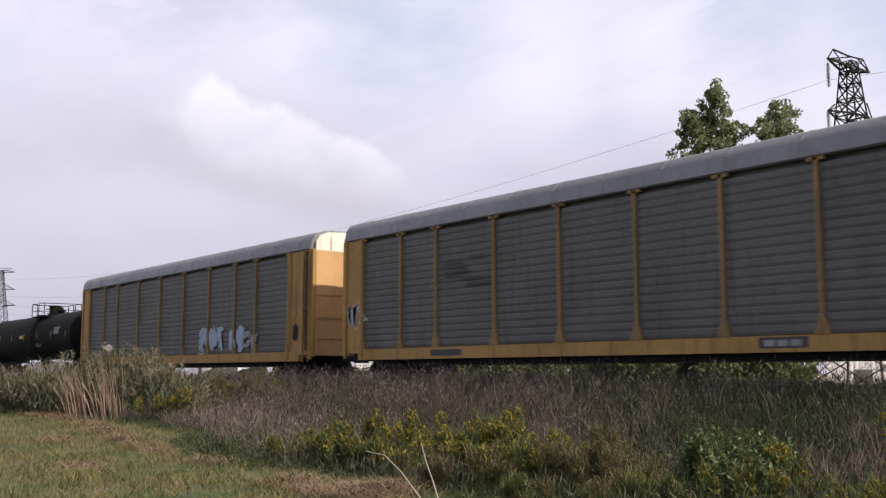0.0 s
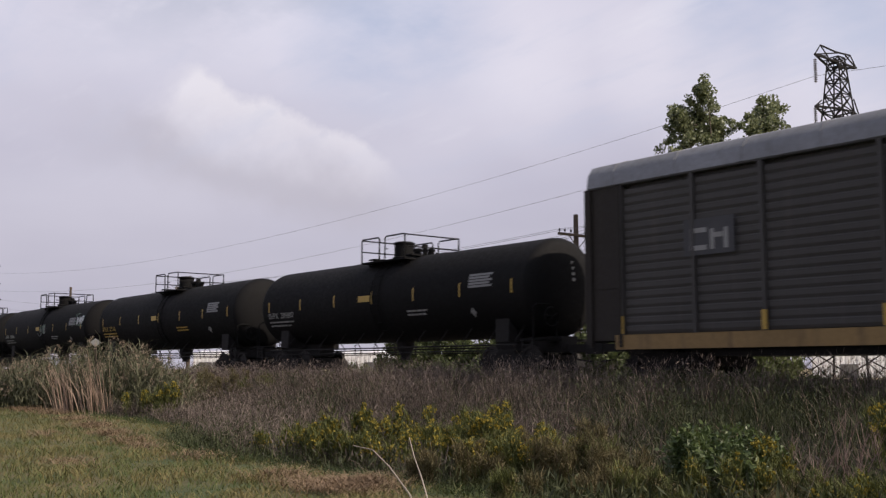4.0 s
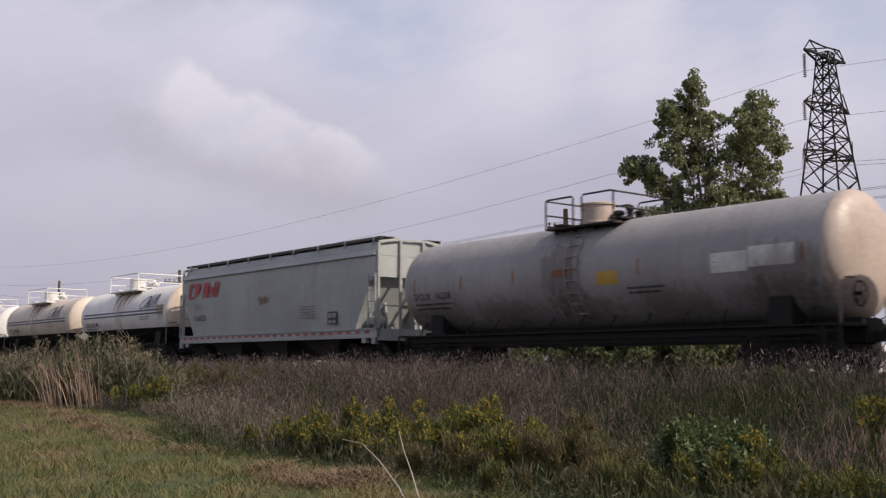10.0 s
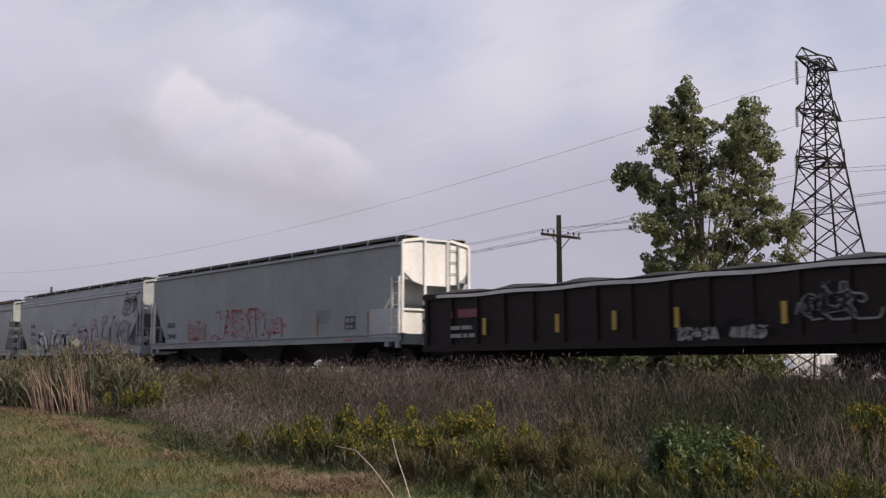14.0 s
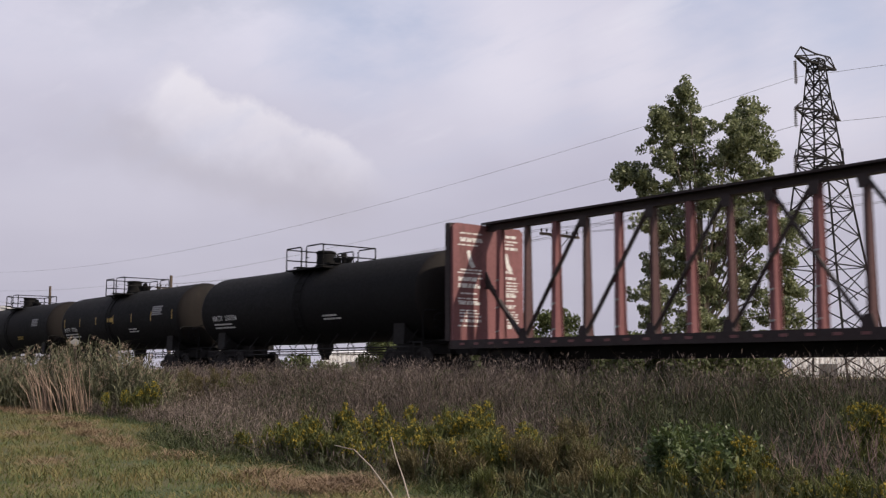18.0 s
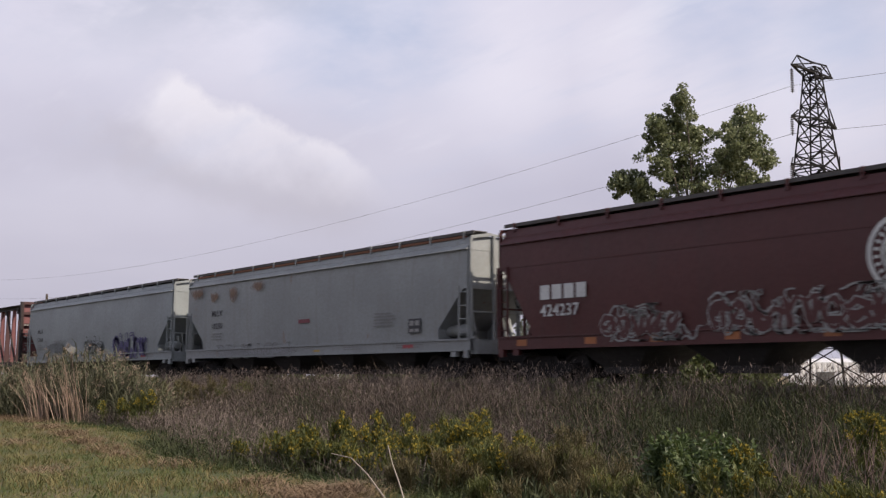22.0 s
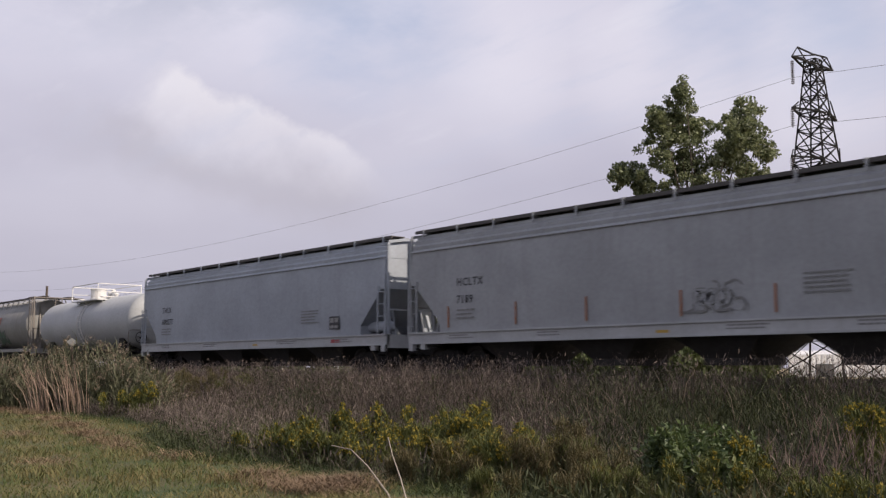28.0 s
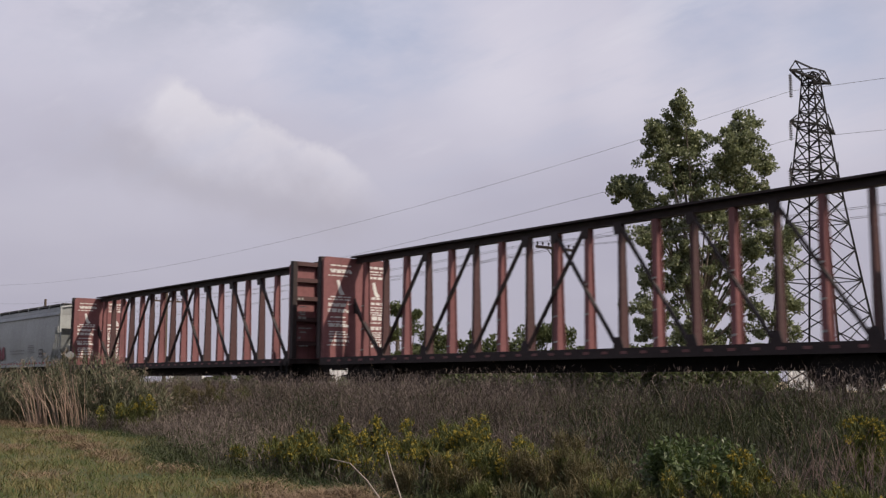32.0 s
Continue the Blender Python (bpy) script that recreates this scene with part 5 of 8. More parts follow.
# ---- centre beam flat
def centre_beam(left, length, label):
    car = put_car("centre_beam_car", left, label, "rail car")
    L = length
    part("deck", Shape().box(0.0, L, -1.39, 1.39, 0.92, 1.1), "darkoxide", car, "dark deck")
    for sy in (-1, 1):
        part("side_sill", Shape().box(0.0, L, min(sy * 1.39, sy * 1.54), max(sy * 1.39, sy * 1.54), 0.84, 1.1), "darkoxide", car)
    s = Shape()
    for x in frange(0.6, L - 0.6, 34):
        s.box(x - 0.1, x + 0.1, -1.55, -1.535, 0.95, 1.02)
    tagged(part("strap_pocket", s, "oxide", car), kind="stuff")
    part("centre_sill", Shape().box(0.2, L - 0.2, -0.45, 0.45, 0.5, 0.92), "under", car)
    top = 4.78
    for x, out in ((0.0, -1), (L, 1)):
        a, b = sorted((x, x - out * 0.14))
        bh = part("bulkhead", Shape().box(a, b, -1.5, 1.5, 1.1, top - 0.12).loft([[(q, -1.5, top - 0.12), (q, 1.5, top - 0.12), (q, 1.38, top), (q, -1.38, top)] for q in (a, b)]), "oxide", car, "faded red end bulkhead")
        s = Shape()
        o0, o1 = sorted((x, x + out * 0.2))
        for y in (-1.42, -0.3, 0.3, 1.42):
            s.box(o0, o1, y - 0.08, y + 0.08, 1.1, top - 0.05)
        for z in (1.6, 2.5, 3.3, 4.0):
            part("cross_rib", Shape().box(o0, o1 - 0.04 if out > 0 else o1, -1.4, 1.4, z, z + 0.16), "shadyoxide", bh)
        s.box(o0, o1, -1.5, 1.5, top - 0.16, top)
        part("bulkhead_stiffener", s, "shadyoxide", bh, "grimy red outer ribs with shade painted in")
        s = Shape().box(o0, o1 + 0.02, -1.54, -1.38, 1.1, top)
        part("corner_post", s, "darkoxide", bh)
        # loading notices stencilled on the face that looks along the line
        xf = (x + 0.146) if out < 0 else (x + 0.203)
        rnd = random.Random(11)
        t = Shape()
        for y0, w in ((-1.32, 1.05), (0.32, 0.98)):
            z = 4.45 if out < 0 else 3.9
            while z > 1.5:
                h = rnd.choice((0.045, 0.05, 0.09))
                if not (3.3 < z < 3.95 and out < 0):
                    q, e = y0 + rnd.uniform(0, 0.12), y0 + w * rnd.uniform(0.75, 1.0)
                    while q < e and (out < 0 or rnd.random() < 0.4):
                        ln = min(rnd.uniform(0.08, 0.28), e - q)
                        t.add([(xf, q, z), (xf, q + ln, z), (xf, q + ln, z + h), (xf, q, z + h)], [(0, 1, 2, 3)])
                        q += ln + 0.05
                z -= h + rnd.choice((0.035, 0.045, 0.11))
            if out < 0:
                m = y0 + w / 2
                t.add([(xf, m - 0.14, 3.92), (xf, m - 0.02, 3.95), (xf, m + 0.08, 3.6), (xf, m + 0.22, 3.42), (xf, m + 0.05, 3.38), (xf, m - 0.05, 3.5)], [(0, 1, 2, 3, 4, 5)])
        tagged(part("loading_notice", t, "lettering white" if out < 0 else "dimwhite", bh, "white stencilled loading notices"), kind="stuff")
    for x, out in ((0.14, 1), (L - 0.14, -1)):
        part("bulkhead_strut", Shape().beam((x, -0.12, 3.05), (x + out * 1.65, -0.12, 1.15), 0.1, 0.14, (0, 1, 0)), "darkoxide", car)
        part("strut_gusset", Shape().plate([(x, 3.3), (x, 2.75), (x + out * 0.32, 2.7)], -0.16, -0.08), "darkoxide", car)
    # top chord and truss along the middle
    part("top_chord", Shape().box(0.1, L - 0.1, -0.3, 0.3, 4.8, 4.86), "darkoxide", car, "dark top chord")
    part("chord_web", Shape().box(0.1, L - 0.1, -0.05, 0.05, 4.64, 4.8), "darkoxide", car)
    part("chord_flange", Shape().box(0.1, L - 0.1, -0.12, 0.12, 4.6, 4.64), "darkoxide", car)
    n = 18
    xs = frange(0.7, L - 1.1, n)
    rising, falling = (1, 3, 5, 7), (8, 10, 12, 14)        # posts at which the diagonals begin
    feet = set(rising) | {i + 2 for i in falling}
    heads = {i + 2 for i in rising} | set(falling)
    for i, x in enumerate(xs):
        s = Shape()
        slim = i in feet
        # slim posts take the red with painted shade, wide ones the sunlit red
        coat, wide = ("shadyoxide", 0.055) if slim else ("oxide", 0.085)
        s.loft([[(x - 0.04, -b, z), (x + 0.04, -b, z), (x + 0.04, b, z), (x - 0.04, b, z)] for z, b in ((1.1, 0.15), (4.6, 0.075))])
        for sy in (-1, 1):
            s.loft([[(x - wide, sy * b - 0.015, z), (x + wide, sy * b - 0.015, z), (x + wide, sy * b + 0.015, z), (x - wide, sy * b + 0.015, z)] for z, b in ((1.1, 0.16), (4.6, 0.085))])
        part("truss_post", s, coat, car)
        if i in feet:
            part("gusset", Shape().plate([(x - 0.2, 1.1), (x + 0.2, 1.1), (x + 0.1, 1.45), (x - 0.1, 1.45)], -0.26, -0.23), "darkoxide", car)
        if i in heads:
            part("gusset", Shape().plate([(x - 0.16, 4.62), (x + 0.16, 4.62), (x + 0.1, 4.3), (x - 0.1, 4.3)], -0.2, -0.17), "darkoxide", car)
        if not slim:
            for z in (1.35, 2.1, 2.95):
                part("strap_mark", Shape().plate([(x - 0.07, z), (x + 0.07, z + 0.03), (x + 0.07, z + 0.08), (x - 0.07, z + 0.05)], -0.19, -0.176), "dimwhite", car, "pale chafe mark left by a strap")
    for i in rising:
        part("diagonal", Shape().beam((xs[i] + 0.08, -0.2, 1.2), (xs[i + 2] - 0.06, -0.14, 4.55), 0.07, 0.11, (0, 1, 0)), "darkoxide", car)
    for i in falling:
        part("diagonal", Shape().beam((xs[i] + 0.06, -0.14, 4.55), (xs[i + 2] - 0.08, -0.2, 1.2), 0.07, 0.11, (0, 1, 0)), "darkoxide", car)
    ladder(car, L + 0.24, 0.9, 0.6, 3.2, "under", along="y")
    ladder(car, L - 0.45, -1.6, 0.4, 1.0, "under")
    brake_wheel(car, L + 0.3, 0.75, 2.6)
    running_gear(car, L, 2.2, 0.2)
    return car


# the train, from the car that leads out of sight to the one that comes last ----
BLACK = "black steel tank car with a valve platform on the rails"


def patch(car, x0, x1, z0, z1, y, material, label):
    """A flat soft edged stain on the near side."""
    return part("stain", Shape().add([(x0, y, z0), (x1, y, z0), (x1, y, z1), (x0, y, z1)], [(0, 1, 2, 3)]), material, car, label)


def curved(car, x0, x1, z0, z1, r, zc, material, label, d=0.02):
    """A soft edged stain that lies on a round shell."""
    zs = frange(z0, min(z1, zc + r * 0.985), 10)
    pts = [(x, tank_point(r, zc, z, d), z) for z in zs for x in (x0, x1)]
    return part("stain", Shape().add(pts, [(2 * i, 2 * i + 1, 2 * i + 3, 2 * i + 2) for i in range(9)]), material, car, label)


def build_train():
    c = tank(-21.3, 19.4, "black", BLACK, platform=(10.3, 12.9))
    tank_marks(c, 19.4, 1.5, 2.68, "TILX", "1990", 90)
    for left, seed in ((0.0, 1), (28.4, 2)):
        c = auto_rack(left, 26.15, "screen", "yellow", "roof", "yellow auto carrier with grey ribbed screens and rounded roof")
        rnd = random.Random(seed)
        y = -HALF + 0.03
        if seed == 1:
            graffiti(c, 16.0, 20.6, 1.25, 2.3, y - 0.03, "g blue", "g white", 21, tags=3)
            graffiti(c, 20.4, 21.7, 1.25, 2.0, y - 0.034, "g grey", "g black", 22, tags=2)
        else:
            bars([(6.0, 3.75 - 0.14 * i, 1.0 + 0.12 * (i % 3), 0.07) for i in range(4)], "g black", c, y - 0.03)
            bars([(7.3, 3.85, 0.7, 0.12), (7.0, 3.2, 0.9, 0.1), (7.15, 3.02, 1.3, 0.08)], "g black", c, y - 0.03)
            bars([(17.85, 0.83, 1.3, 0.26), (5.3, 0.83, 1.6, 0.2)], "g black", c, -HALF - 0.006, "sill_plate")
            bars([(18.0, 0.88, 0.28, 0.14), (18.35, 0.88, 0.28, 0.14), (18.7, 0.88, 0.28, 0.14)], "dimwhite", c, -HALF - 0.012, "maker_mark", "pale block mark on a black plate")
            graffiti(c, 0.35, 0.9, 1.9, 2.8, -HALF - 0.012, "g grey", "g white", 23, tags=0)
            s = Shape().box(26.19, 26.2, -0.98, -0.55, 4.6, 5.2)
            part("notice", s, "lettering white", c, "white paper notice on the end door")
    data = [(56.3, 16.3, "TILX", "199556", 31), (74.2, 16.4, "SHPX", "208966", 32), (92.1, 16.6, "UTLX", "21162", 33), (110.4, 16.5, "SHPX", "208887", 34)]
    for left, ln, a, b, seed in data:
        c = tank(left, ln, "black", BLACK, platform=(7.2, 9.8) if seed != 31 else (7.2, 9.4))
        tank_marks(c, ln, 1.5, 2.68, a, b, seed, "reflector" if seed == 33 else "lettering white" if seed == 31 else "dimwhite")
        rnd = random.Random(seed)
        if seed == 32:
            graffiti(c, 8.3, 9.2, 2.35, 2.95, -1.52, "g teal", "g grey", 6, tags=2)
            for ob in c.children:
                if ob.name.startswith("graffiti"):
                    wrap(ob, 1.5, 2.68, 0.018 if "outline" in ob.name else 0.024)
        if seed == 32:
            seen_before = set(c.children)
            graffiti(c, ln - 1.7, ln - 0.6, 2.75, 3.2, -1.52, "g white", "g teal", 7, tags=2)
            for ob in set(c.children) - seen_before:
                wrap(ob, 1.5, 2.68, 0.018 if "outline" in ob.name else 0.024)
        # warning diamond near the right end
        d = part("warning_diamond", Shape().add([(ln - 3.02, 0, 1.98), (ln - 2.88, 0, 1.83), (ln - 2.74, 0, 1.98), (ln - 2.88, 0, 2.13)], [(0, 1, 2, 3)]), "dimwhite", c, "pale hazard diamond")
        wrap(d, 1.5, 2.68, 0.03)
        s = Shape()
        for i in range(4):
            z = 3.35 - 0.17 * i
            far_out = min(1.0, math.hypot(z + 0.05 - 2.68, 0.45) / 1.5) ** 1.333
            x = ln - 0.5 + 0.5 * math.sqrt(1 - far_out ** 2) + 0.03
            s.add([(x, 0.05, z), (x - 0.12, 0.85, z), (x - 0.12, 0.85, z + 0.09), (x, 0.05, z + 0.09)], [(0, 1, 2, 3)])
        part("stencil", s, "reflector" if seed == 33 else "dimwhite", c, "stencilled lines on the tank head")

    c = auto_rack(129.0, 26.5, "darkscreen", "brownblack", "roof", "black auto carrier with ribbed screens and pale end top", dark=True)
    y = -HALF - 0.008
    bars([(3.3, 3.0, 1.5, 0.9)], "g black", c, y, "company_panel")
    bars([(3.5, 3.55, 0.5, 0.12), (3.5, 3.2, 0.12, 0.4), (3.5, 3.12, 0.5, 0.12), (4.1, 3.12, 0.12, 0.5), (4.22, 3.4, 0.25, 0.12), (4.5, 3.12, 0.12, 0.5)], "dimwhite", c, y - 0.006, "company_mark", "pale angular company mark")
    reflectors(c, (1.25, 5.55, 8.47, 11.3, 14.15, 19.5), 1.14, 1.6, -HALF - 0.03, "reflector", 0.13)
    bars([(24.95, 3.2, 0.5, 0.45), (24.95, 2.3, 0.5, 0.3)], "dimwhite", c, y, "notice_panel", "small white notice")
    bars([(25.55, 1.6, 0.1, 0.9)], "reflector", c, y, "reflector")
    s = Shape()
    for i, z in enumerate((4.25, 4.1)):
        s.add([(26.55, -1.2, z), (26.55, -0.5, z), (26.55, -0.5, z + 0.1), (26.55, -1.2, z + 0.1)], [(0, 1, 2, 3)])
    part("stencil", s, "dimwhite", c)

    c = hopper(156.4, 19.9, "bluegrey", "pale blue grey covered hopper car with a black running board", notch=(1.35, 2.9, 1.7))
    y = -HALF - 0.008
    letters("ECUX", 0.38, "lettering dark", c, 2.25, y, 2.55, spread=1.15)
    bars([(2.25 + 0.3 * i, 1.95, 0.2, 0.34) for i in range(6)], "decal grey", c, y)
    bars([(2.15, 1.8, 1.95, 0.02), (2.15, 3.0, 1.95, 0.02), (2.15, 1.8, 0.02, 1.2), (4.08, 1.8, 0.02, 1.2)], "decal grey", c, y - 0.003, "stencil_frame")
    hopper_marks(c, 19.9, y, 1.55, "", "", 41, plate_x=14.6)
    reflectors(c, (4.6, 7.2, 9.9, 12.6, 17.2), 1.5, 2.0, y, "brown mark", 0.07)

    c = hopper(177.55, 16.2, "beige", "rust stained beige covered hopper car with three deep outlet bins", bays=3, top=4.55, shoulder=4.5, bulge=0.0, notch=(1.2, 4.2, 2.95), ribs=11, chord=1, sill_z=(1.2, 1.42), walk_coat="beige", walk_y=0.5, inset=0.05)
    letters("PC N", 0.5, "lettering dark", c, 2.0, -HALF + 0.02, 2.68, stretch=0.9)
    letters("11 74", 0.46, "lettering dark", c, 2.0, -HALF + 0.02, 2.15, stretch=0.95)
    for x0, sy in ((16.15, 1),):
        q = 1.0 if sy > 0 else -1.0
        # rusty end parts in a bright coat that includes the sun on them
        part("slope_sheet", Shape().plate([(x0 - q * 0.12, 3.72), (x0 - q * 0.1, 3.7), (x0 - q * 1.2, 2.3), (x0 - q * 1.25, 2.34)], -1.42, 1.42), "endorange", c, "rusty end slope sheet brightened as if sunlit")
        for y0 in (-1.42, -0.45, 0.5):
            part("end_box", Shape().box(*sorted((x0 - q * 0.9, x0 - q * 0.02)), y0, y0 + 0.86, 1.42, 2.2), "endorange", c, "rust orange end box with sunlight painted in")
        part("end_plate", Shape().box(*sorted((x0 - q * 0.12, x0 + q * 0.02)), -1.5, 1.5, 3.7, 4.5), "endorange", c, "rust stained end plate, cream with painted sunlight")
        for y0 in (-1.47, -0.5, 0.45, 1.4):
            part("end_post", Shape().beam((x0, y0, 1.4), (x0, y0, 3.75), 0.09, 0.07), "endorange", c)

    for left, ln, coat, hc, a, b, seed in ((195.3, 12.0, "white", "white", "TILX", "16263", 51), (209.0, 12.1, "cream", "cream", "UTLX", "301956", 52), (222.6, 11.7, "white", "cream", "UTLX", "301492", 53)):
        c = tank(left, ln, coat, "white tank car with blue stripes and a black belly", r=1.42, zc=2.64, head=0.36, head_coat=hc, platform=(3.9, 7.5), rail_coat="white", plain_rail=True, belly="black", stripes=(2.62, 2.78), dome=0.42, ladder_coat="cream", frame=True)
        wrap(letters(a + " " + b, 0.32, "lettering dark", c, 0.95, 0, 2.12, spread=1.05, bold=0.006), 1.42, 2.64)
        rnd = random.Random(seed)
        wrap(bars(block_of_bars(1.2, 2.05, 1.6, 1, 0.06, 0.08, rnd), "decal grey", c, 0), 1.42, 2.64)
        wrap(bars(block_of_bars(8.3, 2.5, 1.4, 2, 0.05, 0.06, rnd), "decal grey", c, 0), 1.42, 2.64)
        # company mark: a flowing blue device drawn as plain shapes
        s = Shape()
        ring = [(8.72 + (0.40 - e) * math.cos(t) + 0.28 * math.sin(t), 0, 3.18 + (0.34 - e * 0.8) * math.sin(t)) for e in (0, 0.085) for t in frange(0, 2 * math.pi, 25)]
        s.add(ring, [(i, i + 1, 25 + i + 1, 25 + i) for i in range(24)])
        for x0, x1, z0, z1, wd in ((8.95, 9.2, 2.86, 3.5, 0.14), (9.24, 9.2, 2.9, 3.5, 0.12), (9.28, 9.5, 2.86, 3.55, 0.14), (9.5, 9.86, 2.86, 3.55, 0.13), (9.8, 10.08, 2.86, 3.56, 0.13), (10.16, 10.1, 2.86, 3.56, 0.12)):
            rows = [(x0 + (x1 - x0) * q, z0 + (z1 - z0) * q) for q in frange(0, 1, 9)]
            s.add([(px + e * wd / 2, 0, pz) for px, pz in rows for e in (-1, 1)], [(2 * i, 2 * i + 1, 2 * i + 3, 2 * i + 2) for i in range(8)])
        mk = part("company_mark", s, "blue", c, "flowing dark blue company mark")
        wrap(mk, 1.42, 2.64)
        for x0, x1, z0 in ((4.6, 5.1, 2.3), (5.2, 5.6, 2.1), (5.7, 6.3, 2.5), (6.5, 7.0, 2.9)):
            curved(c, x0, x1, z0, 4.0, 1.42, 2.64, "spill", "brown spill streaks below the hatch")
        curved(c, 4.9, 5.3, 1.3, 1.95, 1.44, 2.64, "spill", "pale drips over the black belly")
        if seed == 53:
            curved(c, 10.2, 11.2, 1.7, 3.0, 1.42, 2.64, "spill", "brown spill over the tank end")

    for left, rust, seed in ((235.9, 0, 61), (284.9, 1, 62), (689.2, 0, 63)):
        c = hopper(left, 15.4, "greengrey hopper", "pale grey covered hopper car with slanted red lettering" + (" and graffiti" if seed != 61 else ""), bays=3, notch=(1.15, 3.2, 1.55), sill_z=(1.1, 1.4), shoulder=3.95, chord=1, top=4.42, bulge=0.08, roof_coat="rustgrey" if seed != 61 else "greengrey hopper", stripes=True)
        y = -HALF - 0.05
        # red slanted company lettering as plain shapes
        for i, (x0, w) in enumerate(((0.85, 0.46), (1.44, 0.46), (2.24, 0.5), (2.82, 0.36), (3.27, 0.15), (3.52, 0.15))):
            z0, h = 3.05, (0.68 if i not in (3,) else 0.47)
            k = 0.16
            if i == 0:
                out = [(x0 + 0.1, z0), (x0 + w, z0), (x0 + w + 0.02, z0 + 0.13), (x0 + 0.2, z0 + 0.13), (x0 + 0.26, z0 + h - 0.13), (x0 + w + k, z0 + h - 0.13), (x0 + w + k + 0.02, z0 + h), (x0 + 0.2, z0 + h), (x0 + 0.1, z0 + h - 0.1), (x0, z0 + 0.1)]
            elif i in (1, 2, 3):
                out = [(x0, z0), (x0 + 0.13, z0), (x0 + 0.17, z0 + 0.2), (x0 + 0.3, z0 + 0.2), (x0 + 0.3 + (0.04 if i == 1 else 0.0), z0 + (0.2 if i == 1 else 0.0)), (x0 + w - 0.02, z0 + (0.22 if i == 1 else 0.0)), (x0 + w + k * 0.8, z0 + h - 0.1), (x0 + w + k * 0.5, z0 + h), (x0 + k, z0 + h)]
            else:
                out = [(x0, z0), (x0 + w, z0), (x0 + w + k, z0 + h), (x0 + k, z0 + h)]
            bm = Shape().add([(xx, y, zz) for xx, zz in out], [tuple(range(len(out)))])
            part("company_mark", bm, "red", c, "slanted red company lettering shape")
        letters("SOO", 0.36, "decal grey", c, 1.4, y, 2.58, spread=1.2)
        letters("116853" if seed == 61 else "11698" if seed == 62 else "116718", 0.38, "lettering dark", c, 1.4, y, 2.05, spread=1.1)
        hopper_marks(c, 15.4, y, 1.6, "", "", seed, plate_x=12.4 if seed != 62 else -1, small=False)
        if rust:
            part("roof_edge", Shape().plate([(0.3, 4.44), (15.1, 4.44), (15.1, 4.54), (0.3, 4.54)], -1.37, -1.31), "rust", c, "rusted roof edge")
        if seed == 62:
            graffiti(c, 3.0, 4.6, 1.7, 2.3, y, "greengrey hopper", "g black", 71, tags=9, wild=1.0)
            graffiti(c, 5.4, 8.0, 1.5, 2.3, y, "greengrey hopper", "g black", 72, tags=9, wild=1.0)
            graffiti(c, 10.9, 12.8, 1.6, 2.4, y, "g grey", "g black", 73, tags=8, wild=1.0)
            graffiti(c, 3.0, 7.5, 1.12, 1.38, -HALF - 0.006, "g blue", "g blue", 74, tags=0)
        if seed == 63:
            graffiti(c, 3.6, 6.2, 1.5, 2.35, y, "g maroon", "g maroon", 75, tags=1)
            bars(block_of_bars(7.3, 2.1, 3.4, 2, 0.06, 0.12, random.Random(8)), "decal grey", c, y)
        if seed == 61:
            patch(c, 7.2, 8.2, 2.5, 2.95, y - 0.045, "rustpatch", "round rust stain")

    c = tank(252.4, 16.0, "greytank", "dirty grey tank car with brown spill at its end", r=1.5, zc=2.7, head_coat="dustysunhead", platform=(6.75, 9.3), rail_coat="brownblack", dome_coat="dustysunhead", bands=(7.2, 7.9), dome=0.5, frame=True, ladder_coat="greytank")
    tank_marks(c, 16.0, 1.5, 2.7, "DCLX", "16238", 81, "lettering dark", plates=(), strip="brown mark")
    wrap(bars([(12.6, 2.38, 1.0, 0.48), (13.65, 2.46, 1.2, 0.48)], "lettering white", c, 0, "notice_panel", "white stencil panel"), 1.5, 2.7)
    curved(c, 13.2, 15.9, 1.4, 3.2, 1.5, 2.7, "soot", "dark spill at the tank end")
    curved(c, 6.6, 8.6, 1.3, 4.1, 1.515, 2.7, "soot", "dark spill below the dome")
    for x0 in (-0.2, 3.0, 6.2, 9.4, 12.4):
        curved(c, x0, x0 + 4.0, 1.25, 2.3, 1.5, 2.7, "soot", "grime along the belly")
    wrap(bars([(8.9, 2.3, 0.75, 0.36)], "reflector", c, 0, "notice_panel", "faded yellow notice"), 1.5, 2.7)
    c = tank(270.0, 13.4, "rustytank", "pale grey tank car with rust running over its top", r=1.5, zc=2.72, head_coat="palegrey", platform=(5.6, 7.6), rail_coat="brownblack", dome_coat="dustysunhead", bands=(6.3, 7.0), dome=0.45, frame=True, ladder_coat="rustytank")
    tank_marks(c, 13.4, 1.5, 2.72, "DOWX", "95059", 82, "lettering dark", plates=(), strip="brown mark")
    rnd = random.Random(4)
    for x0, x1, z0 in ((0.8, 2.6, 3.3), (1.9, 4.4, 3.5), (8.9, 11.0, 3.4), (10.2, 12.9, 3.15), (11.6, 13.1, 3.3)):
        curved(c, x0 - 0.3, x1 + 0.3, z0 - 0.3, 4.4, 1.51, 2.72, "rustrun", "orange rust running down from the top")
    wrap(bars([(9.9, 2.95, 1.3, 0.14)], "g black", c, 0), 1.5, 2.72)
    wrap(bars(block_of_bars(8.1, 2.85, 0.9, 4, 0.05, 0.05, rnd) + block_of_bars(10.3, 2.85, 1.3, 5, 0.05, 0.05, rnd), "lettering white", c, 0), 1.5, 2.72)

    c = hopper(301.7, 18.4, "grey", "grey covered hopper car with large outlined graffiti", notch=(1.4, 2.9, 1.7))
    y = -HALF - 0.01
    hopper_marks(c, 18.4, y, 2.65, "RDIX", "12350", 91, x=2.3, size=0.3, plate_x=-1)
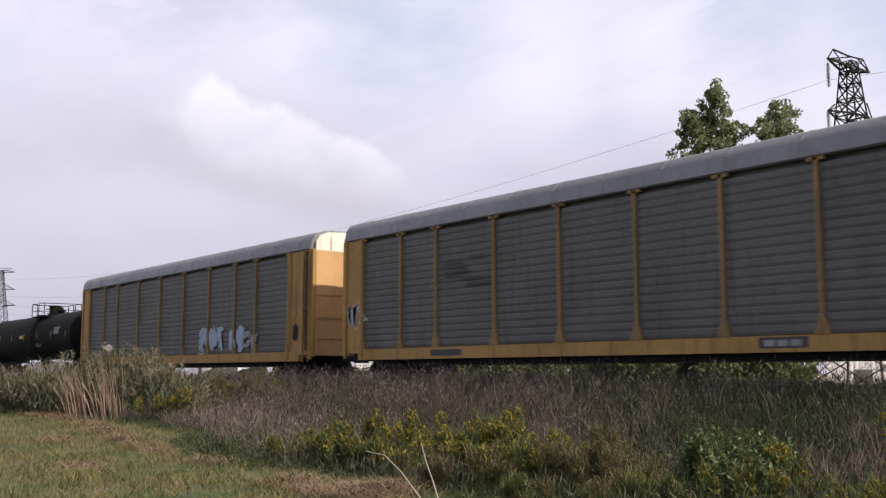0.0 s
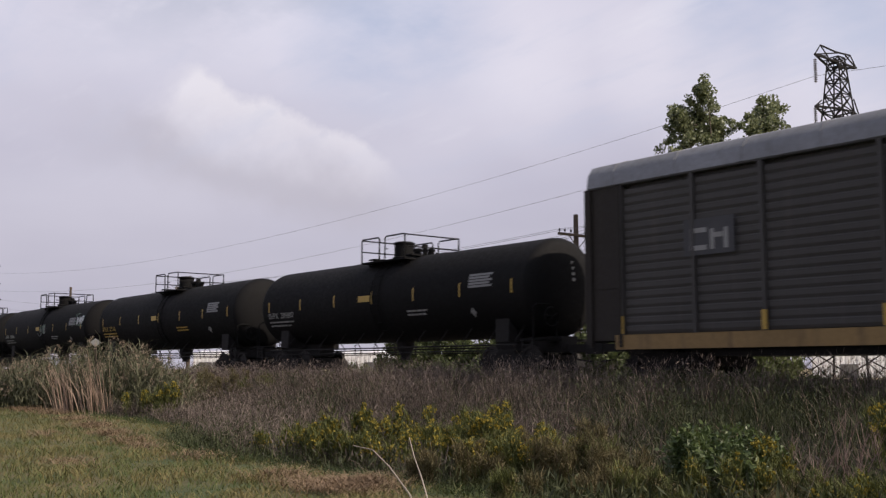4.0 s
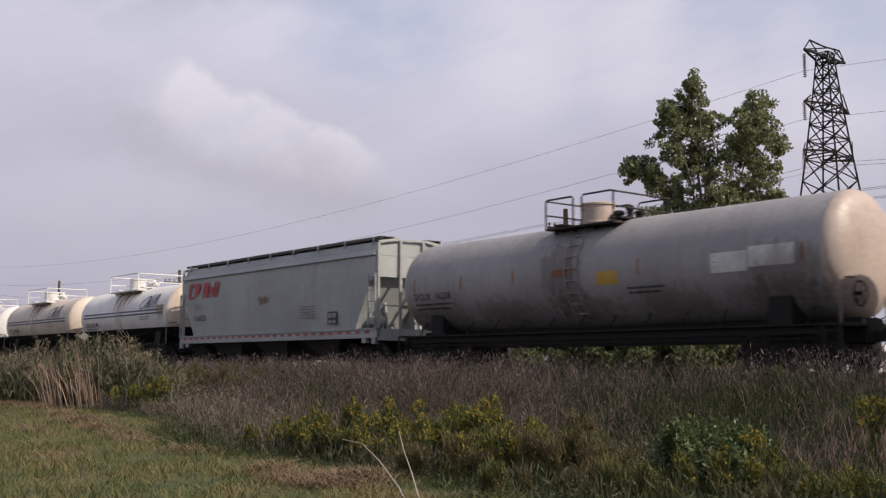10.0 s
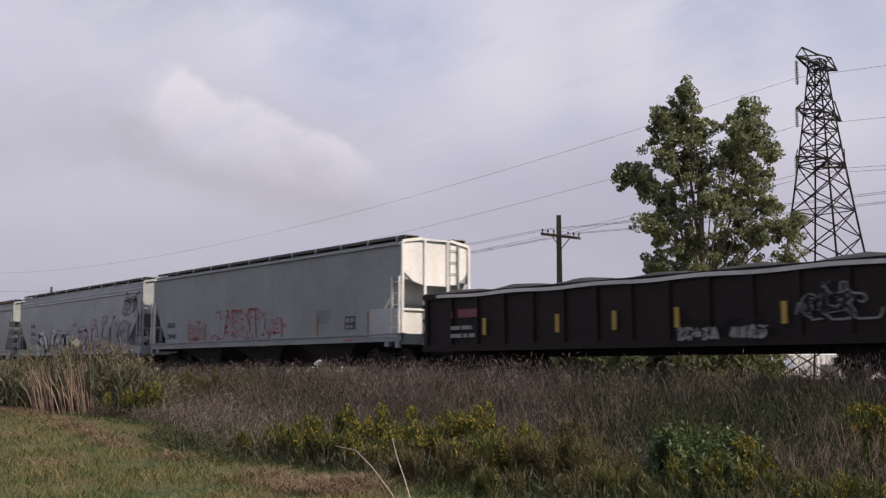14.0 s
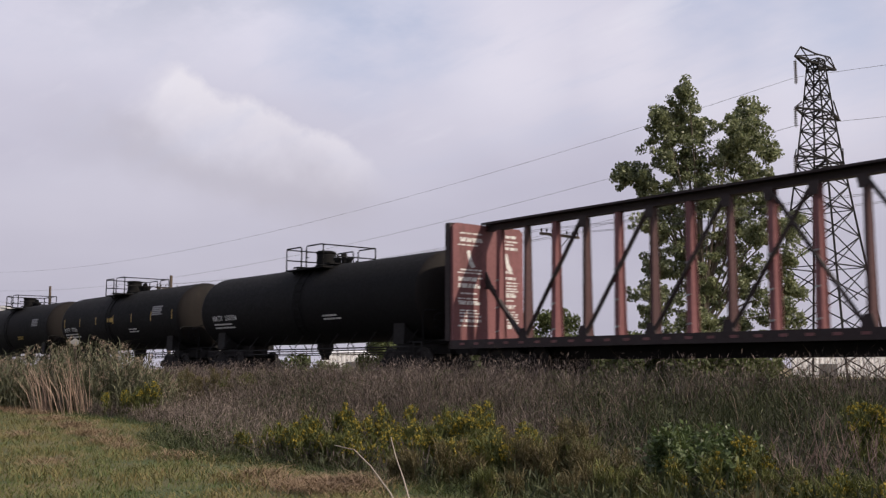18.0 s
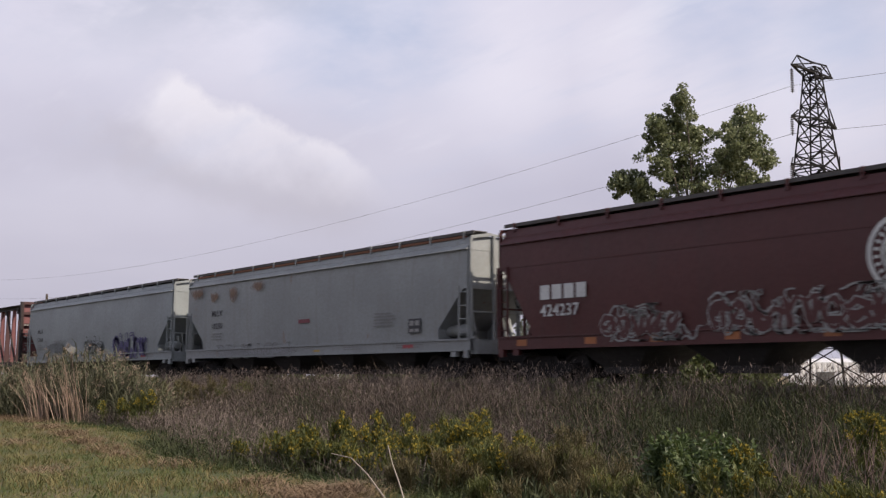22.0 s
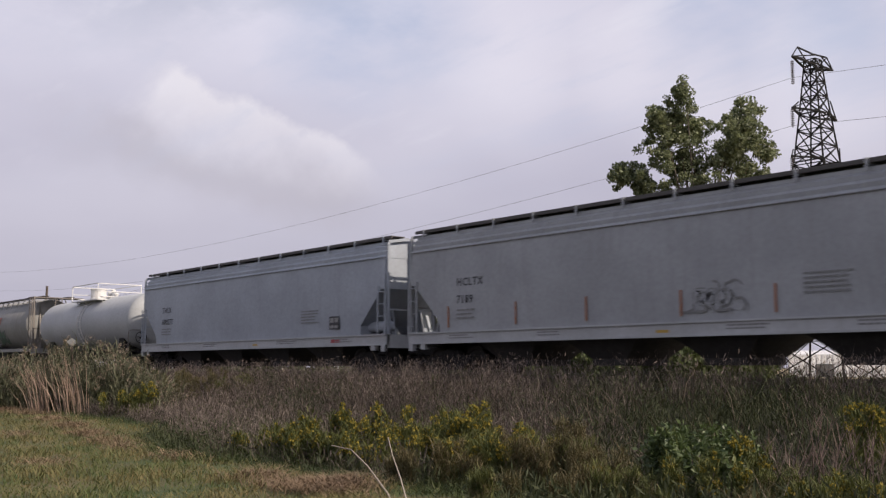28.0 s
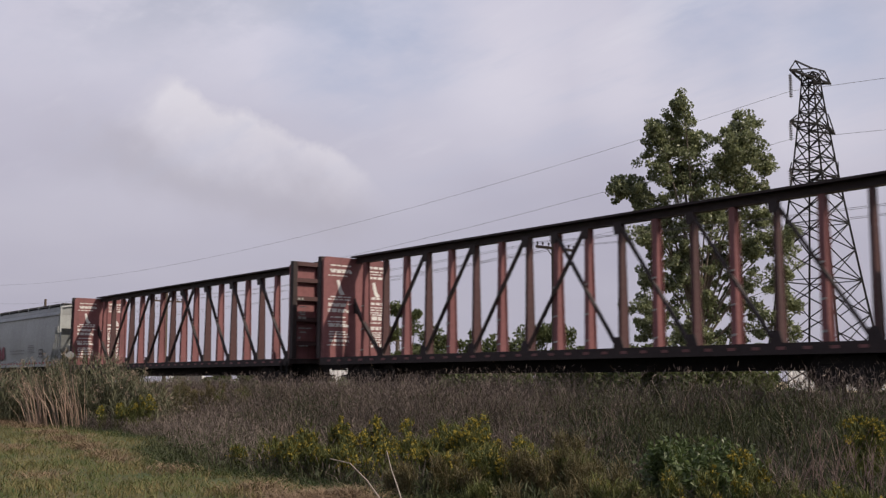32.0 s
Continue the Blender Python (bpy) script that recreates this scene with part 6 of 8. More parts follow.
    graffiti(c, 3.6, 8.9, 1.1, 2.5, y, "g white", "g black", 92, tags=5)
    graffiti(c, 10.0, 13.2, 1.1, 2.55, y, "g pink", "g black", 93, tags=2)
    graffiti(c, 13.3, 17.0, 1.2, 2.7, y - 0.004, "g grey", "g black", 94, tags=6, wild=1.0)
    graffiti(c, 16.3, 17.8, 2.9, 3.8, y, "g grey", "g black", 95, tags=4, wild=1.0)

    c = hopper(321.3, 19.5, "greengrey", "plain grey smooth sided covered hopper car with red graffiti", bays=3, bulge=0.0, notch=(1.35, 3.2, 1.6), shoulder=4.35, top=4.5, chord=1, sill_z=(1.16, 1.4), sunlit_end_coat="white")
    y = -HALF + 0.03
    hopper_marks(c, 19.5, y, 2.1, "RDIX", "20040", 96, x=1.7, size=0.32, plate_x=16.2)
    graffiti(c, 6.6, 10.9, 1.4, 2.45, y, "greengrey", "g red", 97, tags=26)
    graffiti(c, 3.8, 5.3, 1.6, 2.1, y, "greengrey", "g red", 98, tags=2)
    graffiti(c, 10.9, 11.9, 1.7, 2.2, y, "greengrey", "g red", 99, tags=1)
    reflectors(c, (3.9, 5.5, 11.9, 14.4, 17.6), 1.45, 2.2, y, "orange", 0.055)
    # plate at the sunny corner, its brightness painted in as a paler coat
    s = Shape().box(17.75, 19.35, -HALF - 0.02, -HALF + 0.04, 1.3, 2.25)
    part("corner_screen", s, "palegrey", c, "corner plate paled to look sunlit")
    gondola(342.0, 17.0, "dark brown gondola car with ribbed sides and a sheeted load")
    c = hopper(359.8, 18.9, "palegrey", "pale grey covered hopper car with a white sill", notch=(1.4, 2.9, 1.7), bulge=0.1)
    hopper_marks(c, 18.9, -HALF - 0.06, 2.75, "DOWX", "21889", 101, x=1.7, plate_x=15.5)
    reflectors(c, (1.6, 5.2, 9.0, 12.6, 16.9), 1.5, 2.2, -HALF - 0.05, "orange", 0.05)

    for left, ln, a, b, seed, pf in ((379.6, 15.3, "NATX", "71020", 111, (6.3, 8.6)), (396.6, 15.6, "NATX", "77036", 112, (6.0, 8.4)), (413.8, 16.0, "NATX", "230304", 113, (7.0, 9.6))):
        c = tank(left, ln, "black", BLACK, platform=pf, head_coat="brownhead")
        tank_marks(c, ln, 1.5, 2.68, a, b, seed, "lettering white" if seed != 111 else "reflector", plates=(0.8,) if seed != 113 else (), strip="reflector" if seed == 112 else None, x=1.45 if seed == 113 else 0.9)
    for left in (431.1, 455.6, 706.6, 731.2):
        centre_beam(left, 22.5, "empty red centre beam lumber car with bulkhead ends")
    y = -HALF - 0.04
    c = hopper(479.9, 19.6, "greengrey", "grey covered hopper car with purple graffiti", notch=(1.4, 2.9, 1.7), chord=1, shoulder=4.1, bulge=0.07)
    hopper_marks(c, 19.6, y, 2.7, "MLLX", "57989", 121, x=1.8, size=0.32, plate_x=-1)
    graffiti(c, 13.0, 16.9, 1.2, 2.15, y, "g purple", "g purple", 122, tags=12)
    graffiti(c, 9.0, 11.6, 1.4, 2.1, y, "greengrey", "g black", 123, tags=4, wild=1.0)
    graffiti(c, 3.0, 6.0, 1.5, 2.0, y, "greengrey", "decal grey", 124, tags=4, wild=1.0)
    c = hopper(501.0, 18.95, "rustgrey", "grey covered hopper car with rust blooming below its roof", notch=(1.4, 2.9, 1.7), chord=1, shoulder=4.1, bulge=0.07, roof_coat="rustgrey")
    part("roof_edge", Shape().plate([(0.4, 4.50), (18.5, 4.50), (18.5, 4.58), (0.4, 4.58)], -1.33, -1.27), "rust", c, "rusted roof edge")
    hopper_marks(c, 18.95, y, 2.75, "MLLX", "10250", 125, x=2.4, size=0.34, plate_x=16.0)
    for x0, z0, q, h in ((1.1, 3.78, 0.75, 0.26), (2.7, 3.55, 0.5, 0.24), (4.3, 3.62, 0.45, 0.38), (6.3, 3.8, 0.6, 0.24)):
        patch(c, x0 - q, x0 + q, z0 - h, z0 + h, y - 0.045, "rustpatch", "blooming rust patch")
    bars([(9.3, 2.2, 0.8, 0.14)], "g maroon", c, y)
    graffiti(c, 3.0, 9.0, 1.08, 1.32, -HALF - 0.008, "g grey", "decal grey", 126, tags=0)
    c = hopper(521.2, 15.3, "maroon", "oxide red covered hopper car with a round white emblem", bays=3, notch=(1.2, 3.3, 1.6), chord=1, shoulder=4.05, bulge=0.06, seam=3.35)
    y2 = -HALF - 0.05
    bars([(1.8 + 0.45 * i, 2.36, 0.36, 0.4) for i in range(4)], "lettering white", c, y2, "company_mark", "white company initials as blocks")
    letters("424237", 0.46, "lettering white", c, 1.8, y2, 1.9, spread=1.05, bold=0.008)
    ring = Shape()
    cx, cz = 12.15, 2.75
    for r0, r1 in ((0.68, 0.78), (0.40, 0.47)):
        pts = [(cx + r_ * math.cos(t), y2, cz + 1.08 * r_ * math.sin(t)) for r_ in (r0, r1) for t in frange(0, 2 * math.pi, 41)]
        ring.add(pts, [(i, i + 1, 41 + i + 1, 41 + i) for i in range(40)])
    for t in frange(0, 2 * math.pi, 25)[:-1]:
        ring.add([(cx + r_ * math.cos(t + d), y2, cz + 1.08 * r_ * math.sin(t + d)) for r_, d in ((0.52, 0), (0.52, 0.13), (0.63, 0.11), (0.63, 0.01))], [(0, 1, 2, 3)])
    for t in (0, math.pi / 2, math.pi, 1.5 * math.pi):
        ring.add([(cx + r_ * math.cos(t + d), y2, cz + 1.08 * r_ * math.sin(t + d)) for r_, d in ((0.06, -0.5), (0.06, 0.5), (0.38, 0.42), (0.38, -0.42))], [(0, 1, 2, 3)])
    part("round_emblem", ring, "lettering white", c, "round white emblem with a cross")
    graffiti(c, 4.0, 6.6, 1.25, 1.85, y2, "maroon", "dimwhite", 131, tags=30, wild=1.0)
    graffiti(c, 7.4, 12.6, 1.3, 2.0, y2, "maroon", "dimwhite", 132, tags=50, wild=1.0)
    reflectors(c, (1.0, 3.6, 5.8, 8.0, 10.5, 13.0), 1.1, 1.28, -HALF - 0.005, "orange", 0.4)
    for left, ln, a, b, seed, coat in ((537.5, 19.5, "CPCX", "805075", 141, "bluegrey"), (558.3, 18.4, "PSPX", "6926", 142, "palegrey"), (627.9, 19.5, "THLX", "600577", 143, "bluegrey"), (648.6, 19.4, "HCLTX", "7189", 144, "grey"), (669.4, 18.2, "UTCX", "49097", 145, "grey")):
        c = hopper(left, ln, coat, "pale grey covered hopper car with stencilled car number", notch=(1.4, 2.9, 1.7), sill_coat="palegrey")
        hopper_marks(c, ln, -HALF - 0.01, 2.75, a, b, seed, x=2.2 if seed != 144 else 2.4, size=0.34, plate_x=ln - 3.4)
        yb = -HALF - 0.01
        if seed == 141:
            graffiti(c, 5.6, 6.6, 1.5, 1.95, yb, "bluegrey", "g blue", 151, tags=3, wild=1.0)
            graffiti(c, 3.9, 4.4, 1.4, 1.8, yb, "bluegrey", "decal grey", 152, tags=1, wild=1.0)
            graffiti(c, 8.4, 9.3, 1.6, 1.9, yb, "bluegrey", "g blue", 153, tags=1, wild=1.0)
            graffiti(c, 12.2, 13.6, 1.6, 1.95, yb, "bluegrey", "decal grey", 154, tags=4, wild=1.0)
            bars([(9.9, 1.65, 0.5, 0.22)], "reflector", c, yb, "notice_panel", "small yellow notice")
            reflectors(c, (5.6, 9.9, 12.3, 15.6), 1.14, 1.22, -HALF - 0.005, "orange", 0.25)
        if seed in (142, 144):
            reflectors(c, (2.0, 5.0, 7.7, 10.8, 13.4, ln - 2.2), 1.5, 2.15, yb, "orange", 0.05)
        if seed == 144:
            graffiti(c, 11.2, 12.2, 1.7, 2.1, yb, "grey", "decal grey", 155, tags=4, wild=1.0)
        if seed == 142:
            graffiti(c, 12.0, 13.4, 1.65, 2.05, yb, "palegrey", "g grey", 156, tags=4, wild=1.0)
    for left, a, b, seed in ((578.9, "NCHX", "43569", 161), (596.5, "", "", 162)):
        c = cylinder_hopper(left, 16.0 if seed == 161 else 15.6, "warmgrey", "grey cylindrical hopper car with " + ("graffiti and red lettering" if seed == 162 else "open end frames"))
        if a:
            wrap(letters(a + " " + b, 0.3, "lettering dark", c, 0.75, 0, 2.28, bold=0.008), 1.54, 2.9, 0.02)
            wrap(bars([(11.1, 2.2, 0.55, 0.3)], "g black", c, 0, "notice_panel"), 1.54, 2.9, 0.02)
            wrap(bars(block_of_bars(9.7, 2.4, 1.1, 3, 0.05, 0.06, random.Random(5)), "decal grey", c, 0), 1.54, 2.9, 0.02)
        else:
            graffiti(c, 5.4, 8.4, 1.6, 2.6, 0, "g white", "g black", 163, tags=2)
            graffiti(c, 8.8, 10.6, 1.7, 2.7, 0, "g teal", "g black", 164, tags=2)
            graffiti(c, 2.8, 4.4, 1.7, 2.5, 0, "g grey", "g black", 165, tags=2)
            x = 5.9
            for i, w in enumerate((0.16, 0.42, 0.45, 0.42, 0.4, 0.6, 0.16, 0.42)):
                bars([(x, 3.0, 0.12, 0.45)] + ([(x, 3.33, w, 0.12), (x + w - 0.12, 3.0, 0.12, 0.4)] if w > 0.2 else []), "markred", c, 0, "company_mark", "weathered red company lettering shape")
                x += w + 0.1
            for ob in c.children:
                if ob.name.startswith(("graffiti", "company_mark")):
                    wrap(ob, 1.54, 2.9, 0.02 if "outline" in ob.name else 0.026)
    c = tank(612.7, 13.5, "palegrey", "plain white tank car with a brown band of spill", r=1.42, zc=2.64, platform=(4.9, 8.6), rail_coat="white", dome=0.42, frame=True, plain_rail=True)


build_train()


# beyond the track ----------------------------------------------------------
def pylon(x, y, height, label):
    """Lattice tower with three pairs of arms along the line across the wires."""
    tower = thing("transmission_tower", pose(x, y, -1.3), label, "pylon", "towers of the power line")
    H = height

    def half(z):
        q = z / H
        return 3.6 * (1 - q) ** 1.2 + 0.5
    levels = [0, 0.13, 0.24, 0.34, 0.43, 0.51, 0.58, 0.645, 0.70, 0.75, 0.80, 0.85, 0.895, 0.935, 0.965]
    for sx, sy in ((-1, -1), (1, -1), (1, 1), (-1, 1)):
        s = Shape().tube([(sx * half(a * H), sy * half(a * H), a * H) for a in levels], 0.12, 4, 0.075)
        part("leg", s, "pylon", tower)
    for i, (a, b) in enumerate(zip(levels, levels[1:])):
        s = Shape()
        ha, hb = half(a * H), half(b * H)
        za, zb = a * H, b * H
        for p, q in (((-1, -1), (1, -1)), ((1, -1), (1, 1)), ((1, 1), (-1, 1)), ((-1, 1), (-1, -1))):
            s.beam((p[0] * ha, p[1] * ha, za), (q[0] * hb, q[1] * hb, zb), 0.09, 0.09, (0.3, 0.9, 0.1))
            s.beam((q[0] * ha, q[1] * ha, za), (p[0] * hb, p[1] * hb, zb), 0.09, 0.09, (0.3, 0.9, 0.1))
            if i % 2 == 0 or i > 6:
                s.beam((p[0] * hb, p[1] * hb, zb), (q[0] * hb, q[1] * hb, zb), 0.09, 0.09, (0.3, 0.9, 0.1))
            if i < 3:
                m = ((p[0] + q[0]) / 2 * ha, (p[1] + q[1]) / 2 * ha, za)
                s.beam(m, (p[0] * (ha + hb) / 2, p[1] * (ha + hb) / 2, (za + zb) / 2), 0.08, 0.08, (0.3, 0.9, 0.1))
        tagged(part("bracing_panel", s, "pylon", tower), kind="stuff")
    for z, reach in ((0.655 * H, 4.3), (0.80 * H, 3.9), (0.945 * H, 3.6)):
        for sy in (-1, 1):
            h = half(z)
            s = Shape()
            tip = (0, sy * reach, z + (0.35 if z > 0.9 * H else 0.0))
            for sx in (-1, 1):
                s.beam((sx * h, sy * h, z), tip, 0.16, 0.16, (0, 0, 1))
                s.beam((sx * h, sy * h, z + (1.25 if z < 0.9 * H else 0.9)), tip, 0.1, 0.1, (0, 0, 1))
            s.beam((-h, sy * h, z), (h, sy * h, z), 0.12, 0.12)
            s.beam((-h * 0.5, sy * (h + reach) / 2, z), (h * 0.5, sy * (h + reach) / 2, z), 0.08, 0.08)
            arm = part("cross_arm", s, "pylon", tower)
            if sy > 0:
                continue
            ins = Shape()
            for k in range(13 if z > 0.9 * H else 10):
                zz = z - 0.15 - k * 0.17
                ins.post(0, sy * reach, [(zz, 0.05), (zz - 0.02, 0.17), (zz - 0.06, 0.17), (zz - 0.08, 0.05)], 8)
            ins.tube([(0, sy * reach, z), (0, sy * reach, z - (2.4 if z > 0.9 * H else 1.9))], 0.03, 5)
            part("insulator_string", ins, "glassy", arm)
    s = Shape()
    for sy in (-1, 1):
        s.beam((0, 0, H * 0.985), (0, sy * 2.6, H * 0.985 + 0.15), 0.12, 0.12).beam((0, sy * half(0.945 * H), H * 0.945), (0, sy * 2.6, H * 0.985 + 0.15), 0.08, 0.08)
        s.beam((0, sy * 3.6, 0.945 * H + 0.35), (0, sy * 2.6, H * 0.985 + 0.15), 0.08, 0.08)
    tagged(part("peak", s, "pylon", tower), kind="stuff")
    return tower


PYLON_X, PYLON_Y, PYLON_H = -50.6, 88.05, 31.75
pylon(PYLON_X, PYLON_Y, PYLON_H, "tall steel lattice transmission tower with three levels of arms")
pylon(-306.6, 80.2, PYLON_H, "distant steel lattice transmission tower")
pylon(200.0, 90.0, PYLON_H, "tall steel lattice transmission tower with three levels of arms")


def wire(name, a, b, sag, r, n=24):
    pts = [(a[0] + (b[0] - a[0]) * q, a[1] + (b[1] - a[1]) * q, a[2] + (b[2] - a[2]) * q - 4 * sag * q * (1 - q)) for q in frange(0, 1, n)]
    return tagged(part(name, Shape().tube(pts, r, 4), "cable", None), "thin overhead conductor between poles", "wire", "overhead wires")


for z, reach in ((0.655, 4.3), (0.80, 3.9), (0.945, 3.6)):
    for sy in ((-1, 1) if z < 0.7 else (-1,)):
        zz = -1.3 + z * PYLON_H - (1.7 if sy < 0 else 0.0)
        wire("power_line", (PYLON_X, PYLON_Y + sy * reach, zz), (-306.6, 80.2 + sy * reach, zz), 6.0, 0.017)
        wire("power_line", (PYLON_X, PYLON_Y + sy * reach, zz), (200.0, 90.0 + sy * reach, zz), 6.0, 0.017)


def utility_pole(x, y, top, arm, label, r=0.15):
    p = thing("utility_pole", pose(x, y, -0.95, 0, 0, 0), label, "pole", "poles along the railway")
    part("pole", Shape().post(0, 0, [(-0.3, r * 1.25), (top * 0.5, r * 1.1), (top, r * 0.85)], 10), "pole", p)
    if arm:
        part("cross_arm", Shape().box(0.1, 0.2, -1.5, 1.5, arm - 0.07, arm + 0.07), "pole", p)
        part("arm_brace", Shape().beam((0.15, 0.0, arm - 0.7), (0.15, 0.75, arm), 0.04, 0.03).beam((0.15, 0.0, arm - 0.7), (0.15, -0.75, arm), 0.04, 0.03), "pole", p)
        for y_ in (-1.4, -1.0, -0.55, 0.55, 1.0, 1.4):
            part("pin_insulator", Shape().post(0.15, y_, [(arm + 0.05, 0.02), (arm + 0.14, 0.02), (arm + 0.15, 0.06), (arm + 0.25, 0.05), (arm + 0.28, 0.02)], 8), "glassy", p)
    return p


POLES = [(52, 0), (8.0, 8.3), (-38.5, 8.3), (-86.5, 8.3), (-118, 7.6), (-165, 8.3), (-215, 8.3)]
for (x, a) in POLES:
    utility_pole(x, 40.0, 9.45 if x != -118 else 10.4, a or 8.3, "weathered timber pole with a cross arm of insulators")
utility_pole(-76.0, 58.0, 7.4, 4.9, "weathered timber pole with a low cross arm")
for y_ in (-1.4, -1.0, 1.0, 1.4):
    for (xa, a), (xb, b) in zip(POLES, POLES[1:]):
        wire("telegraph_wire", (xa + 0.15, 40 + y_, -0.95 + (a or 8.3) + 0.25), (xb + 0.15, 40 + y_, -0.95 + b + 0.25), 0.5, 0.009, 10)


def leaf_cloud(rnd, centres, per, size, flat=0.6):
    """Leaves scattered round centres (x, y, z, radius): one rhomb each."""
    c = np.array(centres)
    k = rnd.integers(0, len(c), per)
    d = rnd.normal(size=(per, 3))
    d /= np.linalg.norm(d, axis=1)[:, None]
    rad = rnd.random(per) ** 0.4
    p = c[k, :3] + d * (rad * c[k, 3])[:, None] * np.array((1, 1, 0.85))
    a = rnd.normal(size=(per, 3))
    a /= np.linalg.norm(a, axis=1)[:, None]
    b = np.cross(a, rnd.normal(size=(per, 3)))
    b /= np.linalg.norm(b, axis=1)[:, None]
    s = size * rnd.uniform(0.6, 1.3, per)[:, None]
    v = np.stack([p - a * s, p + b * s * flat, p + a * s, p - b * s * flat], 1).reshape(-1, 3)
    f = np.arange(per * 4).reshape(-1, 4)
    return v, f


def poplar(x, y, z, height, seed, lobes, leaves, label, size=0.2):
    """Trunks, limbs and a broken crown of small leaves."""
    rnd = np.random.default_rng(seed)
    tree = thing("tree", pose(x, y, z), label, "tree")
    s = Shape()
    s.tube([(0, 0, -0.2), (0.1, 0, height * 0.2), (-0.1, 0.1, height * 0.45), (0.0, 0.1, height * 0.75)], height * 0.02, 9, height * 0.006)
    part("trunk", s, "bark", tree)
    cl = []
    for (lx, lz, lr) in lobes:
        base = height * 0.12 + 0.35 * lz
        ly = rnd.uniform(-0.8, 0.8)
        limb = Shape().tube([(0, 0, base * 0.7), (lx * 0.4, ly * 0.4, base + (lz - base) * 0.45), (lx * 0.8, ly, lz - lr * 0.2)], height * 0.005, 6, height * 0.0015)
        part("limb", limb, "bark", tree)
        n = max(8, int(26 * lr))
        for _ in range(n):
            d = rnd.normal(size=3)
            d /= np.linalg.norm(d)
            q = lr * rnd.uniform(0.15, 1.08)
            cl.append((lx + d[0] * q, ly + d[1] * q * 0.9, lz + d[2] * q, rnd.uniform(0.22, 0.44)))
            part("twig", Shape().tube([(lx * 0.8, ly, lz - lr * 0.2), (lx + d[0] * q, ly + d[1] * q * 0.9, lz + d[2] * q)], 0.03, 4, 0.008), "bark", tree) if rnd.random() < 0.08 else None
    v, f = leaf_cloud(rnd, cl, leaves, size)
    part("crown", quick("crown", v, f, "leaf"), "leaf", tree)
    return tree


def at_view(px, depth):
    """Ground place under a column of the steady view, at a depth."""
    th = radians(90 - TURN)
    r = (px - 784) / FOCAL * depth
    return -math.cos(th) * depth + math.sin(th) * r, math.sin(th) * depth + math.cos(th) * r


tx, ty = at_view(1255, 52)


def crown_lobes(spec, px, depth, ground):
    """Lobes given as they stand across the view: column, height above the ground line, radius (in view units)."""
    k = depth / FOCAL
    x0, y0 = at_view(px, depth)
    c, s = math.cos(radians(TURN)), math.sin(radians(TURN))
    out = []
    for cx, cy, cr in spec:
        p = spot(cx - 1, cy + 7, depth)
        out.append(((p.x - x0) * c + (p.y - y0) * s, p.z - ground, cr * k * 1.13))
    return out


LEFT_CROWN = [(1218, 160, 26), (1205, 200, 40), (1240, 225, 42), (1170, 215, 24), (1185, 255, 40), (1230, 280, 48), (1130, 295, 26), (1115, 300, 16), (1160, 310, 28)]
RIGHT_CROWN = [(1335, 185, 34), (1310, 220, 42), (1350, 235, 32), (1300, 270, 46), (1350, 285, 36), (1375, 255, 18)]
SKIRT = [(1200, 340, 46), (1260, 350, 52), (1320, 340, 48), (1365, 345, 24), (1170, 385, 36), (1230, 420, 52), (1300, 420, 56), (1350, 410, 34), (1400, 400, 26), (1425, 370, 18), (1180, 455, 42), (1250, 490, 54), (1330, 490, 48), (1400, 450, 28), (1160, 520, 40), (1230, 560, 52), (1310, 560, 54), (1390, 540, 34), (1180, 600, 48), (1270, 620, 56), (1350, 615, 44), (1420, 500, 20)]
tree = poplar(tx, ty, -0.9, 15.5, 3, crown_lobes(LEFT_CROWN + RIGHT_CROWN + SKIRT, 1255, 52, -0.9), 98000, "tall leafy poplar with two crowns behind the railway", 0.088)
tree.matrix_basis = pose(tx, ty, -0.9, 0, 0, TURN)


def hedge_bush(px, depth, w, h, seed, label, leaves=2500, size=0.11, name="bush"):
    rnd = np.random.default_rng(seed)
    x, y = at_view(px, depth)
    ob = thing(name, pose(x, y, -0.95, 0, 0, TURN), label, "bush", "bushes beyond the railway")
    cl = []
    n = max(6, int(w * h * 1.6))
    for _ in range(n):
        q = rnd.uniform(-1, 1)
        cl.append((q * w / 2, rnd.uniform(-0.6, 0.6), rnd.uniform(0.1, 1.0) * h * (1 - 0.6 * q * q), rnd.uniform(0.35, 0.75)))
    s = Shape()
    for i in range(6):
        c = cl[i * n // 6]
        s.tube([(c[0] * 0.2, 0, 0), (c[0] * 0.6, c[1] * 0.5, c[2] * 0.6), (c[0], c[1], c[2])], 0.05, 5, 0.01)
    part("stem", s, "bark", ob)
    v, f = leaf_cloud(rnd, cl, leaves * 2, size)
    part("crown", quick("crown", v, f, "farleaf"), "farleaf", ob)


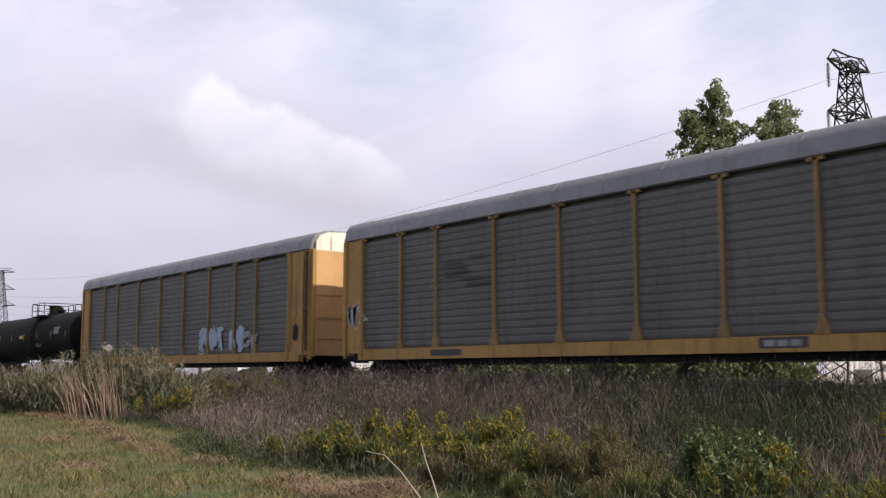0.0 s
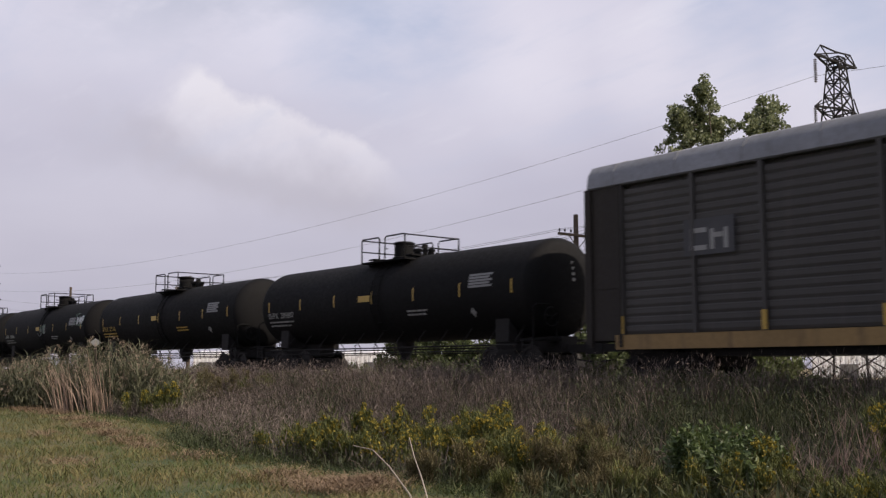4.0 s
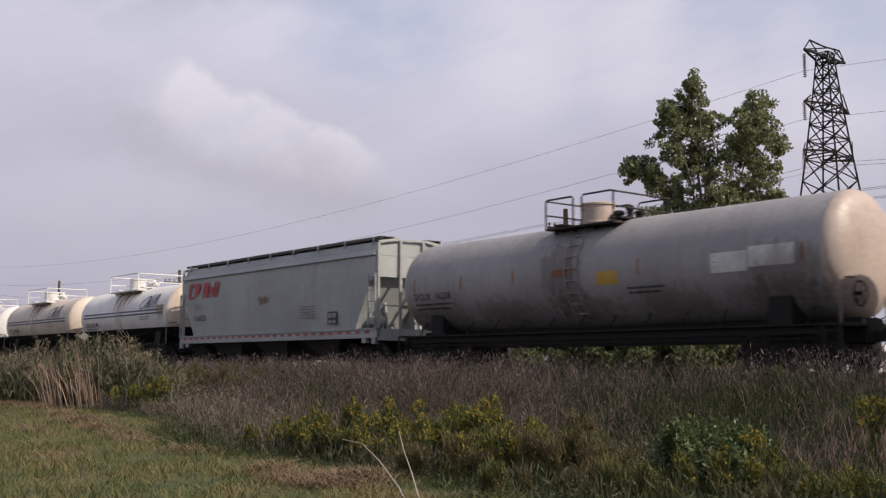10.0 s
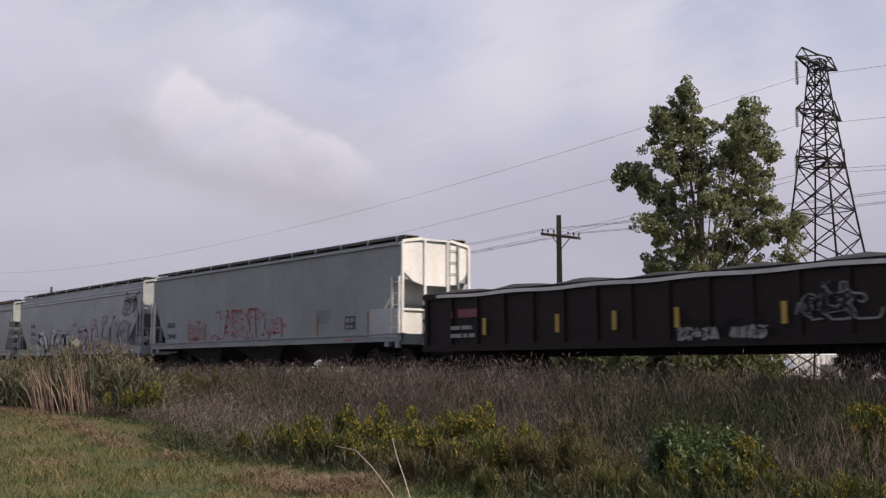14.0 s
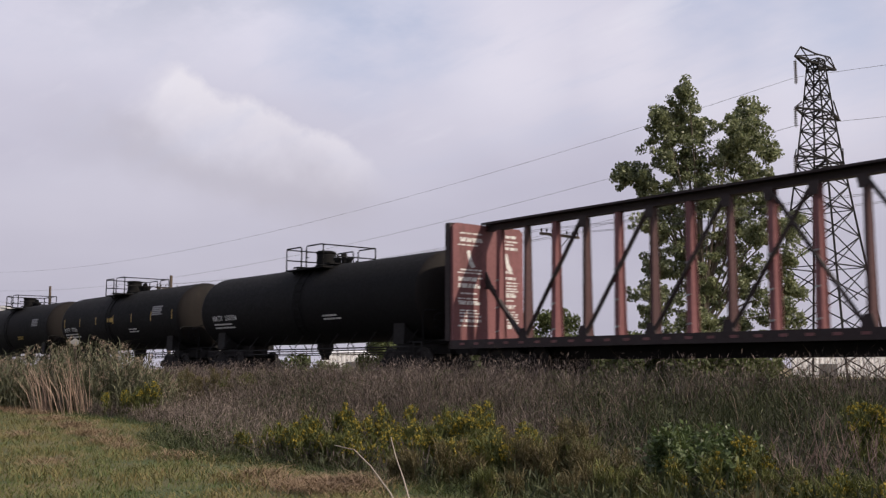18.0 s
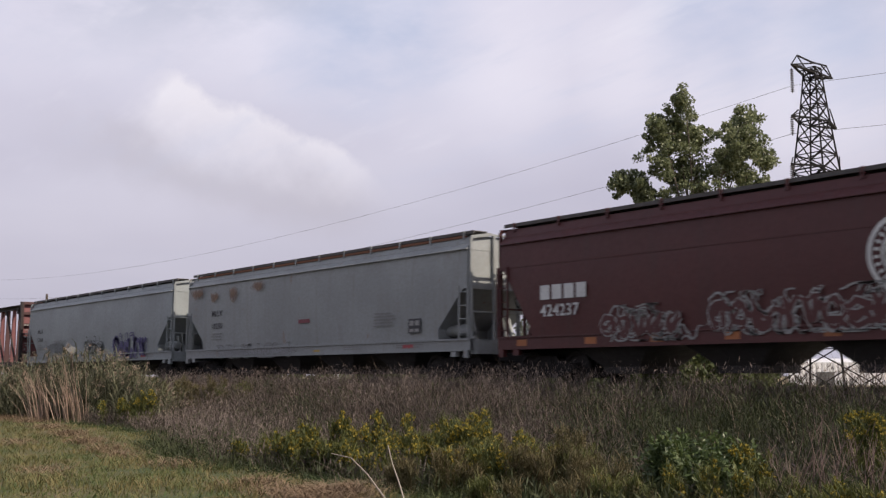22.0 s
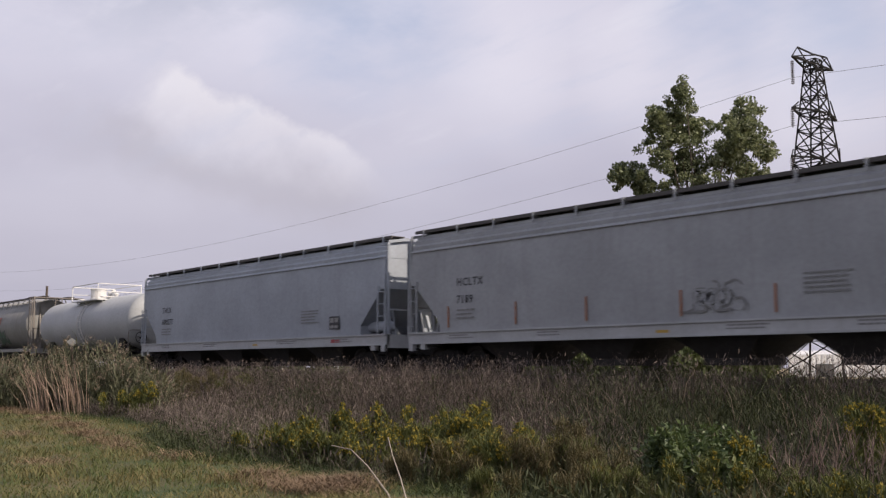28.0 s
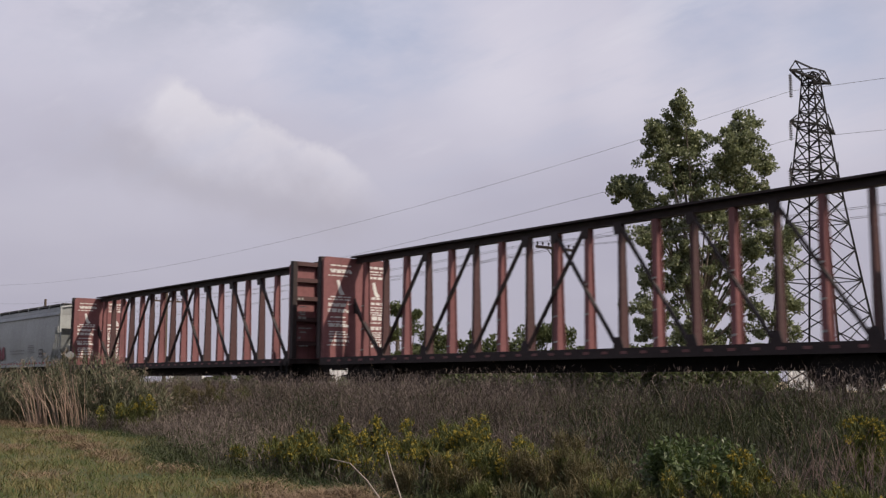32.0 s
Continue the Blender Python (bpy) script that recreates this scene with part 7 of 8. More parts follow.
NEAR_BUSHES = [(1180, 50, 5.0, 2.4, 2400), (1290, 50, 5.0, 2.3, 2200), (1080, 48, 3.0, 1.6, 1200), (1370, 52, 3.0, 1.8, 1200), (770, 52, 5.5, 2.9, 3400), (840, 50, 5.5, 3.0, 3400), (910, 48, 5.0, 2.9, 3200), (980, 46, 5.0, 2.8, 3200), (1045, 44, 4.5, 2.6, 3000), (1115, 42, 4.5, 2.5, 3000), (1190, 41, 4.0, 2.4, 2800), (1265, 40, 4.0, 2.2, 2600)]
FAR_BUSHES = [(732, 70, 3.6, 7.0, 5500), (700, 72, 2.6, 4.6, 2500), (668, 74, 1.6, 3.2, 1200), (790, 76, 3.0, 5.0, 2600), (838, 78, 4.0, 5.4, 3200), (975, 62, 4.0, 5.2, 3600), (1020, 60, 3.0, 4.4, 2400), (1100, 56, 4.0, 2.0, 1600), (905, 66, 4.0, 1.6, 1300), (600, 90, 7.0, 1.3, 1500), (500, 100, 6.0, 1.2, 1200), (540, 64, 5.0, 1.7, 1800), (450, 68, 6.0, 1.8, 1800), (400, 74, 6.0, 1.8, 1500), (280, 80, 8.0, 2.0, 1500)]
for i, (px, depth, w, h, lv) in enumerate(FAR_BUSHES + NEAR_BUSHES):
    hedge_bush(px, depth, w, h, 40 + i, "leafy green bush on the far side of the track", lv)



def warehouse(px, depth, a, n, h):
    """Long low shed of white sheet metal with ribs, a roof and roller doors."""
    bx, by = at_view(px, depth)
    shed = thing("warehouse", pose(bx, by, -1.4, 0, 0, TURN), "long low white sheet metal warehouse", "building")
    sw = Shape()
    rib = [(a + 0.8 * i + dx, -0.1 - dy) for i in range(n) for dx, dy in ((0.0, 0.0), (0.1, 0.06), (0.5, 0.06), (0.6, 0.0))]
    rim = rib + [(a + 0.8 * n, 0.1), (a, 0.1)]
    sw.loft([[(x, y, z) for x, y in rim] for z in (0, h)])
    part("wall", sw, "shed", shed)
    b = a + n * 0.8
    part("roof", Shape().loft([[(x, 0, h), (x, 9, h + 0.7), (x, 18, h), (x, 18, h - 0.2), (x, 9, h + 0.5), (x, 0, h - 0.2)] for x in (a - 0.3, b + 0.3)]), "shed", shed)
    for x in frange(a + 4, b - 6, max(2, n // 14)):
        part("roller_door", Shape().box(x, x + 2.6, -0.22, -0.12, 0, h * 0.62), "screen", shed, "grey roller door")


# pale sheds far behind the tower and far along the line
warehouse(1600, 150, -16, 60, 3.6)
warehouse(345, 210, -3.0, 9, 4.6)
warehouse(650, 190, -7.0, 19, 4.4)


# near plants ---------------------------------------------------------------
def blades(rnd, x, y, z, h, w, lean=0.25, droop=0.3, push=None):
    """Narrow bent blades: two quads each. Arrays of foot points, heights and widths."""
    n = len(x)
    t = rnd.uniform(0, 2 * np.pi, n)
    face = rnd.uniform(0, 2 * np.pi, n)
    lx, ly = np.cos(t) * lean * h * rnd.uniform(0.2, 1.2, n), np.sin(t) * lean * h * rnd.uniform(0.2, 1.2, n)
    if push is not None:
        lx, ly = lx + push[0], ly + push[1]
    ex, ey = np.cos(face) * w / 2, np.sin(face) * w / 2
    foot = np.stack([x, y, z], 1)
    mid = foot + np.stack([lx * 0.4, ly * 0.4, h * 0.55], 1)
    tip = foot + np.stack([lx * (1 + droop), ly * (1 + droop), h * (1 - 0.15 * droop)], 1)
    e = np.stack([ex, ey, np.zeros(n)], 1)
    v = np.stack([foot - e, foot + e, mid + e * 0.8, mid - e * 0.8, tip + e * 0.15, tip - e * 0.15], 1).reshape(-1, 3)
    k = np.arange(n)[:, None] * 6
    f = np.concatenate([k + np.array([[0, 1, 2, 3]]), k + np.array([[3, 2, 4, 5]])], 0)
    return v, f


bank_v = np.vectorize(bank)
edge_v = np.vectorize(lawn_edge)


def stuff(name, v, f, material, label, category):
    return tagged(new(name, quick(name, v, f, material)), label, category, kind="stuff")


def seen(x, y, slack=120):
    """Whether ground at x, y lies in the stretch the camera turns to."""
    th = radians(90 - TURN)
    d = -math.cos(th) * x + math.sin(th) * y
    r = math.sin(th) * x + math.cos(th) * y
    col = 784 + FOCAL * r / np.maximum(d, 0.1)
    return (d > 6) & (col > -slack) & (col < 1568 + slack)


def scatter(rnd, n, y0, y1, x0=-70.0, x1=20.0, near=1.0):
    """Points in the seen wedge between two lines along the track."""
    x = rnd.uniform(x0, x1, n * 3)
    y = rnd.uniform(y0, y1, n * 3)
    ok = seen(x, y)
    return x[ok][:n], y[ok][:n]


def make_lawn():
    rnd = np.random.default_rng(5)
    x = rnd.uniform(-62, -2, 240000)
    y = rnd.uniform(1.0, 17.0, 240000)
    th = radians(90 - TURN)
    d = -math.cos(th) * x + math.sin(th) * y
    ok = seen(x, y) & (y < edge_v(x) + rnd.uniform(0, 0.6, len(x))) & (rnd.random(len(x)) < np.clip(14 / d, 0.15, 1) ** 1.1)
    x, y = x[ok], y[ok]
    z = bank_v(x, y)
    tall = rnd.uniform(0.05, 0.15, len(x)) * (1 + 0.6 * np.sin(x * 1.9 + np.sin(y)) * np.sin(y * 2.3 + 0.7 * x))
    v, f = blades(rnd, x, y, z - 0.01, tall, rnd.uniform(0.009, 0.02, len(x)), 0.8, 0.6)
    stuff("lawn_grass", v, f, "blade", "short patchy green and straw coloured lawn grass", "grass")


def column(x, y):
    """Column of the steady view in which a ground place stands."""
    th = radians(90 - TURN)
    d = -math.cos(th) * x + math.sin(th) * y
    return 784 + FOCAL * (math.sin(th) * x + math.cos(th) * y) / np.maximum(d, 0.1)


def tussock_field(rnd, x, y, per, spread, lo, hi, w, lean, taper=1.0):
    """Blades that rise from common feet and lean apart."""
    k = np.repeat(np.arange(len(x)), per)
    ox, oy = rnd.normal(0, spread, len(k)), rnd.normal(0, spread, len(k))
    tall = rnd.uniform(lo, hi, len(x))[k] * rnd.uniform(0.45, 1.0, len(k)) * (taper[k] if isinstance(taper, np.ndarray) else taper)
    bx, by_ = x[k] + ox, y[k] + oy
    v, f = blades(rnd, bx, by_, bank_v(bx, by_) - 0.02, tall, w * rnd.uniform(0.6, 1.4, len(k)), lean, 0.35, (ox * 1.1, oy * 1.1))
    return v, f, bx + ox * 1.3, by_ + oy * 1.3, tall


def fill(rnd, x, y, tall, per, lo, hi, wide, size, flat):
    """Small bits of leaf and husk that fill the body of each tussock between two shares of its height."""
    k = np.repeat(np.arange(len(x)), per)
    m = len(k)
    q = rnd.uniform(lo, hi, m)
    px, py = x[k] + rnd.normal(0, wide, m) * (0.6 + 0.7 * q), y[k] + rnd.normal(0, wide, m) * (0.6 + 0.7 * q)
    p = np.stack([px, py, bank_v(px, py) + tall[k] * q], 1)
    a = rnd.normal(size=(m, 3)) * np.array((0.45, 0.45, 1.5))
    a /= np.linalg.norm(a, axis=1)[:, None]
    b = np.cross(a, rnd.normal(size=(m, 3)))
    b /= np.linalg.norm(b, axis=1)[:, None]
    s = size * rnd.uniform(0.5, 1.4, m)[:, None]
    v = np.stack([p - a * s, p + b * s * flat, p + a * s, p - b * s * flat], 1).reshape(-1, 3)
    return v, np.arange(m * 4).reshape(-1, 4)


def make_rough():
    """The uncut slope: matted growth, dry grass in drifts, rank green hollows, stray dead stalks."""
    rnd = np.random.default_rng(6)
    x, y = scatter(rnd, 9000, 5.0, 21.0)
    far, col = y - edge_v(x), column(x, y)
    drift = np.sin(x * 0.35 + y * 0.5) + np.sin(x * 0.9 - y * 1.1 + 2) * 0.8 + np.sin(x * 0.17 + 1) * 0.6 + rnd.normal(0, 0.55, len(x))
    greener = np.clip((col - 900) / 250, 0, 1) * np.clip((18.6 - y) / 1.5, 0.0, 1)
    pick = rnd.random(len(x))
    grown = np.clip(0.3 + far / 3.0, 0.25, 1.0) * (1 + 0.28 * np.clip((y - 14.5) / 4, 0, 1)) * rnd.uniform(0.7, 1.15, len(x))
    inside = (far > 0.15) & (y < 20.9)
    lush = np.clip((col - 620) / 200, 0, 1) * np.clip((5.0 - far) / 2.0, 0, 1)
    dry = inside & (far > 0.8) & (drift > -1.3) & (pick > 0.08 + 0.84 * np.maximum(greener, 1.1 * lush))
    drifts = 0.9 * np.exp(-((col - 440) / 190) ** 2) * np.clip((5.5 - far) / 2.5, 0, 1) + 0.75 * np.clip((y - 17.0) / 1.5, 0, 1) + 0.12
    pale = dry & (rnd.random(len(x)) < drifts)
    green = inside & ((drift < -0.5) | (pick < 0.15 + 0.75 * np.maximum(greener, lush)))
    kinds = (
        ("seed_grass", "mauve", dry, 17, 0.13, 0.45, 0.9, 0.010, 0.26, "tall dry grass with purplish seed heads"),
        ("straw_grass", "fluff", pale, 13, 0.12, 0.5, 0.95, 0.010, 0.24, "tall straw coloured dead stalks"),
        ("stray_stalks", "straw", inside & (far > 1.5) & (pick < 0.22), 4, 0.2, 0.7, 1.2, 0.011, 0.5, "stray pale dead stalks"),
        ("meadow_grass", "weed", green, 17, 0.15, 0.3, 0.75, 0.012, 0.42, "rank dull green meadow grass"),
        ("edge_grass", "lush", inside & ((far < 1.6) | (lush * (far < 3.5) > 0.3)), 30, 0.16, 0.2, 0.45, 0.011, 0.7, "lush green grass along the mown edge"),
    )
    for name, mat, keep, per, spread, lo, hi, w, lean, label in kinds:
        v, f, _, _, _ = tussock_field(rnd, x[keep], y[keep], per, spread, lo, hi, w, lean, grown[keep])
        stuff(name, v, f, mat, label, "grass")
    tall = 0.72 * grown
    for name, mat, keep, per, lo, hi, wide, size, flat, label in (
            ("matted_growth", "chaff", dry, 18, 0.05, 0.7, 0.17, 0.075, 0.11, "brown matted dead growth under the dry grass"),
            ("seed_heads", "mauve", dry & ~pale, 16, 0.45, 1.1, 0.15, 0.055, 0.13, "feathery purplish grass heads"),
            ("pale_heads", "fluff", pale, 15, 0.6, 1.15, 0.14, 0.055, 0.13, "pale feathery grass heads in drifts"),
            ("green_weeds", "weed", green & (far > 0.3), 16, 0.05, 0.8, 0.18, 0.065, 0.17, "low rank green weeds")):
        v, f = fill(rnd, x[keep], y[keep], tall[keep], per, lo, hi, wide, size, flat)
        stuff(name, v, f, mat, label, "grass" if name != "green_weeds" else "weeds")


def make_far_grass():
    """Rough growth along the far side of the track."""
    rnd = np.random.default_rng(14)
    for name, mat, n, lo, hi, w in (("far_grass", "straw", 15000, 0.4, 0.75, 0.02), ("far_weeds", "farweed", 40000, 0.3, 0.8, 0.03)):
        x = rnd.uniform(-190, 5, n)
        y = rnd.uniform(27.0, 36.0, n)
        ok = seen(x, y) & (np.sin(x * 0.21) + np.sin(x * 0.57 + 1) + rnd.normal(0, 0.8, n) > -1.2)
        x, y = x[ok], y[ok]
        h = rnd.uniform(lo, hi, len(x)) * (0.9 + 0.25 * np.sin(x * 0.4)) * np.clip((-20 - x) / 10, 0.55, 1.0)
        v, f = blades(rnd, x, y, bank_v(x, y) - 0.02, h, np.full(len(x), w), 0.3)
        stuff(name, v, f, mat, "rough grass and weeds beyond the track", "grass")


def make_thatch():
    """Raked heaps of cut grass left lying on the lawn."""
    rnd = np.random.default_rng(9)
    for px, py, w, dep, n in ((570, 856, 1.6, 0.6, 1300), (630, 850, 0.9, 0.5, 800), (480, 836, 1.0, 0.5, 450), (30, 722, 2.2, 0.8, 900), (75, 727, 1.4, 0.8, 600), (112, 737, 1.2, 0.7, 600), (146, 748, 1.2, 0.7, 700), (180, 760, 1.1, 0.6, 600), (212, 773, 1.0, 0.5, 450), (240, 784, 0.9, 0.5, 300), (60, 762, 1.0, 0.5, 260), (330, 800, 1.2, 0.5, 220), (110, 812, 1.2, 0.5, 240)):
        depth = 1.51 * FOCAL / (py - 645)
        x0, y0 = at_view(px, depth)
        x = x0 + rnd.normal(0, w * 0.3, n)
        y = y0 + rnd.normal(0, dep * 0.4, n)
        z = bank_v(x, y) + 0.12 * np.exp(-((x - x0) / w * 2) ** 2) * rnd.random(n)
        v, f = blades(rnd, x, y, z, rnd.uniform(0.05, 0.16, n), rnd.uniform(0.006, 0.014, n), 2.2, 0.8)
        stuff("cut_grass", v, f, "thatch", "heap of dry cut grass lying on the lawn", "grass")


def sprigs(rnd, centres, n, h, w):
    """Narrow leaves that rise from points along the stems."""
    c = np.array(centres)[rnd.integers(0, len(centres), n)]
    p = c[:, :3] + rnd.normal(0, 0.4, (n, 3)) * c[:, 3:4]
    return blades(rnd, p[:, 0], p[:, 1], p[:, 2], h * rnd.uniform(0.5, 1.3, n), w * rnd.uniform(0.6, 1.4, n), 0.75, 0.4)


def clump(name, px, py, wpx, hpx, depth, seed, kind, label, category="plant", group=""):
    """A plant whose foot stands on the ground below a place in the view; sizes across the view at its depth."""
    rnd = np.random.default_rng(seed)
    k = depth / FOCAL
    x, y = at_view(px, depth)
    z = bank(x, y)
    w, h = wpx * k, max(spot(px, py, depth).z - z, 0.3)
    ob = thing(name, pose(x, y, z, 0, 0, TURN), label, category, group)
    stems = Shape()
    tips = []
    n = max(12, int(w * (34 if kind != "bare" else 26)))
    heads = [(rnd.uniform(-0.45, 0.45) * w, rnd.uniform(-0.35, 0.35) * w, rnd.uniform(0.6, 1.0)) for _ in range(max(3, int(w * 6)))]
    if kind in ("fuzz", "shrub"):
        # rounded habit: the middle stands highest
        heads = [(a, b, q * (0.55 + 0.5 * math.sqrt(max(0.0, 1 - (2 * a / w) ** 2)))) for a, b, q in heads]
    for i in range(n):
        hx, hy, hq = heads[i % len(heads)]
        tx_, ty_ = hx + rnd.normal(0, 0.06), hy + rnd.normal(0, 0.06)
        q = hq * rnd.uniform(0.75, 1.05) * h
        bx, by_ = tx_ * 0.7, ty_ * 0.7
        stems.tube([(bx * 0.8, by_ * 0.8, -0.05), (bx, by_, q * 0.5), (tx_, ty_, q)], 0.006, 4, 0.003)
        tips.append((bx, by_, (tx_, ty_, q)))
    if kind != "bare":
        tagged(part("stem", stems, "goldleaf", ob), kind="stuff")
    cen = []
    for bx, by_, tip in tips:
        for q in (0.2, 0.35, 0.5, 0.65, 0.8, 0.92):
            cen.append((bx + (tip[0] - bx) * q, by_ + (tip[1] - by_) * q, tip[2] * q, 0.075))
    if kind == "gold":
        v, f = sprigs(rnd, cen, n * 60, 0.13, 0.014)
        v2, f2 = leaf_cloud(rnd, [(c[0], c[1], c[2], 0.1) for c in cen], n * 16, 0.035, 0.22)
        part("foliage", quick("foliage", np.concatenate([v, v2]), np.concatenate([f, f2 + len(v)]), "goldleaf"), "goldleaf", ob)
        fl = []
        for bx, by_, tip in tips:
            if rnd.random() < 0.68:
                # a plume: side sprays that get longer downwards
                for _ in range(9):
                    q = rnd.uniform(0.0, 1.0) ** 0.8
                    a = rnd.uniform(0, 6.28)
                    reach = 0.015 + 0.075 * q
                    fl.append((tip[0] + math.cos(a) * reach, tip[1] + math.sin(a) * reach, tip[2] + 0.03 - 0.16 * q, 0.02))
        if fl:
            v, f = leaf_cloud(rnd, fl, len(fl) * 8, 0.021, 0.5)
            tagged(part("flower_spray", quick("flower_spray", v, f, "gold"), "gold", ob, "golden yellow flower sprays"), kind="stuff")
    elif kind == "shrub":
        big = [(c[0], c[1], c[2], 0.15) for c in cen]
        v, f = leaf_cloud(rnd, big, n * 100, 0.045, 0.42)
        part("foliage", quick("foliage", v, f, "shrubleaf"), "shrubleaf", ob)
    elif kind == "fuzz":
        v, f = sprigs(rnd, cen, n * 64, 0.12, 0.009)
        v2, f2 = leaf_cloud(rnd, [(c[0], c[1], c[2], 0.1) for c in cen], n * 24, 0.02, 0.25)
        part("foliage", quick("foliage", np.concatenate([v, v2]), np.concatenate([f, f2 + len(v)]), "fuzz" if seed % 3 else "goldleaf"), "fuzz", ob)
        fl = [(t[0] + rnd.normal(0, 0.03), t[1] + rnd.normal(0, 0.03), t[2] - rnd.uniform(0, 0.22), 0.06) for _, _, t in tips for _ in range(3)]
        v, f = leaf_cloud(rnd, fl, n * 90, 0.015, 0.35)
        tagged(part("seed_head", quick("seed_head", v, f, "fuzz"), "fuzz", ob, "fading tan seed heads"), kind="stuff")
    else:
        # long rods that fan out from a narrow foot and fork on the way
        s = Shape()
        for i in range(int(n * 0.55)):
            lean = rnd.uniform(-0.5, 0.5)
            q = h * rnd.uniform(0.6, 1.05)
            a = Vector((rnd.normal(0, 0.05), rnd.normal(0, 0.08), -0.05))
            b = a + Vector((lean * w * 0.45, rnd.normal(0, 0.12), q * 0.5))
            c = b + Vector((lean * w * 0.6, rnd.normal(0, 0.12), q * 0.5))
            s.tube([a, b, c], 0.008, 4, 0.003)
            for _ in range(4):
                t = rnd.uniform(0.0, 0.8)
                p = b + (c - b) * t
                s.tube([p, p + Vector((rnd.normal(0, 0.09), rnd.normal(0, 0.09), rnd.uniform(0.1, 0.28)))], 0.005, 3, 0.002)
        tagged(part("twig_mass", s, "twig", ob, "bare reddish brown twigs"), kind="stuff")
    return ob


def make_plants():
    # clumps along the mown edge: column and height of the top as they stand in the steady view
    gold_far = [(465, 750, 70, 60, 18.5), (530, 740, 90, 80, 18.0), (590, 715, 100, 120, 17.2), (645, 710, 90, 120, 17), (560, 752, 90, 70, 16.8), (700, 695, 110, 130, 17.2), (765, 705, 90, 130, 16.5), (610, 745, 90, 90, 16.2), (690, 745, 90, 90, 15.8), (790, 745, 90, 90, 15.6), (262, 668, 80, 60, 31.5), (225, 682, 70, 50, 32.5)]
    gold_near = [(830, 703, 100, 120, 17), (860, 735, 110, 110, 15), (930, 745, 100, 90, 15), (1190, 780, 60, 80, 12.5), (1280, 790, 70, 80, 12.2), (1476, 812, 60, 70, 11.5), (1508, 826, 60, 60, 11.3), (1455, 842, 60, 60, 11.2), (1410, 850, 50, 60, 11.2), (1550, 700, 70, 90, 15.5), (1540, 850, 70, 60, 11.2), (1430, 850, 60, 50, 11.2), (800, 722, 100, 90, 15.6), (850, 712, 110, 90, 15.8), (905, 722, 110, 90, 15.4), (955, 738, 100, 90, 15.0), (820, 760, 110, 90, 14.0), (900, 765, 110, 90, 13.8), (1090, 800, 60, 60, 12.4), (1330, 760, 60, 60, 13.2), (1530, 700, 60, 70, 15.2)]
    for i, (px, py, w, h, d) in enumerate(gold_far + gold_near):
        clump("goldenrod_plant", px, py, w, h, d, 100 + i, "gold", "goldenrod in yellow bloom in the rough grass", "plant", "goldenrod along the lawn")
    for i, (px, py, w, d) in enumerate(((300, 646, 80, 36.5), (345, 645, 80, 36), (390, 647, 80, 35.5), (430, 650, 70, 35))):
        clump("goldenrod_plant", px, py, w, 40, d, 180 + i, "fuzz", "dark green goldenrod with few flowers near the track", "plant", "goldenrod along the lawn")
    for i, (px, py, w, h, d) in enumerate(((1240, 716, 150, 130, 14.0), (1220, 724, 120, 130, 13.5), (1295, 730, 110, 110, 13.8), (1195, 735, 80, 100, 13.5), (1255, 740, 120, 110, 13.0))):
        clump("green_shrub", px, py, w, h, d, 200 + i, "shrub", "leafy dark green shrub", "shrub")
    for i, (px, py, w, h, d) in enumerate(((890, 755, 140, 110, 13.6), (1010, 740, 130, 110, 14.0), (1040, 752, 120, 110, 13.6), (990, 762, 130, 110, 13.2), (1095, 775, 130, 100, 12.9), (1120, 830, 150, 70, 11.8), (800, 770, 90, 90, 13.8), (740, 780, 80, 80, 13.8), (1380, 800, 120, 90, 11.8), (1060, 800, 110, 80, 12.2), (960, 820, 110, 70, 11.9), (860, 830, 100, 60, 11.8), (1340, 850, 90, 60, 11.2))):
        clump("weed_clump", px, py, w, h, d, 220 + i, "fuzz", "rounded clump of weeds gone to tan seed", "plant", "weed clumps by the lawn")
    for i, (px, py, w, h, d) in enumerate(((1452, 722, 150, 150, 12.9), (1530, 726, 110, 150, 13.4), (1388, 752, 120, 120, 13.2))):
        clump("bare_shrub", px, py, w, h, d, 240 + i, "bare", "bare twiggy reddish brown shrub", "shrub")
    # reed bed at the far corner of the lawn
    rnd = np.random.default_rng(77)
    spots = [(140, 600, 110, 37), (185, 598, 110, 36), (222, 610, 100, 35), (252, 632, 70, 34.5), (95, 612, 110, 38), (35, 628, 120, 38), (290, 652, 60, 33.5), (-25, 636, 120, 39), (60, 640, 100, 37), (205, 640, 90, 36.5)]
    for i, (px, py, w, d) in enumerate(spots):
        k = d / FOCAL
        x, y = at_view(px, d)
        z = bank(x, y)
        ob = thing("reed_clump", pose(x, y, z, 0, 0, TURN), "tall grey green reeds with buff feathery plumes", "reeds", "reed bed")
        n = int(w * 1.1)
        fx, fy = rnd.normal(0, 0.27, n) * w * k, rnd.normal(0, 0.45, n)
        hh = (spot(px, py, d).z - z) * rnd.uniform(0.45, 1.08, n) * np.exp(-(fx / (0.9 * w * k)) ** 2)
        push = (fx * 0.35, fy * 0.2)
        v, f = blades(rnd, fx, fy, np.zeros(n) - 0.05, hh, np.full(n, 0.02), 0.12, 0.2, push)
        tagged(part("stalk", quick("stalk", v, f, "reed"), "reed", ob), kind="stuff")
        m = 11
        q = rnd.uniform(0.12, 0.95, n * m)
        rx, ry, rh = np.repeat(fx, m), np.repeat(fy, m), np.repeat(hh, m)
        v, f = blades(rnd, rx * (1 + 0.35 * q), ry * (1 + 0.2 * q), rh * q, rnd.uniform(0.25, 0.55, len(rh)), np.full(len(rh), 0.035), 0.9, 0.9)
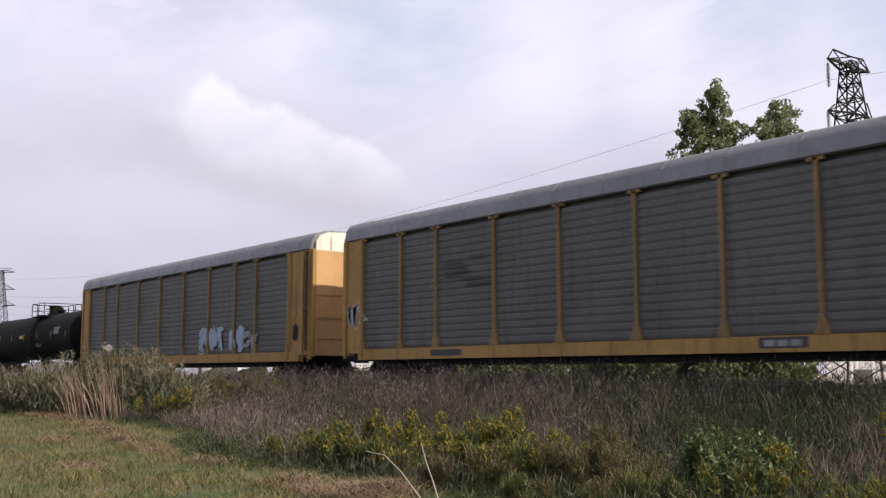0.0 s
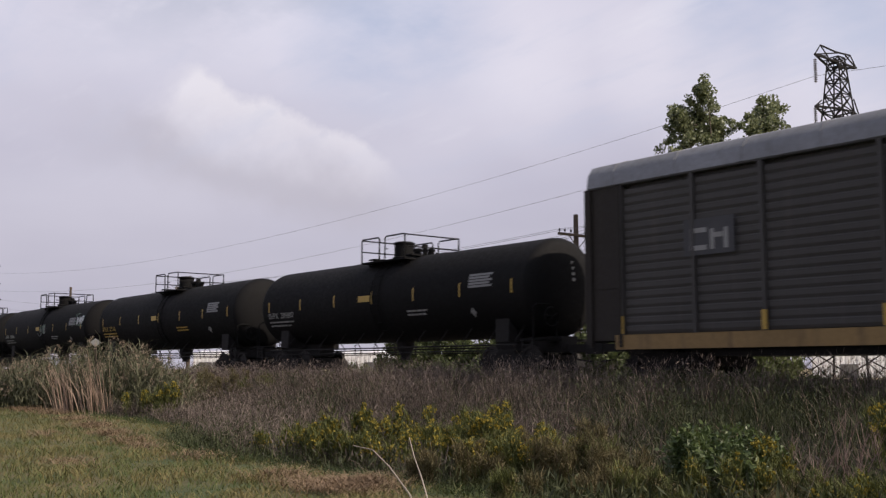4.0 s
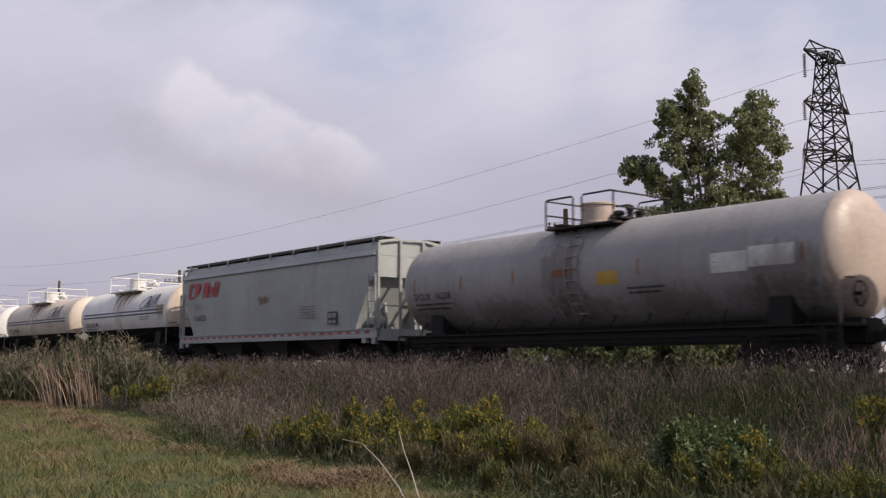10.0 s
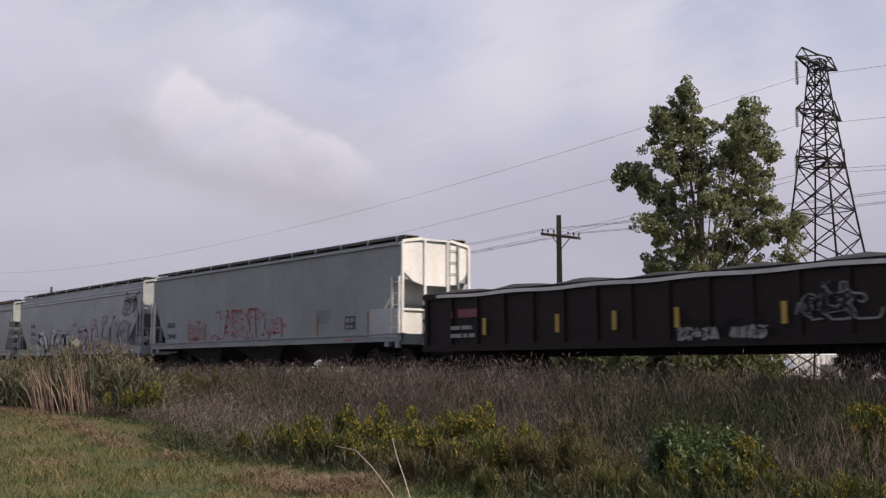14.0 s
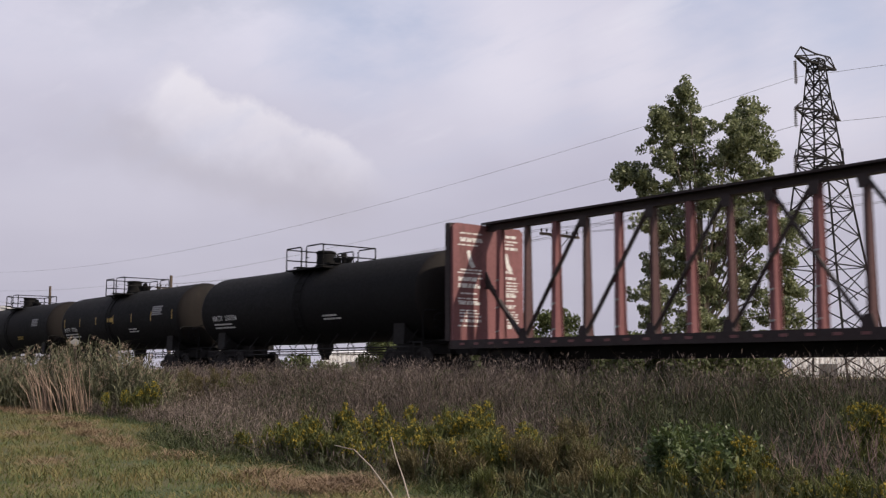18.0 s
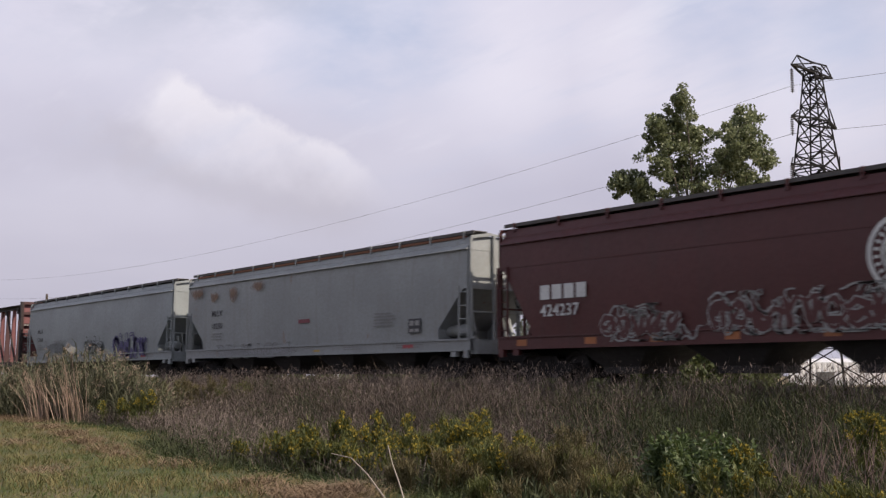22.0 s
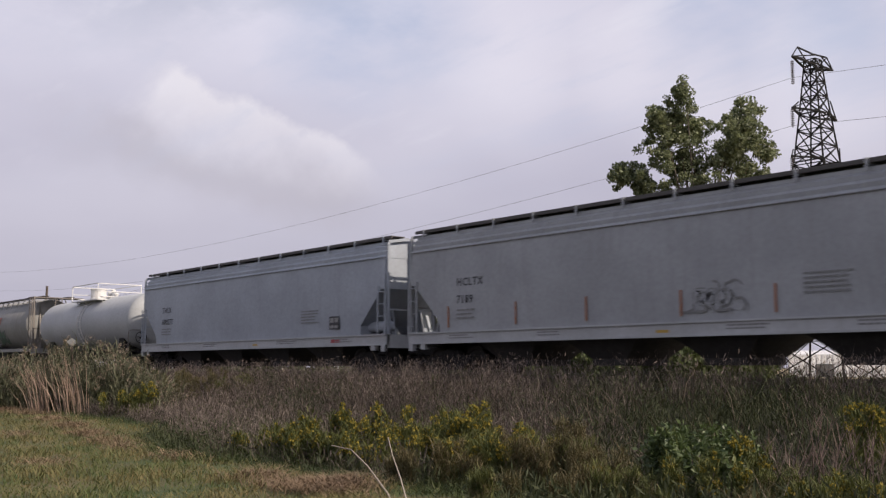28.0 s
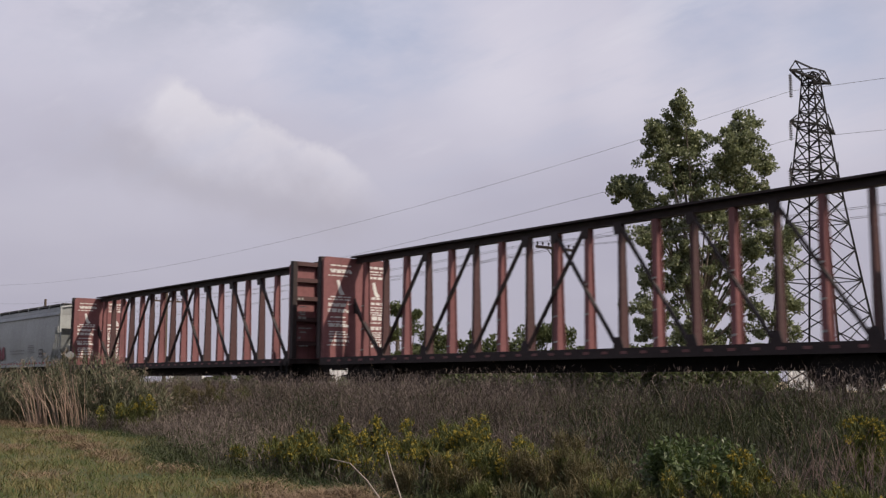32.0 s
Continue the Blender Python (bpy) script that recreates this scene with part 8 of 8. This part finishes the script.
        tagged(part("foliage", quick("foliage", v, f, "reed"), "reed", ob, "drooping grey green leaves"), kind="stuff")
        m = n // 2
        cen = [(fx[j] * 1.4 + rnd.normal(0, 0.06), fy[j] * 1.2, hh[j] * 1.0 - 0.1 * q, 0.07) for j in range(m) for q in range(3)]
        v, f = leaf_cloud(rnd, cen, m * 34, 0.04, 0.22)
        tagged(part("plume", quick("plume", v, f, "plume"), "plume", ob, "buff feathery plumes"), kind="stuff")
    # bleached dead stalks standing in front of the reeds
    for px, py, w, d, n in ((122, 602, 84, 33.9, 60), (152, 612, 50, 33.6, 34), (90, 624, 44, 34.2, 26)):
        k = d / FOCAL
        x, y = at_view(px, d)
        z = bank(x, y)
        ob = thing("dead_stalks", pose(x, y, z, 0, 0, TURN), "fan of bleached pinkish dead reed stalks", "reeds", "reed bed")
        fx, fy = rnd.uniform(-0.5, 0.5, n) * w * k, rnd.normal(0, 0.15, n)
        hh = (spot(px, py, d).z - z) * rnd.uniform(0.4, 1.0, n)
        v, f = blades(rnd, fx, fy, np.zeros(n) - 0.05, hh, rnd.uniform(0.018, 0.036, n), 0.07, 0.1, (fx * 0.45 - 0.35, fy * 0.2))
        tagged(part("stalk", quick("stalk", v, f, "pinkstalk"), "pinkstalk", ob), kind="stuff")
    # small diamond marker on a post among the reeds
    x, y = at_view(145, 36.2)
    sign = thing("marker_sign", pose(x, y, bank(x, y), 0, 0, TURN), "weathered pale diamond marker sign on a post", "sign")
    top = spot(145, 600, 36.2).z - bank(x, y)
    part("post", Shape().box(-0.035, 0.035, -0.03, 0.03, -0.2, top + 0.1), "pole", sign)
    part("sign_plate", Shape().plate([(-0.21, top), (0, top - 0.15), (0.21, top), (0, top + 0.15)], -0.05, -0.035), "dimwhite", sign, "pale diamond plate")
    # two bleached dead stalks leaning at the edge of the lawn
    for pts, r in (([(600, 782, 13.4), (635, 790, 13.2), (665, 820, 12.6), (700, 868, 11.8), (715, 900, 11.3)], 0.012), ([(700, 768, 13.0), (708, 800, 12.6), (722, 840, 12.0), (736, 890, 11.4)], 0.010)):
        path = []
        for px, py, d in pts:
            path.append(tuple(spot(px, py, d)))
        tagged(part("dead_branch", Shape().tube(path, r * 0.5, 6, r), "deadwood", None), "bleached bare dead branch leaning in the weeds", "branch")


make_lawn()
make_thatch()
make_far_grass()
make_rough()
make_plants()


# movement ------------------------------------------------------------------
def motions():
    for car, x in TRAIN:
        walk(car, [(0.0, pose(x, TRACK_Y, 0)), (16.0, pose(x + 16.0 * SPEED, TRACK_Y, 0)), (32.0, pose(x + 32.0 * SPEED, TRACK_Y, 0))])


motions()
